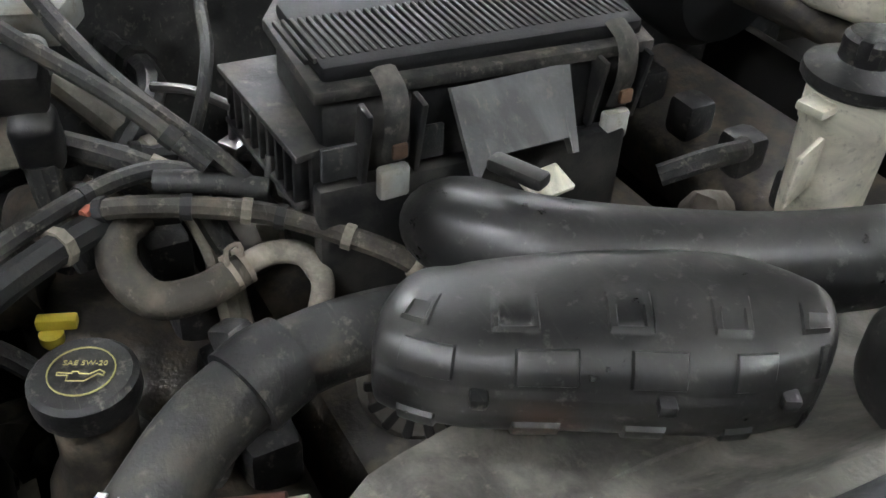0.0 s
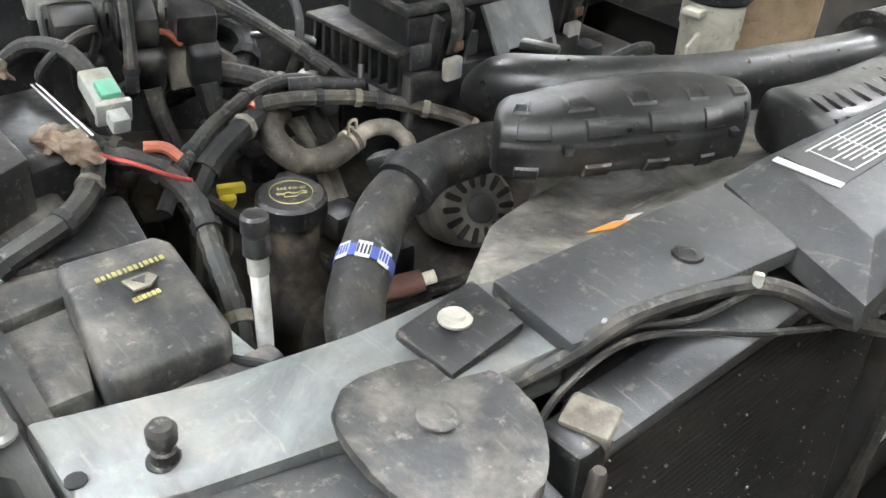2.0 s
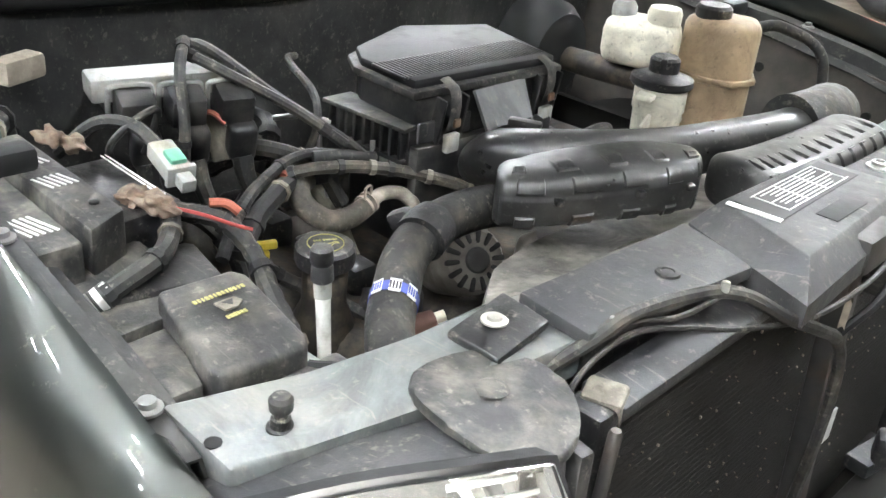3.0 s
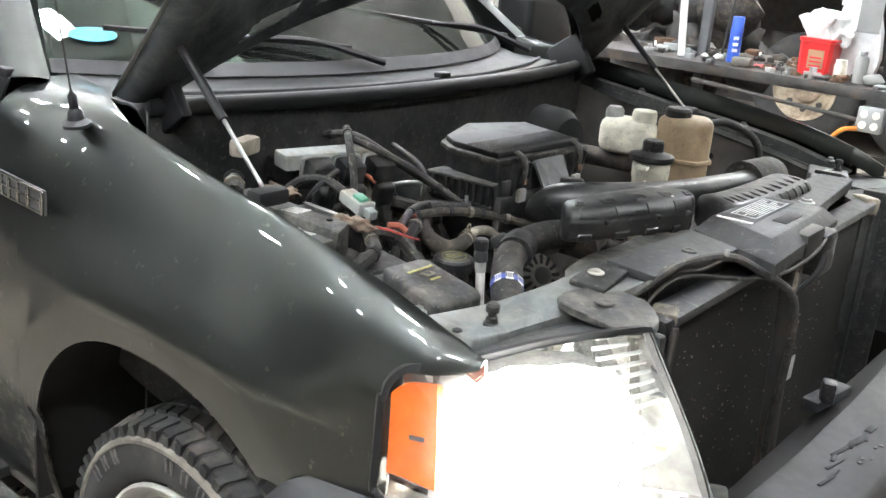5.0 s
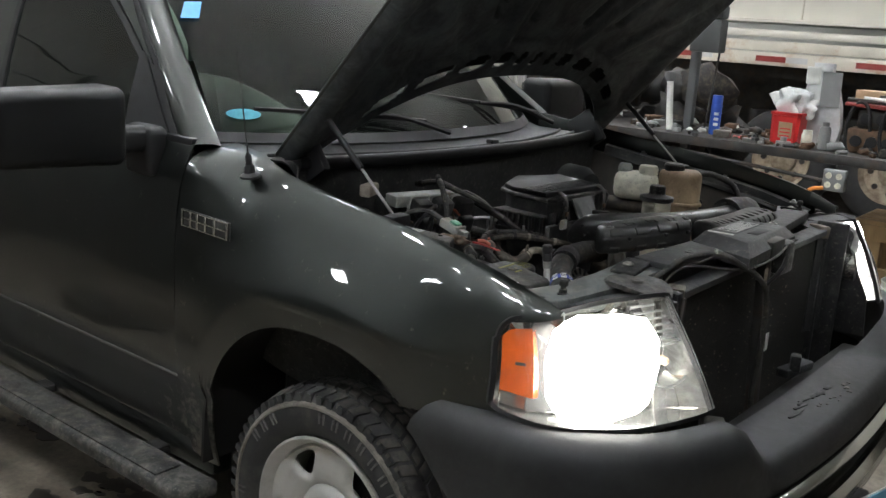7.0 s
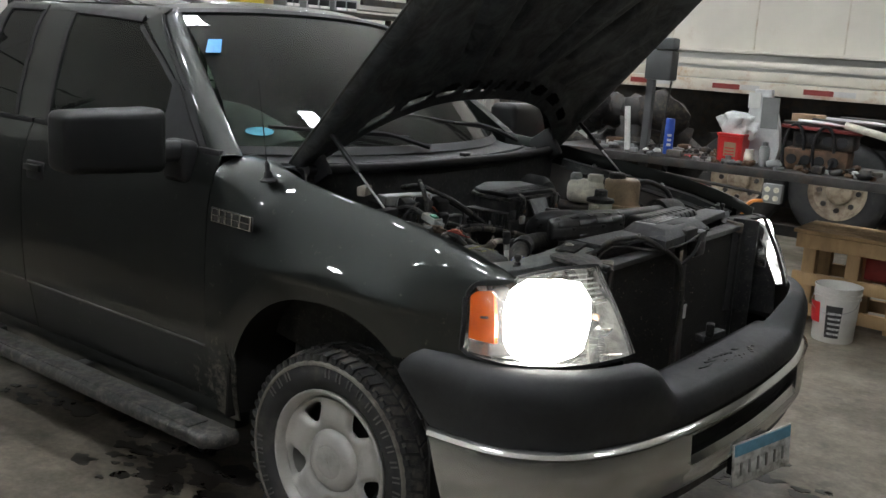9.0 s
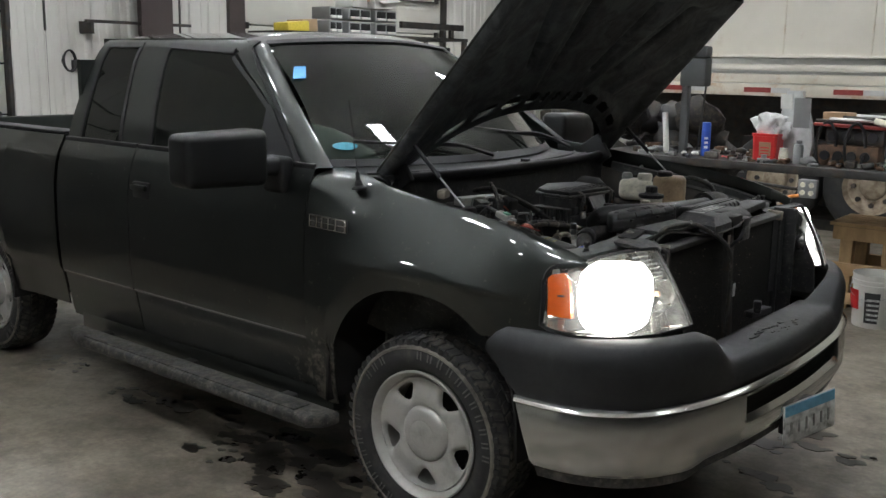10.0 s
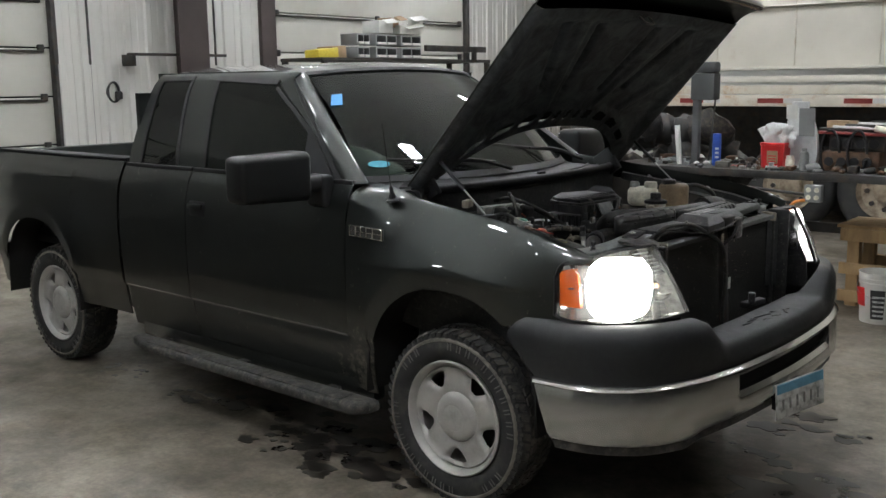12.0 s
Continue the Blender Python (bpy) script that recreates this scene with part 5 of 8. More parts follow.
def build_bumper(truck):
    def rise(y):
        """The upper edge of the chrome climbs towards the corners."""
        return lerp(abs(y), (0.25, 0.6, 0.85, 1.0), (0.002, 0.003, 0.0, -0.008))

    def cover(y):
        a = abs(y)
        zt = lerp(a, (0, 0.49, 0.53, 0.615, 0.66, 2), (0.80, 0.797, 0.806, 0.888, 0.905, 0.905))
        deep = lerp(a, (0, 0.46, 0.62, 2), (0.17, 0.16, 0.07, 0.05))
        return [(-0.03, 0.696 + rise(y)), (0.0, 0.700 + rise(y)), (0.008, 0.74), (0.010, zt - 0.075), (0.006, zt - 0.050), (-0.008, zt - 0.018), (-0.026, zt), (-deep, zt + 0.004), (-deep, zt - 0.03), (-0.04, zt - 0.045)]
    bp = part("bumper_cover", sweep(cover), BUMPBLK, truck, "textured black upper bumper cover", 45)
    # torn and scuffed spots with broken clips on the shelf
    rnd = random.Random(8)
    for k in range(9):
        y = -0.22 + 0.30 * k / 9 + 0.03 * rnd.random()
        part("torn_slit", box(BM(), (0.945 + 0.022 * rnd.random(), y, 0.8035), (0.006 + 0.010 * rnd.random(), 0.020 + 0.05 * rnd.random(), 0.003), turn(0, 0, 25 * rnd.random() - 12), 0.001), TRIMBLK, bp)
    for k in range(14):
        y = -0.10 + 0.26 * rnd.random()
        part("scuff", box(BM(), (0.985 + 0.03 * rnd.random(), y, 0.8030), (0.004 + 0.012 * rnd.random(), 0.004 + 0.012 * rnd.random() ** 2, 0.003), turn(0, 0, 90 * rnd.random()), 0.001), LETTER, bp)

    def chrome(z0, z1):
        def at(y):
            zl = z0 + (lerp(abs(y), (0.55, 0.66, 0.74), (0.030, 0.026, 0.0)) if z1 - z0 > 0.2 else 0.0)
            zt = z1 + (rise(y) if z1 > 0.6 else 0.0)
            return [(-0.03, zl), (0.012, zl), (0.024, zl + 0.02), (0.026, (zl + zt) / 2), (0.020, zt - 0.022), (0.016, zt - 0.010), (0.004, zt), (-0.03, zt)]
        return at
    cb = part("chrome_bumper", sweep(chrome(0.468, 0.696), -2, -0.47), BUMPCHROME, truck, "chrome lower bumper with a dull smeared face")
    part("chrome_end", sweep(chrome(0.468, 0.696), 0.47, 2), BUMPCHROME, cb)
    part("chrome_strip", sweep(chrome(0.660, 0.696), -0.50, 0.50), BUMPCHROME, cb)
    part("chrome_bar", sweep(chrome(0.498, 0.592), -0.50, 0.50), BUMPCHROME, cb)
    part("chrome_lip", sweep(lambda y: [(0.004, 0.680 + rise(y)), (0.026, 0.681 + rise(y)), (0.0285, 0.685 + rise(y)), (0.012, 0.700 + rise(y)), (0.003, 0.701 + rise(y))]), CHROME, cb, "bright polished upper lip")
    part("chrome_lip", sweep(lambda y: [(0.002, 0.577), (0.028, 0.575), (0.034, 0.580), (0.016, 0.5985), (0.0, 0.600)], -0.48, 0.48), CHROME, cb, "bright polished lower lip")
    # near-black band painted as the shade inside the air opening
    part("bumper_opening", sweep(lambda y: [(-0.05, 0.53), (-0.02, 0.53), (-0.02, 0.675), (-0.05, 0.675)], -0.56, 0.56), SHADEBLK, cb, "black band standing for the shaded air opening")
    def vz(y):
        return lerp(abs(y), (0.55, 0.66, 0.74), (0.03, 0.026, 0.0))
    part("valance", sweep(lambda y: [(-0.08, 0.422 + vz(y)), (-0.04, 0.420 + vz(y)), (-0.004, 0.428 + vz(y)), (0.004, 0.470 + vz(y)), (-0.08, 0.470 + vz(y))]), DUSTY, truck, "scuffed black lower valance", 45)
    tl = turn(4, -2, -17)
    at = Vector((1.130, -0.030, 0.492))
    pl = part("number_plate", box(BM(), at, (0.005, 0.305, 0.152), tl, 0.002), PLATEM, truck, "dirty bent number plate with a blue band")
    part("plate_bracket", box(BM(), (1.085, -0.035, 0.49), (0.03, 0.24, 0.10), turn(0, 0, -6), 0.008), TRIMBLK, pl, "black plate bracket")
    part("plate_band", box(BM(), at + tl @ Vector((0.004, 0, 0.052)), (0.003, 0.29, 0.04), tl), mat("plate_blue", (0.13, 0.33, 0.47), 0.5, 0, 0.2, 40, 0), pl)
    for k in range(6):
        part("plate_bar", box(BM(), at + tl @ Vector((0.004, -0.11 + 0.044 * k, -0.018)), (0.003, 0.009, 0.046), tl), GREYC, pl)
    # crash bar and rubble behind the missing grille
    part("crash_bar", box(BM(), (0.86, 0, 0.72), (0.07, 1.3, 0.10), None, 0.015), SHADEBLK, truck, "dark steel crash bar")


def build_wheel(truck, x, s):
    c = Vector((x, s * (0.835 if x > -1 else 0.785), 0.384))
    ax = (0, s, 0)
    prof = [(0.245, -0.095), (0.27, -0.112), (0.315, -0.122), (0.352, -0.114), (0.372, -0.098), (0.380, -0.05), (0.382, 0.0), (0.380, 0.05), (0.372, 0.098), (0.352, 0.114), (0.335, 0.119), (0.318, 0.1205), (0.315, 0.122), (0.29, 0.121), (0.27, 0.114), (0.255, 0.103), (0.245, 0.090)]
    wh = part("wheel", lathe(BM(), [(0.236, -0.10), (0.225, -0.08), (0.215, 0.0), (0.222, 0.06), (0.232, 0.082), (0.246, 0.098), (0.252, 0.105), (0.252, 0.112), (0.246, 0.115), (0.236, 0.108), (0.224, 0.082)], c, ax, 40, False), RIM, truck, "silver five-slot wheel with a dusty all-terrain tyre")
    ty = part("tyre", lathe(BM(), prof + [prof[0]], c, ax, 64, False), TYRE, wh, "dusty black all-terrain tyre", 60)
    # tread lugs
    bm = BM()
    a, b, d = basis(ax)
    n = 58
    for k in range(n):
        for row, (off, w, sk) in enumerate(((-0.088, 0.042, 0.35), (-0.042, 0.036, -0.4), (0.0, 0.032, 0.3), (0.042, 0.036, -0.4), (0.088, 0.042, 0.35))):
            t0 = 2 * math.pi * (k + 0.5 * (row % 2)) / n
            half = 0.36 * 2 * math.pi / n
            r0, r1 = 0.374, 0.3865 if row in (1, 2, 3) else 0.383
            ring0, ring1 = [], []
            for da, dw in ((-half, -w / 2), (half, -w / 2), (half, w / 2), (-half, w / 2)):
                t = t0 + da + sk * dw / 0.38
                u = a * math.cos(t) + b * math.sin(t)
                drop = 0.010 if (row == 0 and dw < 0) or (row == 4 and dw > 0) else 0.0
                ring0.append(c + d * (off + dw) + u * (r0 - drop - 0.006))
                ring1.append(c + d * (off + dw * 0.92) + u * (r1 - drop))
            ringed(bm, [ring0, ring1])
    part("tread", bm, TREAD, wh, "chunky tread blocks with dried mud")
    # shoulder ridges on the outer sidewall, and raised marks: plain bars only
    for k in range(n):
        t0 = 2 * math.pi * k / n
        u, v = a * math.cos(t0) + b * math.sin(t0), -a * math.sin(t0) + b * math.cos(t0)
        part("shoulder_lug", box(BM(), c + u * 0.357 + d * 0.110, (0.030, 0.018, 0.012), Matrix((u, v, d)).transposed()), TYRE, wh)
    for k in range(40):
        if k % 20 in (11, 12, 13, 17, 18, 19):
            continue
        t0 = math.radians(9.0 * k)
        u, v = a * math.cos(t0) + b * math.sin(t0), -a * math.sin(t0) + b * math.cos(t0)
        for q in (-0.008, 0.008):
            part("sidewall_bar", box(BM(), c + u * 0.317 + v * q + d * 0.1225, (0.030, 0.005, 0.004), Matrix((u, v, d)).transposed()), LETTER, wh)
    ring = BM()
    lathe(ring, [(0.334, 0.117), (0.338, 0.1235), (0.345, 0.1225), (0.351, 0.114)], c, ax, 72, False)
    part("mud_ring", ring, MUDRING, wh, "line of pale dried mud on the sidewall")
    # wheel face with five slots: spokes, hub and outer band
    face = BM()
    nseg, slots = 180, 5
    radii = [0.08 + 0.00473 * i for i in range(31)]
    dep = [lerp(r, (0.08, 0.110, 0.125, 0.145, 0.16, 0.175, 0.19, 0.205, 0.222), (0.060, 0.066, 0.076, 0.080, 0.079, 0.077, 0.076, 0.078, 0.084)) for r in radii]
    def slot(r, k):
        """How far out of its slot a point of the face lies: below one is inside."""
        f = ((k / nseg * slots - 0.75) % 1.0 - 0.5) * 2 * math.pi / slots * 0.180
        wide = 0.041 + 0.34 * (r - 0.176)
        return (abs(r - 0.176) / 0.036) ** 3 + (abs(f) / wide) ** 3, f

    grid = []
    for r, h in zip(radii, dep):
        ring = []
        for k in range(nseg):
            g, f = slot(r, k)
            rr, t = r, 2 * math.pi * k / nseg
            if g < 1.0:
                q = max(g, 0.02) ** (-1 / 3)
                rr, t = 0.176 + (r - 0.176) * q, t + f * (q - 1) / 0.180
            # scooped round the slots
            low = 0.014 * math.exp(-(max(0.0, g ** 0.33 - 1.0) / 0.22) ** 2)
            ring.append(face.verts.new(c + (a * math.cos(t) + b * math.sin(t)) * rr + d * (h - low)))
        grid.append(ring)
    for i in range(len(radii) - 1):
        for k in range(nseg):
            if slot((radii[i] + radii[i + 1]) / 2, k + 0.5)[0] < 1.0:
                continue
            face.faces.new((grid[i][k], grid[i][(k + 1) % nseg], grid[i + 1][(k + 1) % nseg], grid[i + 1][k]))
    lone = [v for v in face.verts if not v.link_faces]
    bmesh.ops.delete(face, geom=lone, context="VERTS")
    solid(part("wheel_face", face, RIM, wh, "silver five-spoke wheel face", 50), 0.016, 0.0)
    part("hub_cap", lathe(BM(), [(0.112, 0.048), (0.111, 0.070), (0.104, 0.086), (0.088, 0.098), (0.060, 0.104), (0.056, 0.1025), (0.052, 0.104), (0.001, 0.106)], c, ax, 40, False), RIM, wh, "round silver hub cap")
    part("brake_disc", lathe(BM(), [(0.001, 0.02), (0.17, 0.02), (0.17, -0.01), (0.21, -0.02), (0.21, -0.06)], c, ax, 32, False), SHADEBLK, wh, "brake disc, near-black as in shade")


def build_truck():
    truck = thing("pickup_truck", "dark green-grey extended-cab pickup with its hood open and grille removed", "pickup truck")
    for s in (-1, 1):
        build_side(truck, s)
    build_cab(truck)
    build_hood(truck)
    build_headlamp(truck, -1, LIT)
    build_headlamp(truck, 1, LIT2)
    build_bumper(truck)
    for x in (0.0, REAR):
        for s in (-1, 1):
            build_wheel(truck, x, s)
    # the truck stands a touch askew to the shop, turned about its right front wheel
    spot = Matrix.Translation((0, -0.93, 0))
    truck.matrix_basis = spot @ Matrix.Rotation(radians(-1.2), 4, "Z") @ spot.inverted()
    return truck


# ---- the engine bay ----
def blob(bm, c, s, seed, n=2, amp=0.25):
    """A rough casting-like lump."""
    r = bmesh.ops.create_icosphere(bm, subdivisions=n, radius=1.0)
    for v in r["verts"]:
        k = 1 + amp * noise.noise(v.co * 1.7 + Vector((seed, seed * 0.7, 0)))
        v.co = Vector(c) + Vector((v.co.x * s[0], v.co.y * s[1], v.co.z * s[2])) * k
    return bm


def bolt(parent, at, r=0.011, material=STEEL, axis=(0, 0, 1), label="washer-head bolt"):
    return part("bolt", lathe(BM(), [(r * 1.55, 0), (r * 1.5, 0.003), (r * 1.0, 0.0045), (r * 0.95, 0.009), (r * 0.6, 0.010), (r * 0.55, 0.006), (0.001, 0.006)], at, axis, 14), material, parent, label)


def build_engine():
    e = thing("engine", "greasy dark engine block with its valve covers and accessories", "engine", (0.1, 0, 0.55))
    bm = BM()
    box(bm, (0.08, 0.0, 0.70), (0.60, 0.56, 0.40), None, 0.05)
    part("block", bm, GRIME, e)
    for s in (-1, 1):
        part("valve_cover", box(BM(), (0.08, s * 0.42, 0.90), (0.58, 0.18, 0.13), turn(s * 14, 0, 0), 0.035, 3), GRIME, e, "greasy brown-black valve cover")
        for k in range(5):
            part("coil", box(BM(), (-0.10 + 0.1 * k, s * 0.36, 0.97), (0.05, 0.05, 0.06), None, 0.012), BLACK, e, "black ignition coil")
    # lumps of castings and brackets in the dark
    rnd = random.Random(11)
    for k in range(46):
        x, y = -0.15 + 0.72 * rnd.random(), -0.66 + 0.9 * rnd.random()
        z = 0.78 + 0.22 * rnd.random() - 0.10 * (x > 0.35)
        part("bracket", blob(BM(), (x, y, z), (0.02 + 0.035 * rnd.random(), 0.02 + 0.035 * rnd.random(), 0.02 + 0.04 * rnd.random()), k * 1.37, 2, 0.5), rnd.choice((GRIME, GRIME, GRIME, DUSTY, ALU)), e)
    # oil filler neck and cap
    neck = part("filler_neck", lathe(BM(), [(0.05, 0), (0.044, 0.05), (0.031, 0.08), (0.031, 0.145)], (0.271, -0.487, 0.93), (0.02, 0.02, 1), 20), GRIME, e, "black oil filler neck")
    cap = part("oil_cap", lathe(BM(), [(0.033, 0.0), (0.039, 0.003), (0.041, 0.012), (0.040, 0.026), (0.036, 0.030), (0.001, 0.031)], (0.274, -0.486, 1.068), (0.02, -0.02, 1), 24), BLACK, e, "black oil cap with a yellow oil-can mark")
    ring = BM()
    lathe(ring, [(0.0236, 0.0), (0.0246, 0.0), (0.0246, 0.001), (0.0236, 0.001), (0.0236, 0.0)], (0.2746, -0.4866, 1.0990), (0.02, -0.02, 1), 28, False)
    part("cap_ring", ring, YMARK, cap, "yellow oval outline")
    face = Matrix.Translation((0.2746, -0.4866, 1.1000)) @ Matrix.Rotation(math.radians(64), 4, "Z")
    can = [(-0.0165, -0.0020), (-0.0165, -0.0050), (-0.0085, -0.0050), (-0.0085, -0.0105), (0.0045, -0.0105), (0.0125, -0.0030), (0.0165, -0.0050), (0.0172, -0.0020), (0.0130, 0.0010), (0.0065, -0.0035), (-0.0010, -0.0030), (-0.0015, -0.0010), (-0.0060, -0.0010), (-0.0060, -0.0030)]
    for a, b in zip(can, can[1:] + can[:1]):
        part("cap_mark", cyl(BM(), face @ Vector((*a, 0)), face @ Vector((*b, 0)), 0.00055, seg=5), YMARK, cap, "yellow oil-can outline")
    part("cap_lettering", word("SAE 5W-20", 0.0068, face @ Matrix.Translation((-0.0150, 0.0055, 0.0))), YMARK, cap, "yellow moulded lettering")
    # yellow dipstick pull
    dp = part("oil_dipstick", cyl(BM(), (0.153, -0.50, 0.84), (0.150, -0.495, 1.030), 0.004, seg=8), STEEL, e, "thin steel dipstick")
    part("pull", box(lathe(BM(), [(0.007, -0.006), (0.0105, 0.0), (0.0105, 0.008), (0.006, 0.010)], (0.150, -0.495, 1.028), (0, 0, 1), 14), (0.147, -0.488, 1.044), (0.012, 0.034, 0.011), turn(0, 0, -21), 0.002), YELLOW, dp, "yellow plastic dipstick pull")
    # alternator with its slotted frame
    alt = part("alternator", lathe(BM(), [(0.025, -0.08), (0.045, -0.075), (0.054, -0.06), (0.056, 0.0), (0.054, 0.05), (0.045, 0.066), (0.018, 0.070)], (0.268, -0.205, 0.978), (0.75, -0.35, 0.45), 26), ALU, e, "grimy aluminium alternator")
    a, b, d = basis((0.75, -0.35, 0.45))
    for k in range(14):
        t = 2 * math.pi * k / 14
        u, v = a * math.cos(t) + b * math.sin(t), -a * math.sin(t) + b * math.cos(t)
        part("slot", box(BM(), Vector((0.268, -0.205, 0.978)) + d * 0.062 + u * 0.036, (0.024, 0.009, 0.014), Matrix((u, v, d)).transposed(), 0.003), SHADEBLK, alt)
    part("pulley", lathe(BM(), [(0.018, 0.07), (0.020, 0.075), (0.018, 0.080), (0.008, 0.085)], (0.268, -0.205, 0.978), (0.75, -0.35, 0.45), 22), DARKST, alt)
    # small sensor with a white tip and a brown plug
    sn = part("sensor", tube(BM(), [(0.335, -0.425, 0.965), (0.362, -0.392, 0.979), (0.371, -0.370, 0.984)], [0.013, 0.016, 0.014], 10, 4), mat("brown_plug", (0.13, 0.06, 0.045), 0.6, 0, 0.3, 40, 0.1), e, "brown sensor plug")
    part("tip", cyl(BM(), (0.371, -0.370, 0.984), (0.378, -0.355, 0.988), 0.0085, seg=10), WHITEPL, sn, "white plug tip")
    return e


def build_radiator_parts():
    r = thing("radiator", "dark dusty radiator and condenser in the open nose", "radiator", (0.76, 0, 0.52))
    # condenser face with real fins: flat tubes and a dark core behind
    part("core", box(BM(), (0.745, -0.0, 0.84), (0.03, 1.10, 0.60)), CORE, r, "dirty fin core")
    for k in range(56):
        part("core_tube", box(BM(), (0.7598, 0.0, 0.555 + 0.0104 * k), (0.0012, 1.09, 0.0045)), CORE, r)
    part("top_tank", box(BM(), (0.752, 0.0, 1.142), (0.052, 1.10, 0.020), turn(0, 6, 0), 0.004), SHIELD, r, "grey top rail of the condenser")
    for s in (-1, 1):
        part("side_tank", box(BM(), (0.752, s * 0.565, 0.84), (0.05, 0.04, 0.62), None, 0.012), BLACK, r)
    tb = part("mount_block", box(BM(), (0.752, -0.545, 1.140), (0.042, 0.036, 0.034), turn(8, 0, 20), 0.005), GREYHOSE, r, "dirty tan foam mount block")
    part("mount_pin", lathe(BM(), [(0.007, -0.10), (0.007, 0.0), (0.005, 0.005)], (0.785, -0.572, 1.135), (0.05, 0, 1), 10), DARKST, r)
    part("mount_block", box(BM(), (0.748, 0.555, 1.138), (0.055, 0.055, 0.045), turn(-8, 0, -20), 0.008), TAN, r)
    # debris specks on the fins: seeds and small leaves
    rnd = random.Random(3)
    bm = BM()
    for k in range(230):
        y, z = -0.54 + 0.85 * rnd.random() ** 1.2, 0.60 + 0.52 * rnd.random() ** 0.7
        q = 0.0011 + 0.0024 * rnd.random() ** 3
        box(bm, (0.767, y, z), (0.002, q, q * 1.5), turn(60 * rnd.random(), 0, 0))
    part("debris", bm, TAN, r, "pale seed and grit specks", kind="stuff")
    # hood latch brace in the middle
    br = part("latch_brace", box(box(BM(), (0.815, -0.09, 0.86), (0.03, 0.045, 0.70), turn(0, -3, 0), 0.008), (0.80, -0.09, 1.195), (0.07, 0.10, 0.05), None, 0.01), DARKST, r, "dark steel latch brace")
    part("brace_label", box(BM(), (0.834, -0.082, 0.93), (0.003, 0.022, 0.05), None, 0.001), WMARK, br, "small white label")
    part("latch", box(BM(), (0.82, -0.02, 1.16), (0.05, 0.08, 0.09), None, 0.012), BLACK, br, "black hood latch")
    part("horn", lathe(BM(), [(0.01, 0), (0.045, 0.01), (0.05, 0.03), (0.03, 0.045)], (0.80, -0.42, 0.66), (1, -0.2, 0), 18), BLACK, r)
    # bits on the shelf in front
    part("clip_bracket", box(BM(), (0.86, -0.46, 0.80), (0.05, 0.10, 0.03), turn(0, 0, 25), 0.008), DUSTY, r, "grey broken bracket")
    part("clip_bracket", box(BM(), (0.87, 0.10, 0.815), (0.04, 0.15, 0.026), turn(0, 0, -10), 0.006), SHIELD, r, "grey broken bracket")
    part("clip_bracket", box(BM(), (0.88, 0.06, 0.845), (0.03, 0.04, 0.05), turn(0, 0, 20), 0.008), BLACK, r)
    def side_panel(u, v):
        return (0.765 + 0.075 * u ** 1.6 - 0.07 * max(0.0, 1 - v / 0.12) ** 2, 0.50 + 0.215 * u, 1.168 - 0.010 * u - 0.36 * v)
    solid(part("side_panel", sheet(BM(), side_panel, 10, 24), SHIELD, r, "smooth black plastic panel beside the radiator", 50), 0.005)
    part("side_baffle", box(BM(), (0.78, 0.60, 0.86), (0.10, 0.02, 0.62), turn(0, 0, 8), 0.006), BLACK, r, "black side baffle")
    part("side_baffle", box(BM(), (0.76, -0.615, 0.86), (0.06, 0.02, 0.56), turn(0, 0, -8), 0.006), BLACK, r)

    t = thing("radiator_support", "painted grey upper radiator support bar with dusty shields", "support bar", (0.62, 0, 1.1))
    for s in (-1, 1):
        pts = [(0.500, 0.870), (0.545, 0.74), (0.582, 0.64), (0.606, 0.565), (0.620, 0.50), (0.715, 0.50), (0.710, 0.54), (0.672, 0.68), (0.63, 0.81), (0.612, 0.875)]
        part("bar", prism(BM(), [(x, s * y) for x, y in pts], 1.105, 1.150, 0.006, fn=lambda x, y: lerp(abs(y), (0.56, 0.70), (0.042, 0.0))), BARPAINT, t, "scratched grey painted bar")
    part("bar", prism(BM(), [(0.61, -0.42), (0.61, 0.42), (0.70, 0.42), (0.70, -0.42)], 1.10, 1.149, 0.006), BARPAINT, t)
    # pad with the pale bolt
    for s in (-1, 1):
        pad = part("pad", prism(BM(), [(0.612, s * 0.622), (0.616, s * 0.545), (0.682, s * 0.552), (0.678, s * 0.622)], 1.150, 1.160, 0.003, fn=lambda x, y: lerp(abs(y), (0.56, 0.70), (0.042, 0.0))), BLACK, t, "flat black rubber pad")
        part("pad_bolt", lathe(BM(), [(0.0140, 0), (0.0140, 0.0022), (0.0082, 0.0030), (0.0074, 0.0060), (0.0035, 0.0064)], (0.640, s * 0.585, 1.1935), (0, 0, 1), 16), ZINC, pad, "pale washer-head bolt")
    # hood bump stop
    for s in (-1, 1):
        bs = part("bump_stop", lathe(BM(), [(0.013, 0.0), (0.013, 0.005), (0.010, 0.006), (0.009, 0.014), (0.0065, 0.015), (0.0065, 0.022), (0.0105, 0.023), (0.011, 0.033), (0.008, 0.037), (0.001, 0.038)], (0.598, s * 0.812, 1.150), (0, 0, 1), 18), RUBBER, t, "black rubber hood bump stop")
    part("hole", lathe(BM(), [(0.008, 0), (0.008, 0.002)], (0.575, -0.865, 1.149), (0, 0, 1), 10), TRIMBLK, t)
    # flat shields and the raised middle cover
    sh = part("shield", prism(BM(), [(0.628, -0.535), (0.645, -0.24), (0.758, -0.275), (0.724, -0.545)], 1.186, 1.203, 0.004), SHIELD, t, "grey-black plastic shield")
    part("shield_lip", prism(BM(), [(0.690, -0.53), (0.705, -0.275), (0.735, -0.275), (0.715, -0.535)], 1.130, 1.188, 0.003), BLACK, t)
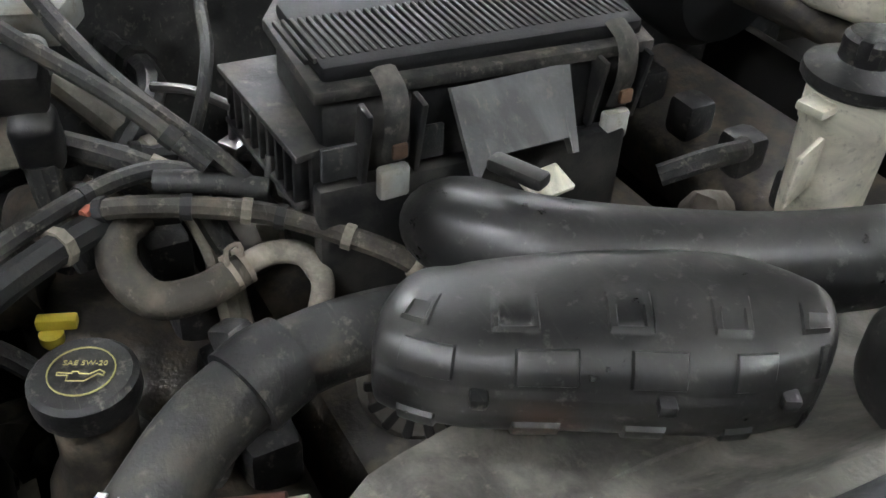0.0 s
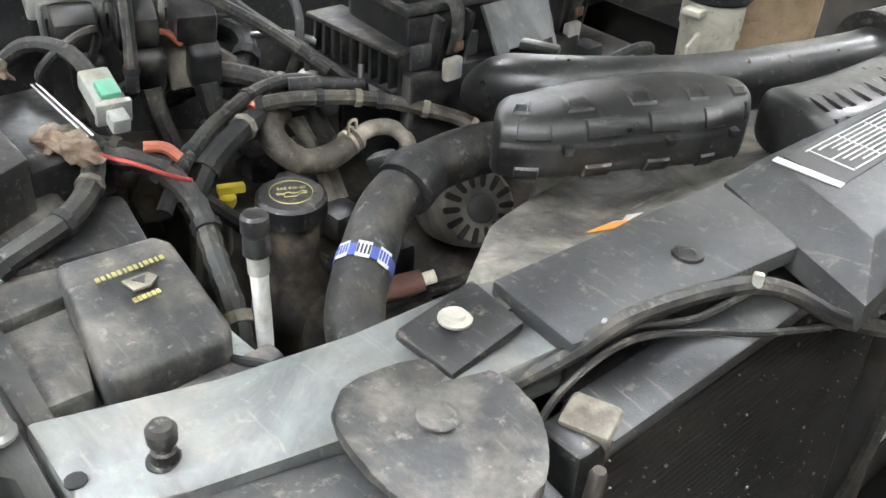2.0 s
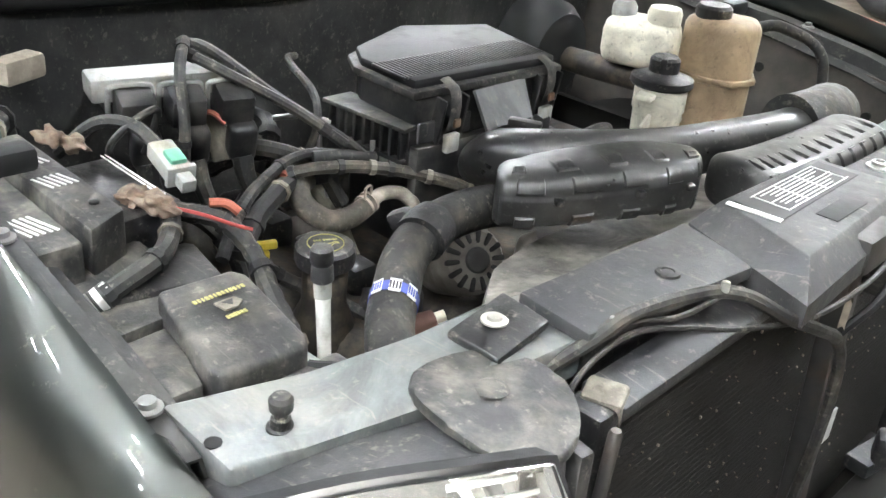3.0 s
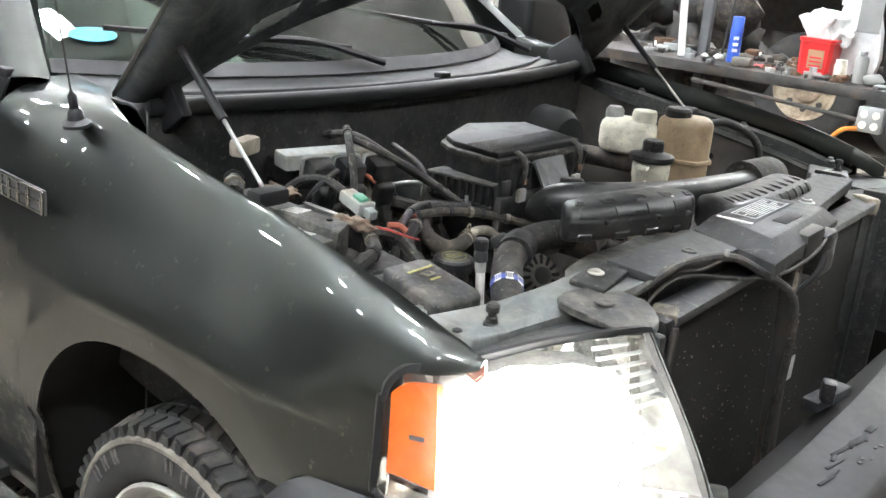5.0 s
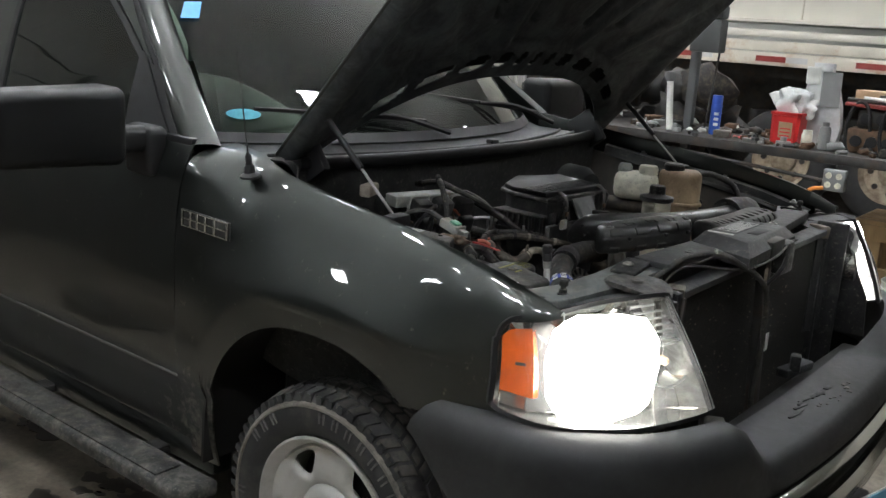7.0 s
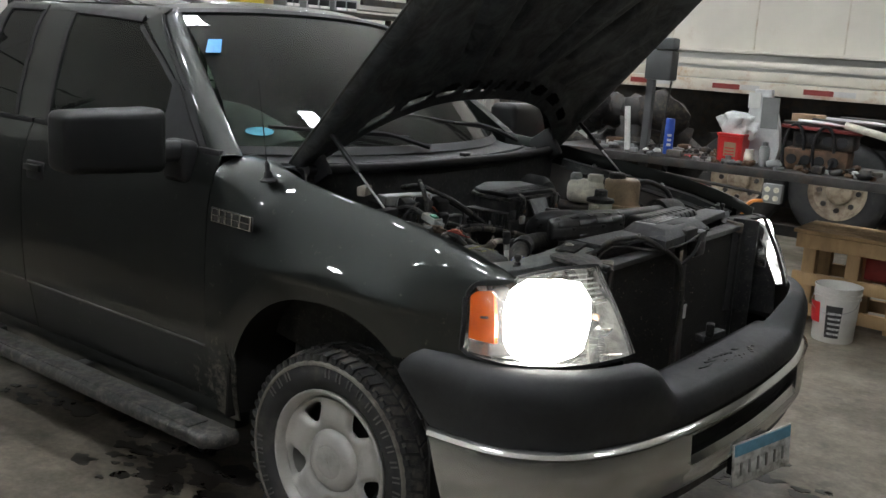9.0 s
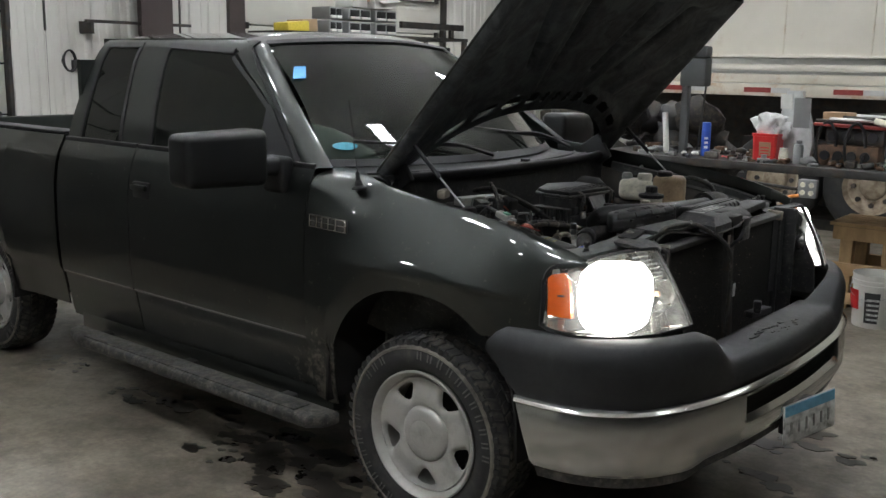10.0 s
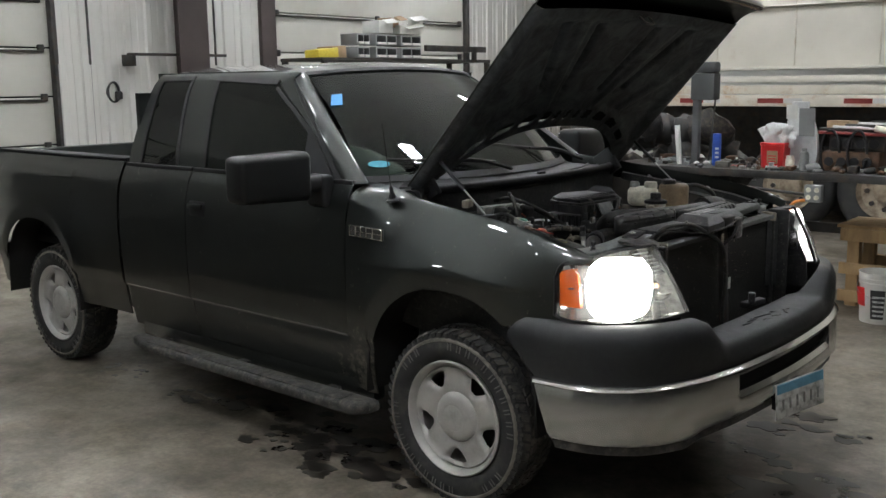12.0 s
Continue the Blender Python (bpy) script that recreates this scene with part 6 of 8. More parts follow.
    part("fastener", lathe(BM(), [(0.0145, 0), (0.0135, 0.0028), (0.008, 0.0032), (0.007, 0.0020), (0.001, 0.0024)], (0.704, -0.374, 1.2028), (0, 0, 1), 18), GLOSSY, sh, "push-in plastic fastener")
    sh2 = part("shield", prism(BM(), [(0.645, 0.05), (0.64, 0.50), (0.72, 0.52), (0.765, 0.06)], 1.176, 1.204, 0.006), SHIELD, t, "grey-black plastic shield")
    bolt(sh2, (0.725, 0.165, 1.204), 0.012, STEEL, label="pale washer-head bolt")
    low, high = [(0.650, -0.238), (0.662, 0.075), (0.818, 0.085), (0.838, -0.318)], [(0.668, -0.205), (0.676, 0.045), (0.795, 0.055), (0.808, -0.262)]
    cv = part("cover", ringed(BM(), [[(x, y, z) for x, y in o] for o, z in ((low, 1.176), (low, 1.203), (high, 1.229), ([(x + 0.004 * (1 if x < 0.7 else -1), y + 0.004 * (1 if y < 0 else -1)) for x, y in high], 1.231))]), SHIELD, t, "raised plastic cover with a service label")
    lb = part("service_label", prism(BM(), [(0.680, -0.196), (0.686, 0.030), (0.742, 0.030), (0.745, -0.203)], 1.2312, 1.2322), BLACKM, cv, "torn service label with white lines")
    for k in range(9):
        x = 0.689 + 0.006 * k
        part("label_line", box(BM(), (x, -0.085 + 0.004 * (k % 3), 1.2328), (0.0016, 0.17 - 0.02 * (k % 4), 0.0008)), WMARK, lb)
    for k in range(4):
        part("label_line", box(BM(), (0.713, -0.165 + 0.055 * k, 1.2328), (0.05, 0.002, 0.0008)), WMARK, lb)
    part("label_edge", box(BM(), (0.712, -0.205, 1.2322), (0.068, 0.011, 0.0012), turn(0, 0, 5)), WMARK, lb, "white label edge")
    part("slot", box(BM(), (0.775, -0.10, 1.2312), (0.028, 0.09, 0.002), None, 0.0005), TRIMBLK, cv)
    # fan shroud: a dusty shell falling back from the support
    def shroud(u, v):
        y = -0.56 + 1.12 * u
        rear = lerp(abs(y), (0, 0.227, 0.33, 0.368, 0.458, 0.514, 0.56), (0.42, 0.42, 0.432, 0.457, 0.522, 0.55, 0.585))
        x = 0.655 + (rear - 0.655) * min(1.0, v / 0.8)
        z = lerp(x, (0.42, 0.46, 0.545, 0.60, 0.635), (1.082, 1.085, 1.101, 1.142, 1.192)) + 0.008 * math.sin(u * 26) * (1 - v) * v * 2
        if v > 0.8:
            z -= 0.16 * ((v - 0.8) / 0.2) ** 1.3
            x -= 0.015 * (v - 0.8) / 0.2
        return (x, y, z)
    f = thing("fan_shroud", "grey dust-covered plastic fan shroud", "fan shroud", (0.55, 0, 0.7))
    solid(part("shell", sheet(BM(), shroud, 40, 14), SHROUD, f, "", 60), 0.005)
    bm = BM()
    for y0 in (-0.17, 0.19):
        rings = []
        for k in range(40):
            t2 = 2 * math.pi * k / 40
            rings.append([(0.47 + 0.06 * w, y0 + (0.21 + 0.025 * w) * math.cos(t2), 0.87 + (0.21 + 0.025 * w) * math.sin(t2)) for w in (0.0, 0.5, 1.0)])
        rings.append(rings[0])
        ringed(bm, rings, False, False)
    solid(part("fan_ring", bm, SHROUD, f), 0.004)
    for k in range(9):
        t2 = 2 * math.pi * k / 9 + 0.3
        m = Matrix.Translation((0.50, -0.17, 0.87)) @ Matrix.Rotation(t2, 4, "X")
        bm = BM()
        sheet(bm, lambda u, v: m @ Vector((-0.02 + 0.04 * v, -0.03 + 0.06 * v, 0.03 + 0.17 * u)), 4, 2)
        solid(part("fan_blade", bm, BLACK, f), 0.004)
    st = part("sticker", prism(BM(), [(0.523, -0.280), (0.560, -0.274), (0.558, -0.247), (0.521, -0.252)], 0, 0.0012, fn=lambda x, y: 1.0985 + (x - 0.530) * 0.62), ORANGEM, f, "orange and white warning sticker")
    part("sticker_white", prism(BM(), [(0.521, -0.252), (0.558, -0.247), (0.556, -0.219), (0.519, -0.224)], 0, 0.0012, fn=lambda x, y: 1.0985 + (x - 0.530) * 0.62), WMARK, st)
    for k in range(3):
        y = -0.244 + 0.006 * k
        part("sticker_bar", prism(BM(), [(0.533, y), (0.547 - 0.003 * k, y), (0.547 - 0.003 * k, y + 0.0028), (0.533, y + 0.0028)], 0, 0.0006, fn=lambda x, y: 1.0999 + (x - 0.530) * 0.62), BLACKM, st)


def build_battery():
    b = thing("battery", "pale battery under dusty black covers", "battery", (0.38, -0.77, 0.90))
    part("case", box(BM(), (0.402, -0.768, 1.010), (0.262, 0.20, 0.185), turn(0, 0, 2), 0.008), BATT, b, "pale translucent battery case")
    part("tray", box(BM(), (0.385, -0.765, 0.90), (0.27, 0.21, 0.06), turn(0, 0, 3), 0.01), BLACK, b, "black battery tray")
    c1 = part("cover", prism(BM(), [(0.342, -0.776), (0.350, -0.688), (0.366, -0.678), (0.486, -0.690), (0.500, -0.702), (0.492, -0.796), (0.480, -0.803)], 1.100, 1.157, 0.008, 3, fn=lambda x, y: -0.020 * max(0.0, (x - 0.34) / 0.16) ** 2 + 0.004), DUSTY, b, "dusty black terminal cover with yellow print")
    tz = turn(0, 0, -4)
    for k in range(13):
        part("cover_print", box(BM(), (0.387, -0.758 + 0.0049 * k, 1.1600), (0.0062, 0.0036 - 0.0008 * (k % 3), 0.0012), tz), YMARK, c1)
    for k in range(6):
        part("cover_print", box(BM(), (0.425, -0.744 + 0.0042 * k, 1.1560), (0.0058, 0.0030, 0.0012), tz), YMARK, c1)
    part("cover_badge", prism(BM(), [(0.397, -0.742), (0.397, -0.718), (0.408, -0.714), (0.416, -0.725), (0.415, -0.740)], 1.156, 1.1583), GREYHOSE, c1, "worn pale symbol")
    part("cover_badge", prism(BM(), [(0.401, -0.735), (0.401, -0.722), (0.411, -0.728)], 1.1575, 1.1590), BLACKM, c1)
    part("cover", prism(BM(), [(0.262, -0.835), (0.280, -0.742), (0.352, -0.668), (0.358, -0.770), (0.370, -0.868)], 1.10, 1.136, 0.005, 2), DUSTY, b, "dusty black terminal cover")
    part("cover", prism(BM(), [(0.366, -0.868), (0.362, -0.772), (0.474, -0.806), (0.472, -0.866)], 1.095, 1.128, 0.005, 2), DUSTY, b)
    part("clamp_bar", box(BM(), (0.512, -0.768, 1.108), (0.024, 0.215, 0.022), turn(0, 0, 2), 0.006), DUSTY, b, "dusty black hold-down bar")
    part("cable", tube(BM(), [(0.50, -0.70, 1.12), (0.54, -0.685, 1.125), (0.555, -0.73, 1.105), (0.52, -0.79, 1.10)], 0.004, 6, 6), TRIMBLK, b)
    # fuse box behind it
    f = thing("fuse_box", "dusty black fuse box with stepped lids", "fuse box", (0.11, -0.80, 1.0))
    part("base", prism(BM(), [(-0.07, -0.865), (-0.055, -0.70), (0.24, -0.715), (0.285, -0.80), (0.28, -0.865)], 1.02, 1.15, 0.012), DUSTY, f)
    l1 = part("lid", prism(BM(), [(-0.05, -0.86), (-0.045, -0.795), (0.265, -0.81), (0.265, -0.862)], 1.145, 1.196, 0.005, 2), DUSTY, f, "grey-black lid with white marks")
    l2 = part("lid", prism(BM(), [(-0.045, -0.79), (-0.04, -0.735), (0.235, -0.745), (0.262, -0.80)], 1.145, 1.206, 0.005, 2), DUSTY, f, "grey-black lid with white marks")
    l3 = part("lid", prism(BM(), [(0.03, -0.73), (0.03, -0.655), (0.20, -0.65), (0.215, -0.74)], 1.12, 1.178, 0.005, 2), BLACK, f, "black side lid with a bright edge")
    for x, y, z, p, w in ((0.055, -0.768, 1.2065, l2, 0.030), (0.125, -0.770, 1.2065, l2, 0.036), (0.20, -0.838, 1.1965, l1, 0.05), (0.05, -0.832, 1.1965, l1, 0.04)):
        for k in range(5):
            part("lid_mark", box(BM(), (x, y + 0.0075 * (k - 2), z), (w, 0.003, 0.001), turn(0, 0, 14)), WMARK, p, "white stripe mark")
    for k in range(2):
        part("lid_edge", box(BM(), (0.10, -0.662 + 0.006 * k, 1.1785), (0.15, 0.0022, 0.001), turn(0, 0, -2)), WMARK, l3)
    part("lid_knob", lathe(BM(), [(0.006, 0), (0.006, 0.003), (0.001, 0.004)], (0.205, -0.765, 1.2065), (0, 0, 1), 10), TRIMBLK, l2)
    part("end_face", box(BM(), (0.272, -0.735, 1.095), (0.10, 0.13, 0.10), turn(0, 0, -12), 0.012), BLACK, f, "black relay housing")
    # bracket with three plugs at the firewall
    m = thing("control_module", "pale grey module bracket holding three black plugs", "control module", (0.0, -0.53, 1.1))
    part("plate", prism(BM(), [(-0.128, -0.600), (-0.070, -0.385), (-0.014, -0.418), (-0.070, -0.618)], 1.212, 1.246, 0.005), GREYC, m, "pale grey cast plate")
    for k in range(3):
        c = Vector((-0.012 + 0.024 * k, -0.592 + 0.062 * k, 1.232))
        tz = turn(0, 18, -17)
        p = part("plug", box(BM(), c + Vector((0.012, 0, -0.008)), (0.052, 0.050, 0.046), tz, 0.007), FILTERBLK, m, "large black harness plug")
        rim = [c + tz @ Vector(q) for q in ((0.0, -0.028, -0.030), (-0.002, -0.029, 0.010), (-0.004, -0.022, 0.020), (-0.004, 0.022, 0.020), (-0.002, 0.029, 0.010), (0.0, 0.028, -0.014))]
        part("plug_rim", tube(BM(), rim, 0.0042, 7, 4), GREYC, p, "pale lever round the plug")
        part("plug_boot", box(BM(), c + Vector((0.022, 0.006, -0.062)), (0.040, 0.040, 0.062), tz, 0.012, 3), FILTERBLK, p)
        part("plug_lead", tube(BM(), [c + Vector((0.026, 0.004, -0.085)), c + Vector((0.036, 0.006, -0.12)), c + Vector((0.06, 0.02, -0.18))], [0.016, 0.014, 0.011], 9, 4), RUBBER, p)
    part("stay", box(BM(), (-0.16, -0.50, 1.18), (0.16, 0.10, 0.05), turn(0, 0, -17), 0.01), PAINT_IN, m)
    part("loom_clip", box(BM(), (0.030, -0.484, 1.170), (0.008, 0.030, 0.072), turn(0, -24, -6), 0.0035, 3), GREYHOSE, m, "dusty tan strap end")


def build_air_parts():
    a = thing("air_filter_box", "black ribbed air filter box with spring clips", "air filter box", (0.10, -0.14, 1.0))
    tz = turn(0, 0, -3)
    part("sump", prism(BM(), [(0.20, -0.25), (0.22, 0.02), (0.03, 0.06), (0.0, -0.10), (0.05, -0.25)], 0.98, 1.14, 0.010), FILTERBLK, a, "black lower housing")
    body = part("body", prism(BM(), [(0.210, -0.268), (0.232, 0.030), (0.03, 0.08), (-0.02, -0.10), (0.03, -0.22), (0.075, -0.254)], 1.135, 1.236, 0.008), FILTERBLK, a, "black filter housing")
    lid = part("lid", prism(BM(), [(0.200, -0.262), (0.225, 0.036), (0.03, 0.09), (-0.04, -0.06), (0.02, -0.215), (0.070, -0.250)], 1.246, 1.262, 0.006, 2), TRIMBLK, a, "black ribbed lid")
    part("seam", prism(BM(), [(0.212, -0.274), (0.239, 0.040), (0.03, 0.10), (-0.05, -0.07), (0.014, -0.226), (0.068, -0.262)], 1.236, 1.248, 0.003), DUSTY, a, "pale dusty seam flange")
    for k in range(42):
        t = k / 41
        part("lid_rib", box(BM(), (0.150 + 0.02 * t, -0.268 + 0.30 * t, 1.2625), (0.070, 0.0036, 0.005), turn(0, 3, 0), 0.001), FILTERBLK, lid)
    for k in range(9):
        t = k / 8
        part("side_rib", box(BM(), (0.204 - 0.150 * t, -0.284 - 0.004 * t, 1.168), (0.006, 0.014, 0.044), None, 0.002), FILTERBLK, body)
    part("side_rail", box(BM(), (0.128, -0.288, 1.144), (0.165, 0.014, 0.007), turn(0, 0, 1.5), 0.003), FILTERBLK, body)
    part("rib_tray", prism(BM(), [(0.212, -0.278), (0.20, -0.20), (0.05, -0.20), (0.042, -0.286)], 1.130, 1.192, 0.005), FILTERBLK, body, "ribbed side of the housing")
    part("tray_flange", prism(BM(), [(0.216, -0.292), (0.205, -0.24), (0.04, -0.24), (0.038, -0.298)], 1.190, 1.197, 0.002), DUSTY, body, "dusty flange")
    # front plate
    pl = BM()
    sheet(pl, lambda u, v: (lerp(v, (0, 1), (0.230, 0.264)), lerp(u, (0, 1), (-0.162 + 0.008 * v, -0.045 - 0.002 * v)), 1.238 - 0.052 * v - 0.018 * v * (0 if 0.12 < u < 0.9 else 1)), 16, 6)
    solid(part("front_plate", pl, GREYPLATE, body, "grey plastic plate"), 0.006)
    part("lower_face", box(BM(), (0.230, -0.13, 1.11), (0.02, 0.30, 0.12), turn(0, 0, -3), 0.006), FILTERBLK, body)
    for y in (-0.218, 0.008):
        cl = part("clip", tube(BM(), [(0.218, y, 1.262), (0.240, y, 1.250), (0.245, y, 1.222), (0.238, y, 1.190)], 0.011, 6, 4, flat=0.35), DUSTY, a, "bent spring clip")
        part("clip_foot", box(BM(), (0.240, y, 1.170), (0.012, 0.028, 0.030), None, 0.004), GREYC, cl)
        part("clip_rust", box(BM(), (0.247, y + 0.002, 1.202), (0.006, 0.014, 0.014), None, 0.003), RUST, cl, "rusty clip spot")
        for q in (-1, 1):
            part("clip_rail", box(BM(), (0.232, y + 0.024 * q, 1.206), (0.02, 0.006, 0.07), turn(0, 10, 0), 0.002), FILTERBLK, cl)
    for k, (y, z) in enumerate(((-0.258, 1.19), (-0.182, 1.19))):
        part("window", box(BM(), (0.226, y, z), (0.006, 0.035, 0.032), turn(0, 0, -3), 0.003), SHIELD, body)
    part("mount_stud", cyl(BM(), (0.105, -0.335, 1.02), (0.10, -0.338, 1.14), 0.005, seg=8), STEEL, a)

    # main clean-air tube, behind the shells
    d = thing("intake_tube", "long glossy black plastic intake tube", "intake duct", (0.48, 0.0, 1.15))
    part("tube", tube(BM(), [(0.270, -0.176, 1.118), (0.283, -0.186, 1.142), (0.322, -0.195, 1.168), (0.375, -0.175, 1.180), (0.425, -0.11, 1.182), (0.475, -0.01, 1.182), (0.51, 0.10, 1.183), (0.545, 0.22, 1.186), (0.555, 0.33, 1.187), (0.53, 0.46, 1.17)], [0.030, 0.042, 0.049, 0.049, 0.048, 0.046, 0.045, 0.045, 0.046, 0.046], 26, 8, flat=0.85), GLOSSY, d, "", 60)
    part("tube_lug", box(BM(), (0.325, -0.155, 1.213), (0.05, 0.018, 0.012), turn(0, 0, 25), 0.004), GLOSSY, d)
    part("tube_label", box(BM(), (0.272, -0.085, 1.150), (0.03, 0.045, 0.006), turn(0, 18, 8), 0.002), WHITEPL, d, "small cream label")
    part("cuff", tube(BM(), [(0.548, 0.25, 1.192), (0.556, 0.33, 1.19), (0.535, 0.44, 1.175)], 0.055, 20, 3), RUBBER, d, "ribbed black rubber cuff")

    def shell(name, line, width, height, label, pads, gap, top):
        """A moulded shell along a line: rounded box section, seam flange, and rows of low pads."""
        g = thing(name, label, "intake duct", tuple(line[0]))
        pts = curve(line, 64)
        n = len(pts)
        rings = []
        for i, p in enumerate(pts):
            t = i / (n - 1)
            q0, q1 = pts[max(i - 12, 0)], pts[min(i + 12, n - 1)]
            dd = (q1 - q0).normalized()
            side = Vector((dd.y, -dd.x, 0)).normalized()
            grow = 1.0
            if t < 0.09:
                grow = 0.45 + 0.55 * math.sqrt(max(0.0, 1 - (1 - t / 0.09) ** 2))
            if t > 0.955:
                grow = 0.6 + 0.4 * math.sqrt(max(0.0, 1 - ((t - 0.955) / 0.045) ** 2))
            w, h = width(t) * grow, height * (0.6 + 0.4 * grow)
            ph = ((t - 0.05) * pads / 0.92) % 1.0
            on = 0.05 < t < 0.97
            ring = []
            for k in range(120):
                an = math.radians(3 * k)
                c, s2 = math.cos(an), math.sin(an)
                a = math.degrees(math.atan2(s2, c))
                out = 0.0
                if on and 16 <= a <= 55 and ph > gap:
                    out = 0.0032
                if on and -50 <= a <= -12 and (ph + 0.1) % 1.0 > gap + 0.12:
                    out = 0.0028
                if on and 73 <= a <= 89 and 0.30 < ph < 0.70:
                    rim = a < 77 or a > 84 or not 0.37 < ph < 0.63
                    out = top if rim or top < 0 else 0.0
                if on and 0 <= a <= 8:
                    out = 0.0018
                cc, ss = math.copysign(abs(c) ** 0.5, c), math.copysign(abs(s2) ** 0.55, s2)
                ring.append(p + side * (w / 2 * cc + out * c) + Vector((0, 0, h / 2 * ss + out * s2 + 0.004 * (1 - cc * cc) * (ss > 0))))
            rings.append(ring)
        part("shell", ringed(BM(), rings), GLOSSY, g, "", 42)
        for f in (0.30, 0.62, 0.90):
            q = rings[int(f * (n - 1))]
            part("seam_clip", box(BM(), q[1].lerp(q[2], 0.5), (0.016, 0.012, 0.010), turn(0, 0, -30), 0.003), BLACK, g)
        return g

    shell("resonator", [(0.396, -0.298, 1.165), (0.434, -0.266, 1.174), (0.477, -0.192, 1.183), (0.520, -0.124, 1.189), (0.562, -0.072, 1.191)], lambda t: (0.086 + 0.046 * math.sin(math.pi * min(1, t * 0.72))) * (1 - 0.45 * max(0.0, (t - 0.72) / 0.28) ** 2), 0.072, "glossy black bean-shaped intake resonator", 4.6, 0.50, 0.0026)
    shell("intake_snorkel", [(0.605, -0.045, 1.180), (0.625, 0.03, 1.182), (0.638, 0.15, 1.186), (0.640, 0.30, 1.188)], lambda t: 0.12 - 0.01 * t, 0.075, "glossy black ribbed intake snorkel", 11, 0.45, -0.004)


def build_hoses():
    h = thing("radiator_hose", "thick dusty black upper radiator hose with a printed band", "hose", (0.45, -0.5, 1.05))
    path = [(0.36, -0.20, 1.110), (0.345, -0.27, 1.116), (0.342, -0.35, 1.112), (0.360, -0.420, 1.096), (0.398, -0.476, 1.076), (0.432, -0.517, 1.058), (0.470, -0.545, 1.045), (0.52, -0.555, 1.040), (0.58, -0.55, 1.04), (0.66, -0.54, 1.03)]
    part("hose", tube(BM(), path, 0.031, 20, 8), RUBBER, h)
    part("coupling", tube(BM(), [(0.3425, -0.352, 1.1145), (0.347, -0.372, 1.112), (0.354, -0.392, 1.107)], [0.034, 0.036, 0.036], 24, 4), BLACK, h, "black coupling collar")
    part("coupling_tab", box(BM(), (0.308, -0.382, 1.118), (0.036, 0.026, 0.026), turn(0, -30, 20), 0.008), BLACK, h)
    cu = curve(path, 8)
    i0 = 8 * 4 + 1
    bd = part("band", tube(BM(), cu[i0:i0 + 3], 0.0322, 20, 2), BLUEM, h, "blue and white printed band")
    seg = cu[i0:i0 + 3]
    dirv = (seg[2] - seg[0]).normalized()
    up = (Vector((0.35, -0.35, 0.87)) - dirv * Vector((0.35, -0.35, 0.87)).dot(dirv)).normalized()
    sd = dirv.cross(up)
    for ang in (-0.75, 0.0, 0.75):
        nrm = up * math.cos(ang) + sd * math.sin(ang)
        tan = -up * math.sin(ang) + sd * math.cos(ang)
        m = Matrix((dirv, tan, nrm)).transposed()
        w = part("band_label", box(BM(), seg[1] + nrm * 0.0322, (0.020, 0.015, 0.0012), m), WMARK, bd, "white printed field")
        for q in range(4):
            part("band_bar", box(BM(), seg[1] + nrm * 0.0331 + tan * (0.004 * (q - 1.5)), (0.012, 0.0022, 0.0006), m), BLUEM if ang else BLACKM, bd)
    part("clamp", tube(BM(), [(0.512, -0.5545, 1.0405), (0.524, -0.5552, 1.0400)], 0.0335, 20, 2), STEEL, h, "steel hose clamp")
    g = thing("heater_hose", "grey-tan dusty heater hose with a spring clamp", "hose", (0.18, -0.38, 1.0))
    part("hose", tube(BM(), [(0.130, -0.400, 1.118), (0.140, -0.424, 1.112), (0.165, -0.432, 1.096), (0.196, -0.415, 1.080), (0.205, -0.380, 1.080), (0.198, -0.338, 1.087)], [0.015, 0.017, 0.017, 0.0165, 0.016, 0.015], 16, 8), BROWNHOSE, g)
    part("elbow", tube(BM(), [(0.197, -0.342, 1.088), (0.198, -0.312, 1.096), (0.212, -0.287, 1.095), (0.234, -0.280, 1.080), (0.246, -0.290, 1.050), (0.247, -0.295, 0.98)], 0.0105, 14, 8), GREYHOSE, g, "pale tan elbow")
    for t in (0.0, 0.012):
        part("clamp", tube(BM(), [(0.1985 - t * 0.25, -0.350 + t, 1.0855 + t * 0.2), (0.1978 - t * 0.25, -0.3455 + t, 1.0868 + t * 0.2)], 0.0172, 18, 2), TAN, g, "tarnished spring clamp")
    part("clamp_ear", tube(BM(), [(0.2035, -0.352, 1.098), (0.2035, -0.352, 1.116), (0.2015, -0.340, 1.117), (0.2005, -0.338, 1.100)], 0.0022, 6, 3), TAN, g, "square clamp tab")
    # transmission dipstick with its pale tube
    t = thing("dipstick_tube", "pale steel filler tube with a black cap", "dipstick", (0.45, -0.635, 0.85))
    part("tube", tube(BM(), [(0.462, -0.640, 0.86), (0.458, -0.640, 1.02), (0.4465, -0.6385, 1.165)], [0.0072, 0.0072, 0.0085], 12, 5), mat("pale_painted_tube", (0.70, 0.70, 0.67), 0.45, 0.2, 0.2, 20, 0.1, 200, (0.3, 0.28, 0.25), 20), t)
    part("collar", tube(BM(), [(0.4475, -0.6386, 1.152), (0.4458, -0.6384, 1.172)], 0.0098, 12, 2), GREYC, t)
    part("cap", lathe(BM(), [(0.0105, 0), (0.0125, 0.002), (0.0120, 0.018), (0.0105, 0.020), (0.0128, 0.024), (0.0125, 0.038), (0.010, 0.041), (0.001, 0.042)], (0.4458, -0.6384, 1.170), (-0.06, 0.0, 1), 16), BLACK, t, "black cap")


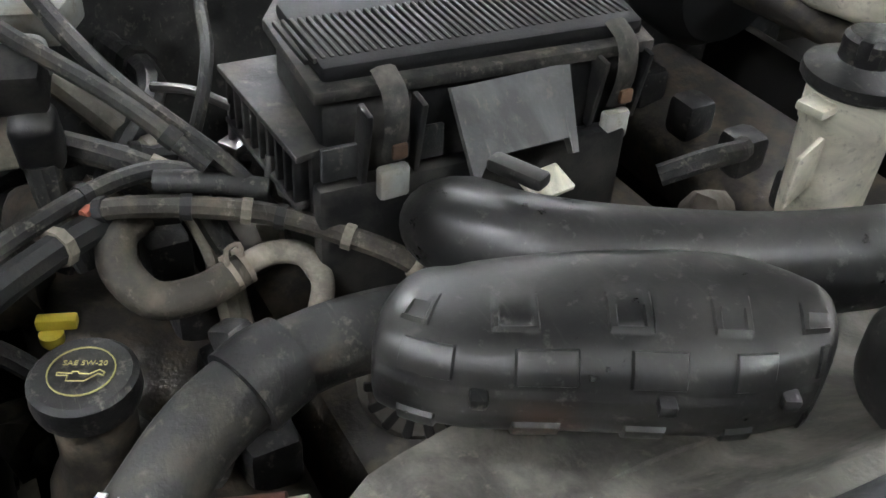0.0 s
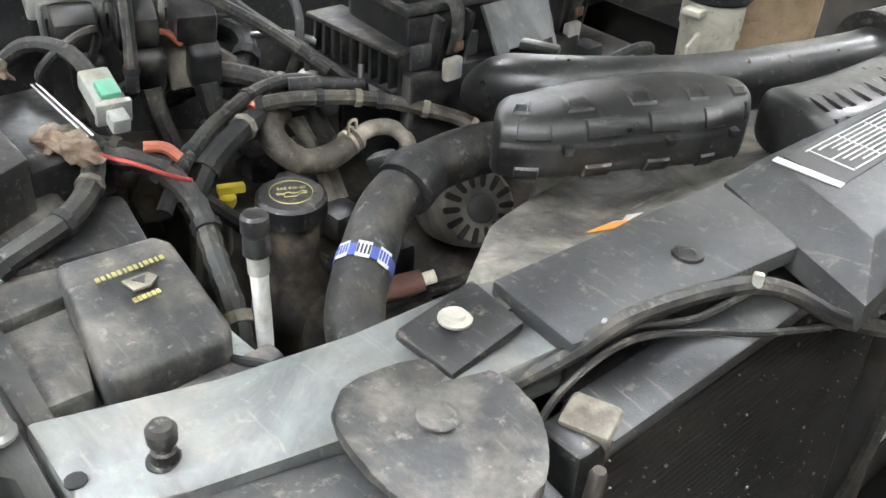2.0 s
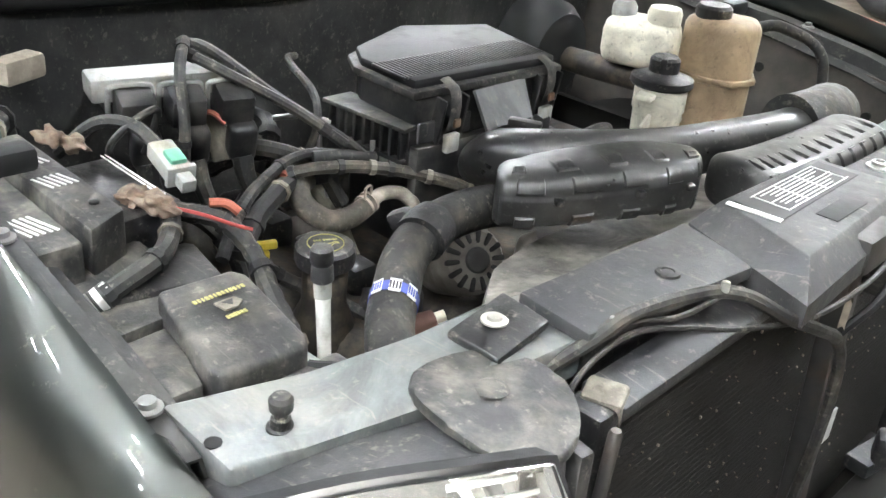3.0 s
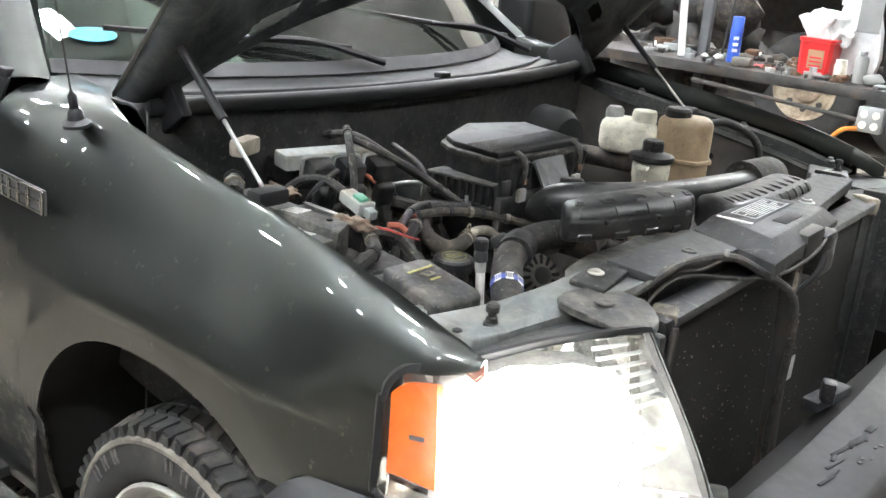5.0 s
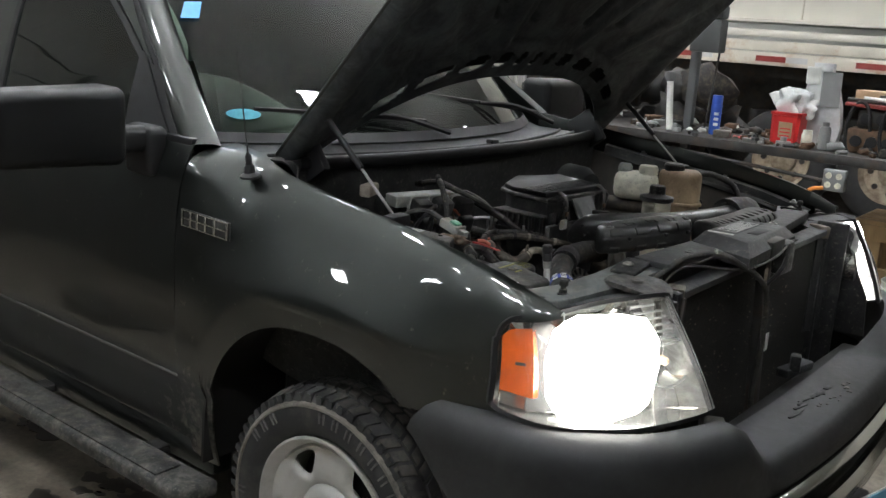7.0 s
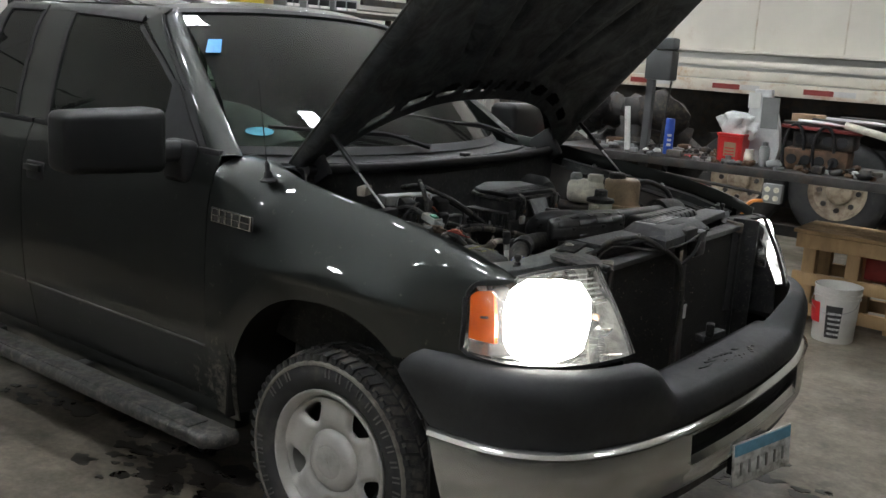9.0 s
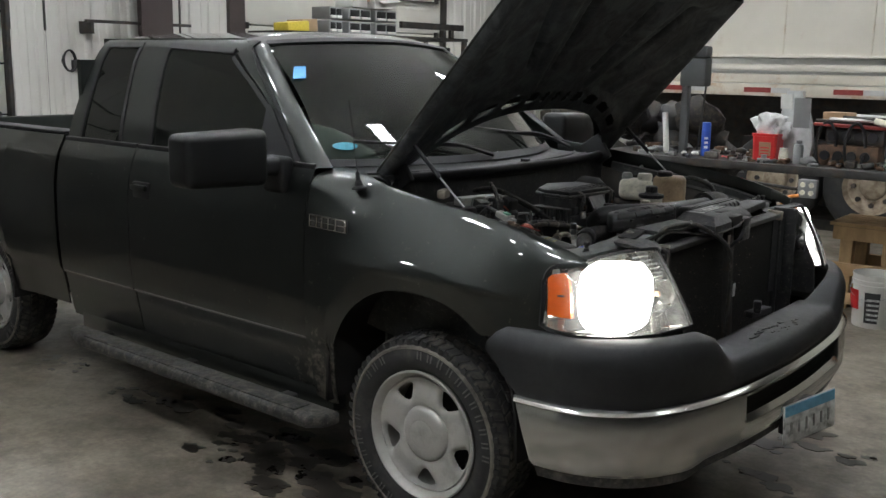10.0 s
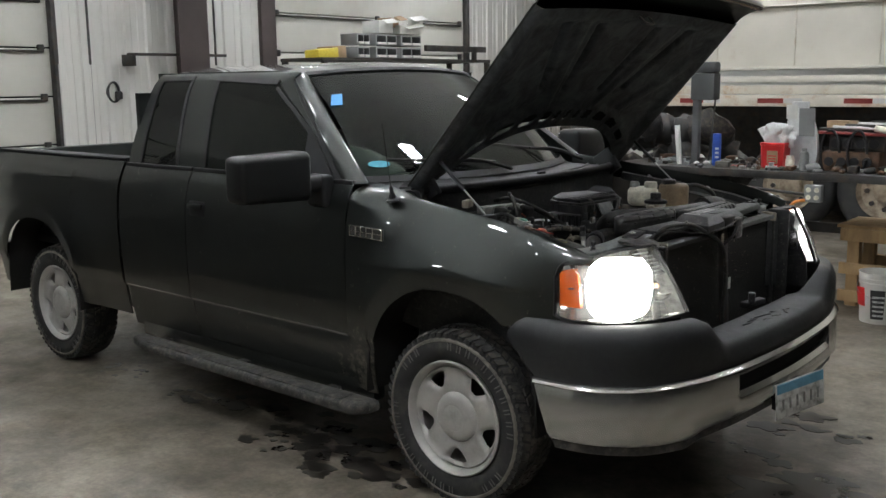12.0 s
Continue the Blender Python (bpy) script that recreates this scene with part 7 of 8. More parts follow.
def build_bottles():
    p = thing("power_steering_reservoir", "off-white power steering reservoir with a black cap", "reservoir", (0.33, 0.22, 1.0))
    part("body", lathe(BM(), [(0.030, 0.0), (0.036, 0.02), (0.040, 0.06), (0.043, 0.16), (0.046, 0.165), (0.046, 0.205), (0.030, 0.21)], (0.322, 0.226, 1.0), (0, 0, 1), 26), WHITEPL, p)
    part("fin", prism(BM(), [(0.330, 0.184), (0.335, 0.150), (0.340, 0.150), (0.335, 0.186)], 1.11, 1.165, 0.001, fn=lambda x, y: -0.5 * max(0.0, 0.18 - y)), WHITEPL, p, "slanted moulded fin")
    part("lug", box(BM(), (0.325, 0.172, 1.195), (0.03, 0.03, 0.010), turn(0, 0, 10), 0.003), WHITEPL, p)
    part("spout", cyl(BM(), (0.325, 0.262, 1.135), (0.328, 0.292, 1.135), 0.012, 0.011, 12), WHITEPL, p)
    c = part("cap", lathe(BM(), [(0.052, 0.0), (0.055, 0.004), (0.054, 0.014), (0.030, 0.020), (0.026, 0.024), (0.026, 0.045), (0.022, 0.05), (0.001, 0.05)], (0.320, 0.226, 1.206), (0, 0, 1), 26), BLACK, p, "black cap with a grip")
    part("grip", box(BM(), (0.320, 0.226, 1.246), (0.014, 0.055, 0.022), turn(0, 0, 25), 0.005), BLACK, c)
    b = thing("brake_reservoir", "yellowed white brake fluid reservoir", "reservoir", (0.12, 0.43, 1.1))
    part("body", box(BM(), (0.13, 0.455, 1.205), (0.15, 0.10, 0.10), turn(0, 0, 15), 0.03, 3), WHITEPL, b)
    part("neck", lathe(BM(), [(0.034, 0), (0.034, 0.02), (0.030, 0.03), (0.001, 0.032)], (0.17, 0.46, 1.25), (0, 0, 1), 20), WHITEPL, b)
    part("neck", lathe(BM(), [(0.025, 0), (0.025, 0.02), (0.018, 0.03), (0.001, 0.032)], (0.09, 0.44, 1.25), (0, 0, 1), 18), GREYC, b)
    part("booster", lathe(BM(), [(0.02, 0.0), (0.09, 0.02), (0.11, 0.05), (0.11, 0.12), (0.06, 0.15)], (-0.03, 0.44, 1.13), (-1, 0, 0.05), 26), COWLM, b, "black brake booster")
    part("master_cylinder", cyl(BM(), (-0.04, 0.44, 1.13), (0.2, 0.46, 1.13), 0.026), GRIME, b)
    t = thing("coolant_tank", "brown-stained translucent coolant tank with a black cap", "reservoir", (0.27, 0.57, 1.0))
    part("body", prism(BM(), [(0.175, 0.517), (0.24, 0.494), (0.312, 0.517), (0.326, 0.575), (0.29, 0.635), (0.19, 0.62)], 1.0, 1.268, 0.024, 4), BROWNPL, t)
    part("seam", prism(BM(), [(0.170, 0.512), (0.24, 0.488), (0.317, 0.512), (0.332, 0.577), (0.293, 0.641), (0.185, 0.626)], 1.145, 1.158, 0.004), BROWNPL, t)
    part("cap", lathe(BM(), [(0.033, 0), (0.036, 0.004), (0.036, 0.020), (0.030, 0.026), (0.001, 0.027)], (0.228, 0.545, 1.264), (0, 0, 1), 22), BLACK, t, "black screw cap")
    part("overflow", tube(BM(), [(0.29, 0.59, 1.25), (0.33, 0.65, 1.255), (0.40, 0.71, 1.20), (0.42, 0.70, 1.05)], 0.011, 10, 6), RUBBER, t, "black overflow hose")


def build_wiring():
    def loom(name, pts, r, material, label, cat="wire", ribs=0.0):
        if cat == "hose":
            return strand(name, pts, r, label, ((0.06, TAPE, "clamp"), (0.92, TAPE, "clamp")), material, ribs, cat)
        if r > 0.0075:
            return strand(name, pts, r, label, ((0.22, TAPE, "tape"), (0.5, TAPE, "tape"), (0.8, GREYHOSE, "dusty_tape")), material, ribs)
        return one(name, tube(BM(), pts, r, 8, 6, ribs), material, label, cat)
    def strand(name, pts, r, label, clips=(), material=RUBBER, ribs=0.0, cat="wiring loom"):
        """A taped loom with its tape wraps and clips as parts."""
        g = thing(name, label, cat, pts[0])
        cu = curve(pts, 6)
        part("sleeve", tube(BM(), pts, r, 9, 6, ribs), material, g)
        for f, m, nm in clips:
            k = int(f * (len(cu) - 2))
            part(nm, tube(BM(), [cu[k], cu[k].lerp(cu[k + 1], 0.9)], r * 1.22, 9, 2), m, g)
        return g
    strand("wiring_loom", [(0.235, -0.620, 1.10), (0.205, -0.580, 1.128), (0.168, -0.528, 1.140), (0.138, -0.475, 1.144), (0.108, -0.420, 1.142), (0.106, -0.375, 1.143), (0.135, -0.345, 1.145)], 0.0088, "smooth black taped loom looping over the engine", ((0.25, TAPE, "tape"), (0.6, TAPE, "tape")))
    strand("wiring_loom", [(0.225, -0.585, 1.09), (0.200, -0.545, 1.118), (0.165, -0.485, 1.126), (0.135, -0.438, 1.122), (0.125, -0.405, 1.118), (0.135, -0.370, 1.12)], 0.0140, "thick ragged taped loom over the engine", ((0.2, TAPE, "tape"), (0.45, GREYHOSE, "dusty_tape"), (0.8, TAPE, "tape")), TAPE)
    strand("wiring_loom", [(0.115, -0.455, 1.125), (0.150, -0.413, 1.143), (0.175, -0.357, 1.142), (0.200, -0.306, 1.135), (0.235, -0.260, 1.124), (0.271, -0.222, 1.112), (0.30, -0.19, 1.085)], 0.0095, "dusty loom with brown tape across the engine", material=BROWNHOSE, clips=((0.1, TAPE, "tape"), (0.3, TAPE, "tape"), (0.45, GREYHOSE, "dusty_tape"), (0.52, TAPE, "tape"), (0.7, GREYHOSE, "dusty_tape"), (0.9, GREYHOSE, "dusty_tape")))
    strand("wiring_loom", [(0.00, -0.50, 1.10), (0.03, -0.44, 1.13), (0.05, -0.38, 1.125), (0.03, -0.32, 1.10), (0.00, -0.27, 1.06)], 0.012, "corrugated black loom behind the fuel rail", ((0.5, TAPE, "tape"),), BLACK, 0.16)
    strand("wiring_loom", [(-0.10, -0.56, 1.06), (-0.02, -0.49, 1.13), (0.05, -0.435, 1.15), (0.10, -0.36, 1.12), (0.13, -0.33, 1.06)], 0.0125, "thick dusty loom from the module", ((0.3, TAPE, "tape"), (0.7, GREYHOSE, "dusty_tape")))
    strand("coolant_pipe", [(-0.16, -0.46, 1.16), (-0.06, -0.41, 1.14), (0.03, -0.36, 1.10), (0.10, -0.335, 1.05), (0.16, -0.335, 0.98)], 0.0155, "greasy brown pipe along the firewall", (), GREYHOSE, 0.0, "pipe")
    strand("wiring_loom", [(0.20, -0.58, 1.10), (0.18, -0.54, 1.06), (0.20, -0.50, 1.02), (0.24, -0.45, 0.99), (0.30, -0.42, 0.97)], 0.010, "oily loom in the gap by the oil filler", ((0.5, TAPE, "tape"),))
    strand("wiring_loom", [(0.33, -0.46, 0.93), (0.36, -0.40, 0.96), (0.38, -0.33, 0.965), (0.37, -0.26, 0.95)], 0.008, "oily loom below the radiator hose", ((0.5, TAPE, "tape"),))
    strand("wiring_loom", [(0.07, -0.66, 1.12), (0.12, -0.62, 1.13), (0.16, -0.58, 1.10), (0.19, -0.56, 1.04), (0.20, -0.57, 0.96)], 0.011, "taped loom beside the fuse box", ((0.3, GREYHOSE, "dusty_tape"), (0.6, TAPE, "tape")))
    strand("vacuum_hose", [(-0.15, -0.20, 1.20), (-0.08, -0.27, 1.22), (0.02, -0.30, 1.20), (0.06, -0.325, 1.16), (0.05, -0.345, 1.10)], 0.0065, "thin black hose beside the filter box", (), RUBBER, 0.0, "hose")
    strand("vacuum_hose", [(0.27, 0.05, 1.12), (0.29, 0.09, 1.14), (0.28, 0.14, 1.13), (0.24, 0.19, 1.10)], 0.011, "short black hose by the filter box", (), RUBBER, 0.0, "hose")
    strand("steel_pipe", [(-0.02, -0.345, 1.155), (0.02, -0.318, 1.165), (0.055, -0.292, 1.16)], 0.005, "bright short steel pipe", (), STEEL, 0.0, "pipe")
    loom("wiring_loom", [(0.20, -0.66, 1.165), (0.235, -0.62, 1.155), (0.27, -0.60, 1.12), (0.33, -0.615, 1.09), (0.40, -0.635, 1.06), (0.44, -0.645, 0.98)], 0.013, RUBBER, "dusty black loom beside the battery", ribs=0.12)
    loom("wiring_loom", [(0.285, -0.86, 1.115), (0.30, -0.80, 1.15), (0.29, -0.74, 1.165), (0.25, -0.70, 1.165), (0.22, -0.68, 1.17)], 0.012, RUBBER, "grey taped cable with a white tag")
    tg = thing("cable_tag", "white printed paper tag round a cable", "tag", (0.298, -0.818, 1.14))
    part("paper", tube(BM(), [(0.292, -0.836, 1.130), (0.299, -0.802, 1.149)], 0.0145, 12, 3), WMARK, tg)
    for k in range(3):
        part("tag_bar", tube(BM(), [(0.2932 + 0.002 * k, -0.830 + 0.0095 * k, 1.1333 + 0.0053 * k), (0.2938 + 0.002 * k, -0.827 + 0.0095 * k, 1.135 + 0.0053 * k)], 0.0149, 12, 1), BLACKM, tg)
    for nm, pts, r, m, lb in (("red_wire", [(0.20, -0.695, 1.185), (0.245, -0.66, 1.180), (0.275, -0.625, 1.165), (0.285, -0.61, 1.16)], 0.0024, REDW, "thin bare-ended red wire"),
                              ("orange_wire", [(0.222, -0.628, 1.176), (0.232, -0.610, 1.174), (0.244, -0.600, 1.164)], 0.0062, ORANGEW, "faded orange sleeved wire"),
                              ("red_wire", [(0.1360, -0.4480, 1.1360), (0.1300, -0.4390, 1.1375), (0.1240, -0.4300, 1.1365)], 0.0052, ORANGEW, "short orange-red sleeve on the loom"),
                              ("red_wire", [(0.02, -0.52, 1.20), (0.045, -0.505, 1.215), (0.06, -0.49, 1.20)], 0.004, ORANGEW, "thin orange wire loop")):
        loom(nm, pts, r, m, lb)
    one("cable_knot", blob(blob(BM(), (0.205, -0.69, 1.186), (0.030, 0.018, 0.012), 3, 3, 0.9), (0.175, -0.698, 1.184), (0.024, 0.017, 0.010), 5, 3, 0.9), CORRODED, "corroded brown cable joint", "cable joint", sharp=85)
    one("cable_joint", blob(blob(BM(), (0.0, -0.712, 1.208), (0.026, 0.016, 0.010), 7, 3, 0.9), (0.03, -0.698, 1.206), (0.022, 0.014, 0.010), 9, 3, 0.9), CORRODED, "corroded pale terminal joint on the fuse box", "cable joint", sharp=85)
    g = thing("wire_connector", "pale connector with a green insert on a black lead", "connector", (0.135, -0.625, 1.17))
    tz = turn(0, 14, -8)
    part("shell", box(BM(), (0.132, -0.625, 1.200), (0.062, 0.034, 0.024), tz, 0.005), GREYC, g)
    part("insert", box(BM(), (0.146, -0.625, 1.207), (0.028, 0.022, 0.016), tz, 0.004), GREENC, g, "green plastic insert")
    part("collar", box(BM(), (0.164, -0.629, 1.192), (0.008, 0.038, 0.028), tz, 0.002), GREYC, g)
    part("tip", box(BM(), (0.178, -0.631, 1.188), (0.022, 0.020, 0.018), tz, 0.003), GREYC, g)
    part("lead", tube(BM(), [(0.104, -0.621, 1.207), (0.06, -0.63, 1.225), (0.02, -0.66, 1.222), (-0.03, -0.69, 1.17)], 0.009, 8, 5), RUBBER, g)
    loom("vacuum_hose", [(-0.16, -0.42, 1.25), (-0.05, -0.44, 1.27), (0.06, -0.40, 1.22), (0.14, -0.33, 1.16), (0.17, -0.30, 1.12)], 0.009, RUBBER, "black hose crossing the bay", "hose")
    loom("vacuum_hose", [(-0.02, -0.50, 1.30), (0.03, -0.54, 1.275), (0.06, -0.555, 1.22), (0.065, -0.56, 1.16)], 0.008, RUBBER, "black hose by the module", "hose")
    loom("vacuum_hose", [(-0.02, -0.505, 1.285), (0.04, -0.47, 1.262), (0.10, -0.40, 1.215), (0.15, -0.345, 1.165)], 0.008, RUBBER, "black hose by the module", "hose")
    loom("vacuum_hose", [(0.00, -0.63, 1.15), (0.045, -0.655, 1.20), (0.06, -0.62, 1.235), (0.045, -0.585, 1.23), (0.03, -0.60, 1.17)], 0.005, RUBBER, "looped thin black hose", "hose")
    loom("wiring_loom", [(-0.18, -0.70, 1.10), (-0.10, -0.73, 1.20), (-0.06, -0.76, 1.21), (-0.01, -0.80, 1.21)], 0.018, BLACK, "dusty corrugated black plastic conduit", ribs=0.15)
    loom("wiring_loom", [(-0.2, -0.35, 1.12), (-0.05, -0.34, 1.14), (0.02, -0.40, 1.10), (0.04, -0.47, 1.02)], 0.016, BLACK, "dusty corrugated black plastic conduit", ribs=0.15)
    one("loom_bracket", box(BM(), (-0.10, -0.70, 1.27), (0.035, 0.07, 0.035), turn(0, 0, 20), 0.008), TAN, "tan plastic loom bracket", "bracket")
    # fuel rail, studs and small clips near the filter box
    rail = thing("fuel_rail", "black fuel rail with pale studs", "fuel rail", (0.12, -0.32, 1.08))
    part("rail", tube(BM(), [(0.125, -0.385, 1.145), (0.145, -0.345, 1.146), (0.165, -0.300, 1.138)], 0.0105, 10, 4), BLACK, rail)
    part("stud", cyl(BM(), (0.158, -0.298, 1.12), (0.148, -0.290, 1.160), 0.0042, seg=10), STEEL, rail, "pale threaded stud")
    part("stud", cyl(BM(), (0.024, -0.286, 1.08), (0.010, -0.278, 1.150), 0.0042, seg=10), STEEL, rail, "pale threaded stud")
    part("stud_nut", box(BM(), (0.024, -0.285, 1.098), (0.026, 0.020, 0.012), turn(0, 0, 30), 0.003), STEEL, rail)
    part("clip", box(BM(), (0.172, -0.285, 1.138), (0.018, 0.010, 0.018), turn(10, 0, 30), 0.003), GREYC, rail, "pale steel clip")
    part("valve", lathe(BM(), [(0.006, 0), (0.006, 0.012), (0.004, 0.014)], (0.178, -0.272, 1.152), (0, 0, 1), 10), mat("blue_cap", (0.05, 0.25, 0.45), 0.5, 0, 0.1, 20, 0), rail, "tiny blue cap")
    # harness draped over the shields and down the brace
    hn = thing("nose_harness", "taped black wiring harness hanging in the nose", "wiring harness", (0.75, -0.4, 1.15))
    part("trunk", tube(BM(), [(0.695, -0.575, 1.158), (0.722, -0.535, 1.192), (0.736, -0.488, 1.212), (0.762, -0.400, 1.214), (0.790, -0.362, 1.210), (0.822, -0.325, 1.185), (0.838, -0.265, 1.155), (0.842, -0.190, 1.11), (0.842, -0.150, 1.04), (0.838, -0.135, 0.93), (0.83, -0.13, 0.78), (0.84, -0.10, 0.66)], 0.0078, 9, 6), RUBBER, hn)
    part("lead", tube(BM(), [(0.722, -0.582, 1.12), (0.727, -0.550, 1.165), (0.738, -0.495, 1.190), (0.765, -0.440, 1.190), (0.80, -0.375, 1.180), (0.835, -0.28, 1.175), (0.848, -0.15, 1.185), (0.835, 0.0, 1.20), (0.82, 0.10, 1.19)], 0.0034, 7, 6), RUBBER, hn)
    part("lead", tube(BM(), [(0.715, -0.54, 1.178), (0.735, -0.49, 1.20), (0.76, -0.44, 1.20), (0.775, -0.37, 1.212)], 0.0032, 7, 6), RUBBER, hn)
    part("lead", tube(BM(), [(0.83, -0.16, 1.10), (0.85, -0.10, 1.14), (0.84, -0.03, 1.17), (0.82, 0.03, 1.14)], 0.006, 7, 6), TRIMBLK, hn)
    for p in ((0.728, -0.512, 1.206), (0.70, -0.562, 1.172), (0.775, -0.385, 1.222)):
        part("tape", box(BM(), p, (0.009, 0.007, 0.013), turn(0, 0, 30), 0.002), GREYC, hn, "pale tape end")
    one("dry_leaf", sheet(BM(), lambda u, v: (0.832 + 0.006 * math.sin(math.pi * u), -0.165 + 0.018 * (u - 0.5) , 1.135 + 0.036 * (v - 0.5) * 1.0 + 0.004 * math.sin(9 * u)), 4, 4), TAN, "pale dry leaf caught on the harness", "leaf")
    # black rounded flap beside the lamp
    d = thing("air_deflector", "scuffed black rounded plastic air deflector", "air deflector", (0.70, -0.65, 1.0))
    part("flap", prism(BM(), [*[(p.x, p.y) for p in curve([(0.633, -0.690), (0.640, -0.640), (0.664, -0.600), (0.705, -0.585), (0.745, -0.596), (0.775, -0.620), (0.790, -0.655), (0.782, -0.695), (0.745, -0.722), (0.690, -0.722), (0.650, -0.712)], 3)]], 1.168, 1.179, 0.005, 2, fn=lambda x, y: -2.2 * max(0.0, x - 0.70) ** 2), DUSTY, d)
    def skirt(u, v):
        px, py = lerp(u, (0, 0.3, 0.6, 1), (0.715, 0.758, 0.783, 0.772)), lerp(u, (0, 0.3, 0.6, 1), (-0.592, -0.612, -0.655, -0.70))
        return (px + 0.012 * math.sin(math.pi * 0.5 * v) + 0.015 * v, py + 0.01 * v, 1.172 - 2.2 * max(0.0, px - 0.70) ** 2 - 0.33 * v)
    solid(part("flap_skirt", sheet(BM(), skirt, 12, 8), DUSTY, d, "", 60), 0.006)
    part("flap_dimple", lathe(BM(), [(0.016, 0), (0.013, 0.0012), (0.006, 0.0012), (0.001, 0.0002)], (0.700, -0.655, 1.1788), (0.02, 0, 1), 16), DUSTY, d)
    one("lamp_bulb_socket", box(tube(BM(), [(0.64, -0.745, 1.06), (0.655, -0.72, 1.10), (0.66, -0.695, 1.13)], 0.010, 8, 4), (0.632, -0.735, 1.095), (0.02, 0.022, 0.014), turn(20, 0, 0), 0.004), GREYHOSE, "tan lamp lead with a yellow clip", "lamp socket")


def build_bay():
    build_engine()
    build_radiator_parts()
    build_battery()
    build_air_parts()
    build_hoses()
    build_bottles()
    build_wiring()


# ---- the far side of the shop: trailer, bench, clutter ----
def build_trailer():
    Y = 7.1
    t = thing("semi_trailer", "weathered white box trailer with rust-streaked rails", "trailer", (1.5, Y + 1.2, 0))
    part("side", box(BM(), (1.7, Y + 1.3, 2.95), (11.0, 2.5, 2.10), None, 0.01), TRAILERM, t, "off-white trailer side")
    for z, h, o in ((1.90, 0.03, 0.03), (1.78, 0.07, 0.035), (1.66, 0.10, 0.02), (1.535, 0.13, 0.045), (2.6, 0.02, 0.015), (3.3, 0.02, 0.015)):
        part("rail", box(BM(), (1.7, Y + 0.05 - o, z), (11.02, 0.10, h), None, 0.008), TRAILLOW if z < 1.7 else TRAILERM, t, "stained lower rail")
    part("underside", box(BM(), (1.7, Y + 1.4, 1.42), (10.8, 2.2, 0.16)), DARKST, t)
    for k in range(12):
        part("seam", box(BM(), (-3.4 + 0.92 * k, Y + 0.045, 2.95), (0.012, 0.012, 2.05)), TRAILLOW, t)
    for k in range(9):
        x = -2.75 + 0.97 * k
        part("red_tape", box(BM(), (x, Y - 0.047, 1.535), (0.30, 0.006, 0.055)), REDREF, t, "dull red reflective tape")
        part("white_tape", box(BM(), (x + 0.26, Y - 0.047, 1.535), (0.21, 0.006, 0.055)), WHITEREF, t, "grey-white reflective tape")
    for x in (-1.62, -0.55):
        w = part("wheel", lathe(BM(), [(0.29, -0.14), (0.42, -0.16), (0.50, -0.13), (0.52, -0.10), (0.52, 0.10), (0.50, 0.13), (0.42, 0.16), (0.30, 0.14)], (x, Y + 0.35, 0.53), (0, -1, 0), 40, False), OLDTYRE, t, "black truck tyre on a rusty steel rim")
        part("rim", lathe(BM(), [(0.30, 0.15), (0.285, 0.13), (0.26, 0.09), (0.14, 0.05), (0.13, 0.09), (0.10, 0.11), (0.001, 0.11)], (x, Y + 0.35, 0.53), (0, -1, 0), 40, False), mat("tan_rim", (0.30, 0.25, 0.18), 0.6, 0.2, 0.3, 6, 0.2, 60, (0.14, 0.09, 0.06), 9), w, "dirty tan rim")
        for k in range(8):
            a = 2 * math.pi * k / 8
            part("nut", lathe(BM(), [(0.028, 0), (0.028, 0.03), (0.001, 0.03)], (x + 0.20 * math.cos(a), Y + 0.285, 0.53 + 0.20 * math.sin(a)), (0, -1, 0), 8), DARKST, w)
    part("axle_beam", box(BM(), (-1.1, Y + 1.1, 0.75), (2.4, 0.2, 0.4)), DARKST, t)
    # plain dark sheet that closes the gap under it
    one("wall_low", box(BM(), (1.5, Y + 2.4, 0.7), (12, 0.1, 1.4)), DARKST, "plain dark sheet behind the trailer", "stores", kind="structure")


def crumple(bm, c, s, seed):
    blob(bm, c, s, seed, 3, 0.9)
    return bm


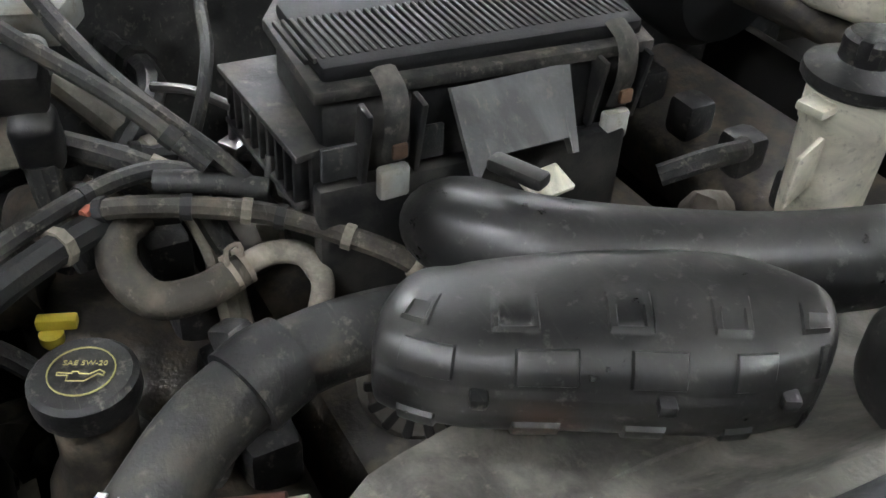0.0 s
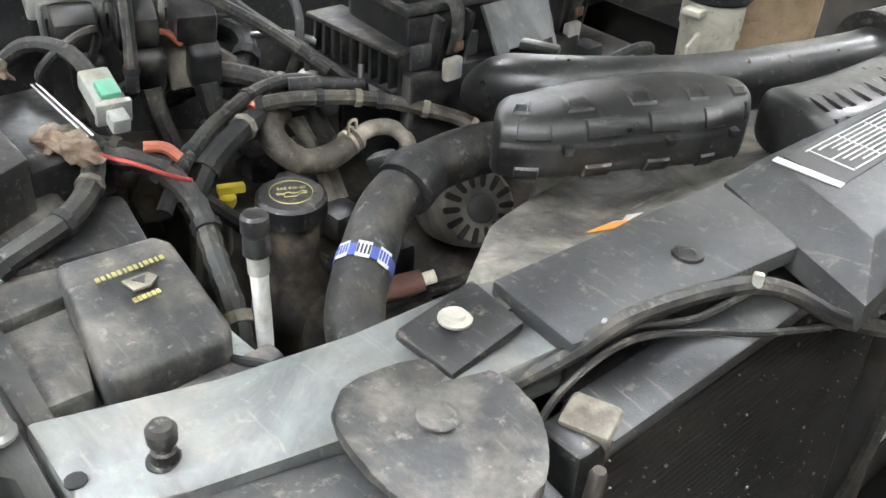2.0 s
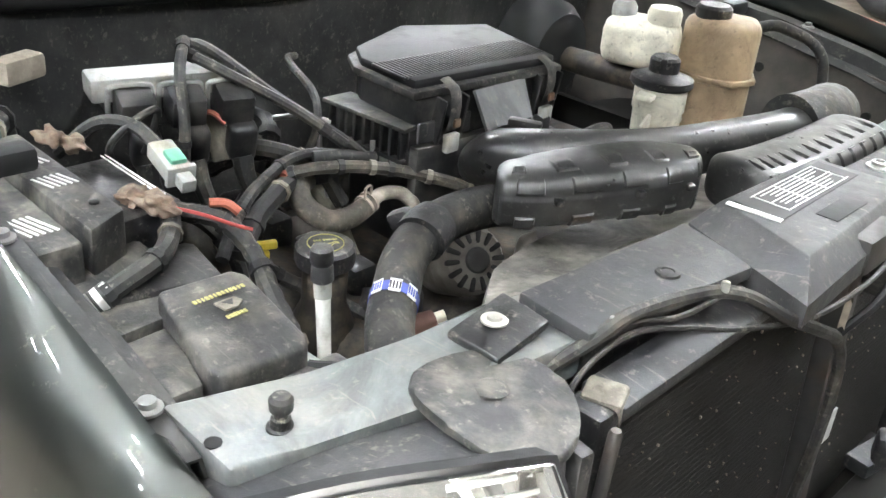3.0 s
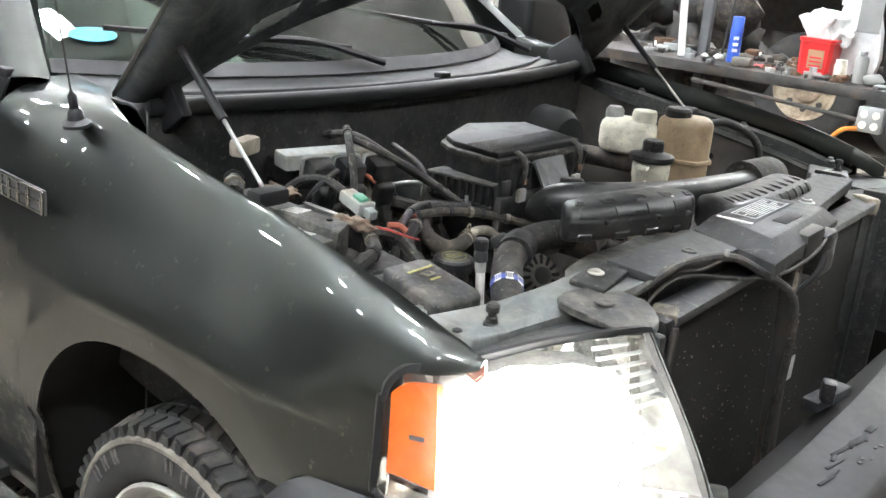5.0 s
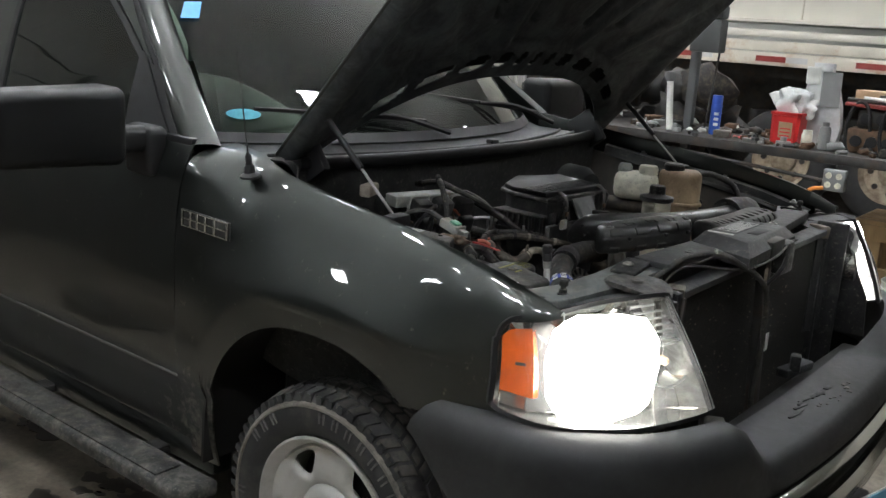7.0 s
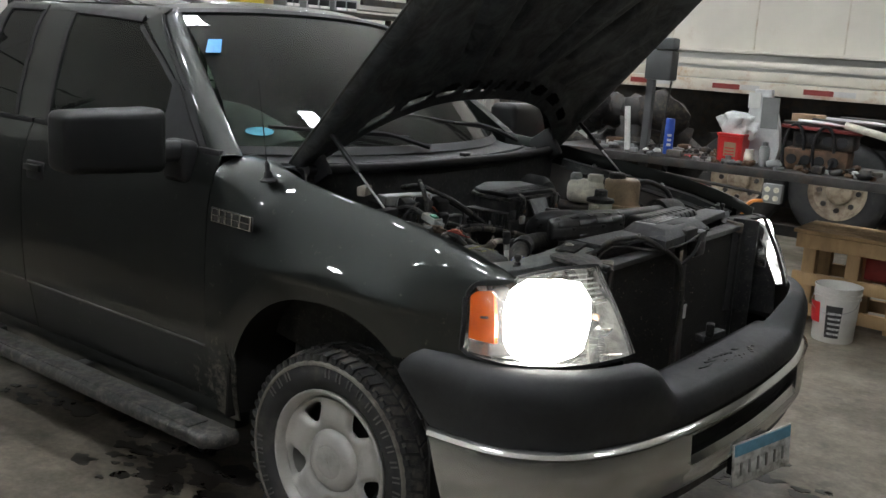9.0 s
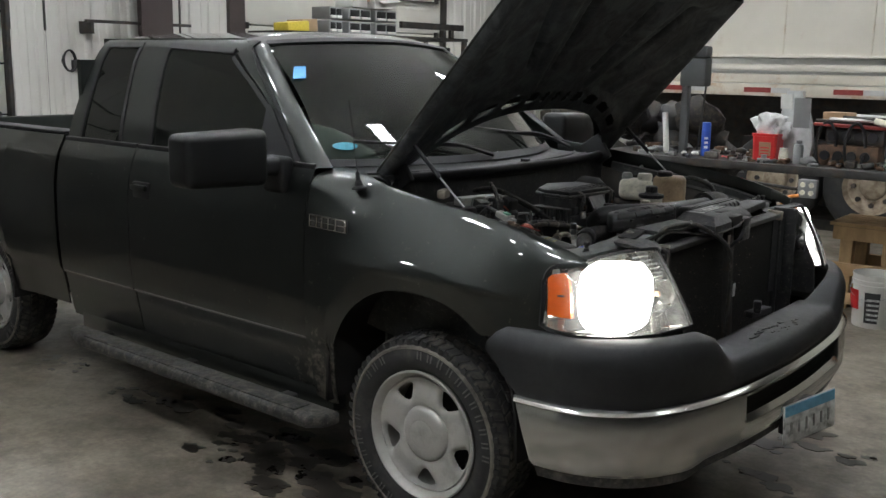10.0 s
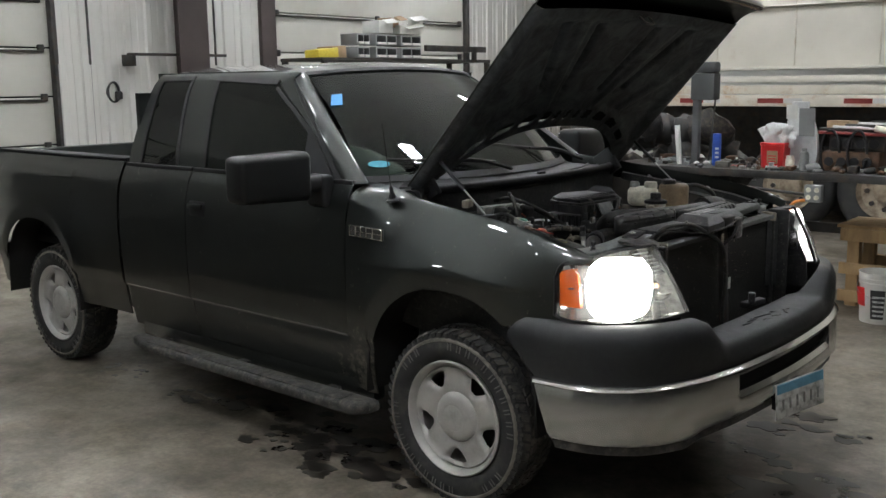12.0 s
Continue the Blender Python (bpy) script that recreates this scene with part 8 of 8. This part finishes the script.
def build_bench():
    b = thing("workbench", "dark oily steel workbench heaped with parts", "workbench", (0.6, 3.8, 0))
    z = 1.085
    part("top", box(BM(), (0.55, 3.85, z - 0.02), (4.6, 0.95, 0.04), None, 0.006), DARKST, b, "dirty steel top")
    part("front_edge", box(BM(), (0.55, 3.37, z - 0.03), (4.6, 0.02, 0.06), None, 0.005), DARKST, b)
    for x in (-1.65, 0.95, 2.75):
        for y in (3.45, 4.25):
            part("leg", box(BM(), (x, y, 0.52), (0.08, 0.08, 1.05), None, 0.008), DARKST, b)
    part("stretcher", box(BM(), (0.55, 4.25, 0.55), (4.4, 0.05, 0.08)), DARKST, b)
    part("conduit", cyl(BM(), (-1.0, 3.36, z - 0.10), (0.02, 3.36, z - 0.17), 0.012, seg=8), DARKST, b, "dark conduit")
    o = thing("outlet_box", "grey double outlet box with an orange cord", "outlet box", (0.0, 3.33, 0.8))
    part("box", box(BM(), (0.02, 3.335, z - 0.15), (0.13, 0.06, 0.13), None, 0.01), GREYBOX, o)
    for dx in (-0.01, 0.05):
        for dz in (-0.003, 0.053):
            part("socket", lathe(BM(), [(0.019, 0), (0.019, 0.005), (0.001, 0.005)], (dx, 3.305, z - 0.175 + dz), (0, -1, 0), 14), WHITEPL, o)
    part("cord", tube(BM(), [(-0.03, 3.30, z - 0.20), (-0.10, 3.27, z - 0.22), (-0.15, 3.27, z - 0.32), (-0.16, 3.28, z - 0.60)], 0.012, 8, 6), ORANGEM, o, "orange extension cord")
    # post with a grey switch box
    p = thing("post", "grey steel post with a switch box", "post", (-1.13, 3.75, 0))
    part("shaft", box(BM(), (-1.13, 3.75, 0.95), (0.06, 0.06, 1.9), None, 0.008), OLDGREY, p)
    part("switch_box", box(BM(), (-1.02, 3.66, 1.73), (0.21, 0.13, 0.22), None, 0.015), OLDGREY, p, "grey switch box")
    part("lid", box(BM(), (-0.98, 3.64, 1.885), (0.15, 0.12, 0.09), None, 0.02), OLDGREY, p)
    part("wire", cyl(BM(), (-0.93, 3.66, 1.62), (-0.97, 3.66, 1.12), 0.007, seg=6), DARKST, p)
    one("fluorescent_tube", cyl(BM(), (-1.13, 3.45, z + 0.012), (-1.17, 3.47, z + 0.33), 0.022, seg=12), WHITEBOX, "white tube leaning on the bench", "tube")
    # spray can
    c = thing("spray_can", "blue spray can with white print", "spray can", (-0.87, 3.60, z))
    part("body", lathe(BM(), [(0.034, 0), (0.036, 0.006), (0.036, 0.195), (0.033, 0.205)], (-0.885, 3.62, z), (0, 0, 1), 20), BLUECAN, c)
    part("cap", lathe(BM(), [(0.034, 0), (0.034, 0.05), (0.031, 0.056), (0.001, 0.056)], (-0.885, 3.62, z + 0.205), (0, 0, 1), 20), BLUECAN, c, "blue cap")
    for k in range(3):
        part("print_bar", box(BM(), (-0.868, 3.588, z + 0.07 + 0.035 * k), (0.030, 0.006, 0.018), turn(0, 0, 25)), WMARK, c)
    # small scrap strewn over the top
    rnd = random.Random(21)
    kinds = ((RUST, "rusty iron scrap piece on the bench"), (DARKST, "greasy dark machine part on the bench"), (GREYBOX, "grey metal offcut on the bench"), (OLDGREY, "dull grey fitting on the bench"))
    for k in range(44):
        x, y = -1.45 + 2.0 * rnd.random(), 3.44 + 0.5 * rnd.random()
        if -0.52 < x < -0.12 or -0.95 < x < -0.80:
            y = 3.42 + 0.05 * rnd.random() if k % 2 else 3.85 + 0.2 * rnd.random()
        m, label = kinds[rnd.randrange(4)]
        q, w = rnd.randrange(3), 0.014 + 0.028 * rnd.random()
        if q == 0:
            bm = blob(BM(), (x, y, z + w * 0.55), (w * 1.3, w, w * 0.7), 3.1 * k, 2, 0.8)
        elif q == 1:
            an = 6.28 * rnd.random()
            bm = tube(BM(), [(x, y, z + 0.012), (x + 0.07 * math.cos(an), y + 0.07 * math.sin(an), z + 0.014), (x + 0.12 * math.cos(an + 0.3), y + 0.10 * math.sin(an + 0.3), z + 0.012)], 0.010 + 0.2 * (w - 0.014), 8, 4)
        else:
            bm = lathe(box(BM(), (x, y, z + w * 0.4), (w * 2.2, w * 1.4, w * 0.8), turn(0, 0, 180 * rnd.random()), 0.004), [(w * 0.5, 0), (w * 0.5, w * 0.7), (w * 0.3, w * 0.75), (w * 0.3, w * 0.3)], (x, y, z + w * 0.75), (0, 0, 1), 12)
        one("scrap_piece", bm, m, label, "scrap", "scrap on the bench")
    one("red_rag", sheet(BM(), lambda u, v: (-0.72 + 0.13 * u, 3.52 + 0.10 * v, z + 0.006 + 0.012 * math.sin(7 * u + 3 * v) ** 2), 8, 8), REDPL, "flat crumpled red rag on the bench", "rag")
    # red tub
    r = thing("red_tub", "red square plastic tub with a worn label", "tub", (-0.385, 3.6, z))
    part("body", ringed(BM(), [[Vector((-0.385 + sx * w, 3.60 + sy * w, z + h)) for sx, sy in ((-0.8, -1), (0.8, -1), (1, -0.8), (1, 0.8), (0.8, 1), (-0.8, 1), (-1, 0.8), (-1, -0.8))] for w, h in ((0.075, 0), (0.085, 0.01), (0.092, 0.185), (0.098, 0.187), (0.098, 0.205))]), REDPL, r)
    part("label", box(BM(), (-0.375, 3.5085, z + 0.095), (0.085, 0.004, 0.10), turn(5, 0, 0)), CARD, r, "pale worn label")
    for k in range(4):
        part("label_bar", box(BM(), (-0.375, 3.5055, z + 0.06 + 0.022 * k), (0.065, 0.003, 0.008), turn(5, 0, 0)), REDPL, r)
    one("plastic_bag", crumple(crumple(BM(), (-0.40, 3.62, z + 0.27), (0.11, 0.08, 0.085), 4), (-0.33, 3.64, z + 0.24), (0.07, 0.06, 0.07), 8), BAG, "crumpled clear plastic bag in the tub", "bag", sharp=70)
    gb = thing("parts_bag", "tall grey and white plastic parts bag", "bag", (-0.27, 3.75, z))
    part("bag", ringed(BM(), [[(-0.27 + dx * w + 0.02 * math.sin(7 * h + dx), 3.80 + dy, z + h) for dx, dy in ((-1, -0.03), (-0.3, -0.05), (0.4, -0.045), (1, -0.03), (1, 0.03), (-1, 0.03))] for w, h in ((0.12, 0), (0.135, 0.12), (0.13, 0.26), (0.11, 0.38), (0.075, 0.47), (0.075, 0.52))]), BAG, gb)
    part("panel", box(BM(), (-0.20, 3.745, z + 0.36), (0.12, 0.006, 0.22), turn(4, 0, 3)), GREYBOX, gb, "grey printed panel")
    part("panel", box(BM(), (-0.32, 3.745, z + 0.44), (0.09, 0.006, 0.11), turn(4, 0, -3)), WHITEBOX, gb, "white printed panel")
    one("aerosol_can", lathe(BM(), [(0.035, 0), (0.036, 0.12), (0.030, 0.14), (0.02, 0.145), (0.022, 0.17), (0.001, 0.175)], (-0.14, 3.55, z), (0, 0, 1), 16), GREYBOX, "grey aerosol can with a red cap", "can")
    one("glass_jar", lathe(BM(), [(0.03, 0), (0.034, 0.01), (0.034, 0.08), (0.028, 0.095), (0.03, 0.11), (0.001, 0.112)], (-0.24, 3.53, z), (0, 0, 1), 16), WHITEPL, "small pale glass jar on the bench", "jar")
    # old iron heads and castings
    for k, (x, y, zz, sx, sy, sz) in enumerate(((0.17, 3.75, z + 0.075, 0.42, 0.30, 0.15), (0.20, 3.78, z + 0.21, 0.40, 0.26, 0.12))):
        ib = thing("cylinder_head", "rusty dark cylinder head on the bench", "cylinder head", (x, y, zz - sz / 2))
        part("casting", box(BM(), (x, y, zz), (sx, sy, sz), turn(0, 0, 6), 0.02), RUST if k == 0 else DARKST, ib)
        for q in range(4):
            part("port", lathe(BM(), [(0.035, 0), (0.035, 0.008), (0.001, 0.008)], (x - 0.13 + 0.09 * q, y - sy / 2 - 0.012 + 0.009 * (q - 1.5), zz), (0, -1, 0), 16), TRIMBLK, ib)
    one("red_tray", box(BM(), (0.18, 3.76, z + 0.285), (0.52, 0.32, 0.022), turn(0, 2, 8), 0.006), REDREF, "flat dull red tray with tools", "tray")
    for k in range(5):
        one("bar_stock", cyl(BM(), (-0.05 + 0.08 * k, 3.60 + 0.05 * k, z + 0.32 + 0.012 * k), (0.42 + 0.07 * k, 3.78 - 0.04 * k, z + 0.30 + 0.018 * k), 0.013, seg=8), STEEL if k % 2 else DARKST, "steel rod lying across the parts", "rod", "rods on the bench")
    one("carton", box(BM(), (0.05, 3.82, z + 0.335), (0.18, 0.15, 0.08), turn(0, 0, -12), 0.004), CARD, "small torn brown carton on the rods", "carton")
    for k in range(2):
        one("cable_coil", tube(BM(), [(0.04 + 0.20 * k + 0.07 * math.cos(a), 3.585, z + 0.14 + 0.17 * math.sin(a)) for a in [q * 0.6 for q in range(11)]], 0.011, 8, 4), TRIMBLK, "black rubber cable loop hanging over the parts", "cable")
    rnd = random.Random(21)
    for k in range(110):
        x = -1.5 + 3.9 * rnd.random()
        y = 3.42 + 0.7 * rnd.random()
        s = 0.015 + 0.045 * rnd.random() ** 1.5
        m = rnd.choice((RUST, RUST, DARKST, DARKST, GRIME, ALU, GREYBOX, WHITEBOX, ORANGEM if k % 9 == 0 else DARKST))
        if rnd.random() < 0.5:
            bm = box(BM(), (x, y, z + s * 0.5), (s * 2.2, s * 1.4, s), turn(0, 0, 180 * rnd.random()), s * 0.15)
        else:
            bm = blob(BM(), (x, y, z + s * 0.6), (s * 1.2, s, s * 0.7), k, 2, 0.6)
        one("scrap_part", bm, m, "small greasy loose part on the bench", "loose part", "loose parts on the bench", sharp=80)
    for k in range(30):
        x, y = -2.6 + 1.5 * rnd.random(), 3.9 + 0.8 * rnd.random()
        s = 0.05 + 0.11 * rnd.random()
        one("scrap_part", blob(BM(), (x, y, 0.9 + 0.5 * rnd.random()), (s * 1.3, s, s), k + 200, 2, 0.7), rnd.choice((DARKST, GRIME, BLACK)), "dark greasy part heaped behind the truck", "loose part", "loose parts heap", sharp=80)
    one("parts_stand", box(BM(), (-2.0, 4.35, 0.5), (1.3, 0.9, 0.98), None, 0.02), DARKST, "dark steel stand under heaped parts", "stand")
    # big parts under and behind the bench, and the heap of frames to the right
    for k, (x, y, zz, r) in enumerate(((1.35, 3.85, z + 0.16, 0.14), (1.0, 3.9, z + 0.12, 0.11), (1.75, 3.9, z + 0.17, 0.15))):
        one("drive_part", lathe(BM(), [(r * 0.3, -0.16), (r, -0.12), (r, 0.02), (r * 0.7, 0.05), (r * 0.55, 0.16), (r * 0.2, 0.18)], (x, y, zz), (0.6, -0.7, 0.15), 20), RUST, "rusty round drive casting", "casting")
    bt = thing("tubing", "pale bent exhaust pipe lying on the bench", "pipe", (0.6, 3.6, z))
    part("pipe", tube(BM(), [(0.35, 3.62, z + 0.33), (0.65, 3.60, z + 0.27), (0.9, 3.55, z + 0.20), (0.98, 3.5, z + 0.05), (0.94, 3.45, z - 0.15)], 0.025, 10, 6), WHITEPL, bt)
    part("end", lathe(BM(), [(0.05, 0), (0.05, 0.05), (0.042, 0.05), (0.042, 0.0)], (0.86, 3.5, z + 0.20), (0.5, -0.8, 0), 18), STEEL, bt, "bright pipe flange")


def build_pallets():
    # timber stand made of boards
    s = thing("timber_stand", "raw pine timber stand made of boards", "timber stand", (0.45, 4.0, 0))
    for x in (0.18, 0.48, 0.78):
        for y in (3.88, 4.3):
            part("post", box(BM(), (x, y, 0.31), (0.09, 0.09, 0.62), None, 0.004), WOOD, s)
    for y in (3.84, 4.34):
        part("rail", box(BM(), (0.48, y, 0.57), (0.80, 0.04, 0.10), None, 0.004), WOOD, s)
        part("rail", box(BM(), (0.48, y, 0.30), (0.80, 0.04, 0.09), None, 0.004), WOOD, s)
        part("rail", box(BM(), (0.48, y, 0.08), (0.80, 0.04, 0.09), None, 0.004), WOOD, s)
    for k in range(5):
        part("board", box(BM(), (0.48, 3.88 + 0.11 * k, 0.634), (0.86, 0.095, 0.025), None, 0.003), WOOD, s)
    p = thing("red_crate", "dull red crate in the timber stand", "crate", (0.5, 4.05, 0.33))
    part("side", box(BM(), (0.64, 4.08, 0.445), (0.20, 0.3, 0.20), None, 0.01), REDREF, p)
    b = thing("bucket", "white five-gallon plastic bucket with a red and black label", "bucket", (0.50, 3.46, 0))
    c = (0.50, 3.46, 0)
    part("body", lathe(BM(), [(0.001, 0.0), (0.128, 0.0), (0.132, 0.01), (0.142, 0.29), (0.150, 0.292), (0.150, 0.302), (0.144, 0.304), (0.145, 0.322), (0.152, 0.324), (0.152, 0.334), (0.147, 0.336), (0.148, 0.365), (0.152, 0.367), (0.152, 0.375), (0.143, 0.375), (0.138, 0.20), (0.127, 0.012), (0.001, 0.012)], c, (0, 0, 1), 40, False), BUCKET, b)
    def on(a0, a1, z0, z1, m, nm, lb=""):
        bm = BM()
        sheet(bm, lambda u, v: (c[0] + (0.1345 + 0.034 * (z0 + (z1 - z0) * v) / 0.29 - 0.0) * math.cos(a0 + (a1 - a0) * u), c[1] + (0.1345 + 0.034 * (z0 + (z1 - z0) * v) / 0.29) * math.sin(a0 + (a1 - a0) * u), z0 + (z1 - z0) * v), 8, 2)
        return solid(part(nm, bm, m, b, lb), 0.001)
    A = math.radians
    on(A(-148), A(-114), 0.13, 0.27, REDPL, "label", "faded red label field")
    on(A(-98), A(-62), 0.04, 0.26, BLACKM, "label", "black label text block")
    on(A(-112), A(-100), 0.15, 0.24, WMARK, "label")
    for k in range(5):
        on(A(-92), A(-63), 0.06 + 0.035 * k, 0.075 + 0.035 * k, WMARK, "label_bar")
    part("bail", tube(BM(), [(0.35, 3.46, 0.33), (0.37, 3.36, 0.24), (0.50, 3.30, 0.20), (0.63, 3.36, 0.24), (0.65, 3.46, 0.33)], 0.003, 6, 6), STEEL, b, "wire handle")


def build_rack():
    r = thing("parts_rack", "dark steel rack with parts bins and cartons on top", "rack", (-6.4, 5.2, 0))
    for x in (-6.75, -6.05):
        for y in (4.1, 7.3):
            part("upright", box(BM(), (x, y, 1.05), (0.06, 0.06, 2.1)), DARKST, r)
    for z in (0.6, 1.60, 2.08):
        part("shelf", box(BM(), (-6.4, 5.7, z), (0.75, 3.3, 0.04)), DARKST, r)
    part("top_bar", box(BM(), (-6.05, 6.6, 2.24), (0.05, 1.3, 0.08)), DARKST, r)
    part("top_bar", box(BM(), (-6.05, 7.0, 2.16), (0.05, 0.06, 0.2)), DARKST, r)
    for k, (y, z, n) in enumerate(((4.86, 2.10, 2), (5.28, 2.10, 2), (5.76, 2.10, 2), (4.92, 1.62, 2), (5.34, 1.62, 2))):
        for q in range(n):
            b = thing("bin", "grey parts bin with open front cells", "bin", (-6.3, y, z + 0.16 * q), "parts bins")
            part("shell", box(BM(), (-6.3, y + 0.02, z + 0.075 + 0.16 * q), (0.3, 0.40 if k else 0.22, 0.14), None, 0.006), GREYBOX, b)
            for c in range(2):
                # black plate on the solid bin paints the shade inside a cell
                part("cell", box(BM(), (-6.148, y + 0.02 + (c - 0.5) * (0.19 if k else 0.10), z + 0.085 + 0.16 * q), (0.01, 0.16 if k else 0.085, 0.08), None, 0.004), TRIMBLK, b, "black plate standing for a shaded open cell")
                part("lip", box(BM(), (-6.142, y + 0.02 + (c - 0.5) * (0.19 if k else 0.10), z + 0.03 + 0.16 * q), (0.02, 0.16 if k else 0.085, 0.03), None, 0.004), WHITEBOX, b, "pale front lip")
    for k, (y, z, s, m) in enumerate(((5.30, 2.50, (0.3, 0.26, 0.16), WHITEBOX), (5.75, 2.475, (0.32, 0.44, 0.11), WHITEBOX), (5.85, 2.58, (0.3, 0.36, 0.10), WHITEBOX), (5.5, 2.56, (0.2, 0.2, 0.12), CARD))):
        cb = thing("carton", "white carton with open flaps on the bins", "carton", (-6.3, y, z - s[2] / 2), "cartons on the rack")
        part("box", box(BM(), (-6.3, y, z), s, turn(0, 0, 4 * k), 0.004), m, cb)
        part("flap", box(BM(), (-6.12, y + 0.05, z + s[2] * 0.45), (0.12, s[1] * 0.8, 0.006), turn(8, 25, 4 * k)), m, cb)
    one("yellow_case", box(BM(), (-6.3, 4.30, 2.15), (0.25, 0.34, 0.12), turn(6, 0, 0), 0.015), YELLOW, "yellow plastic case on the rack", "case")
    one("carton", box(BM(), (-6.35, 4.52, 2.17), (0.25, 0.26, 0.15), turn(4, 0, 3), 0.006), CARD, "brown carton on the rack", "carton")


def build_right_side():
    """Things beside the truck that its polished side mirrors."""
    first = None
    for x, y, a in ((-5.35, -2.15, 8), (-6.15, -2.75, -12)):
        if first is None:
            first = thing("loose_truck_wheel", "dusty truck wheel standing on the concrete", "wheel", (0, 0, 0), "loose truck wheels")
            part("tyre", lathe(BM(), [(0.29, -0.13), (0.40, -0.15), (0.48, -0.12), (0.50, -0.09), (0.50, 0.09), (0.48, 0.12), (0.40, 0.15), (0.29, 0.13)], (0, 0, 0.50), (0, 1, 0), 40, False), OLDTYRE, first, "black truck tyre")
            part("rim", lathe(BM(), [(0.30, 0.13), (0.28, 0.11), (0.25, 0.03), (0.12, 0.0), (0.001, 0.0)], (0, 0, 0.50), (0, 1, 0), 36, False), BUCKET, first, "pale steel rim")
            first.matrix_basis = Matrix.Translation((x, y, 0)) @ Matrix.Rotation(math.radians(a), 4, "Z")
        else:
            copy_thing(first, Matrix.Translation((x, y, 0)) @ Matrix.Rotation(math.radians(a), 4, "Z"))
    # unseen pale door, added to put a bright patch into the truck's reflections
    dr = thing("door_3", "off-white sectional garage door, closed", "garage door", (-3.6, -10.86, 0))
    dr["kind"] = "structure"
    for k in range(7):
        part("door_panel", box(BM(), (-3.6, -10.86, 0.28 + 0.56 * k), (4.2, 0.05, 0.54), None, 0.006), DOORM, dr)


def build_floor_jack():
    j = thing("floor_jack", "black steel floor jack on the concrete beside the truck", "jack", (-2.66, -1.92, 0))
    part("foot", box(BM(), (-2.42, -1.93, 0.024), (0.14, 0.16, 0.044), turn(0, 0, 12), 0.008), BLACK, j)
    part("frame", box(BM(), (-2.72, -1.88, 0.085), (0.55, 0.20, 0.09), turn(0, 0, 12), 0.02), BLACK, j)
    part("saddle", lathe(BM(), [(0.03, 0), (0.03, 0.05), (0.055, 0.055), (0.055, 0.07), (0.001, 0.07)], (-2.56, -1.90, 0.125), (0, 0, 1), 18), DARKST, j, "round steel saddle")
    for dy in (-0.11, 0.11):
        part("wheel", cyl(BM(), (-2.50, -1.90 + dy - 0.02, 0.042), (-2.50, -1.90 + dy + 0.02, 0.042), 0.042, seg=18), DARKST, j)


def build_far_side():
    build_trailer()
    build_bench()
    build_pallets()
    build_rack()
    build_right_side()
    build_floor_jack()


build_shop()
build_truck()
build_bay()
build_far_side()
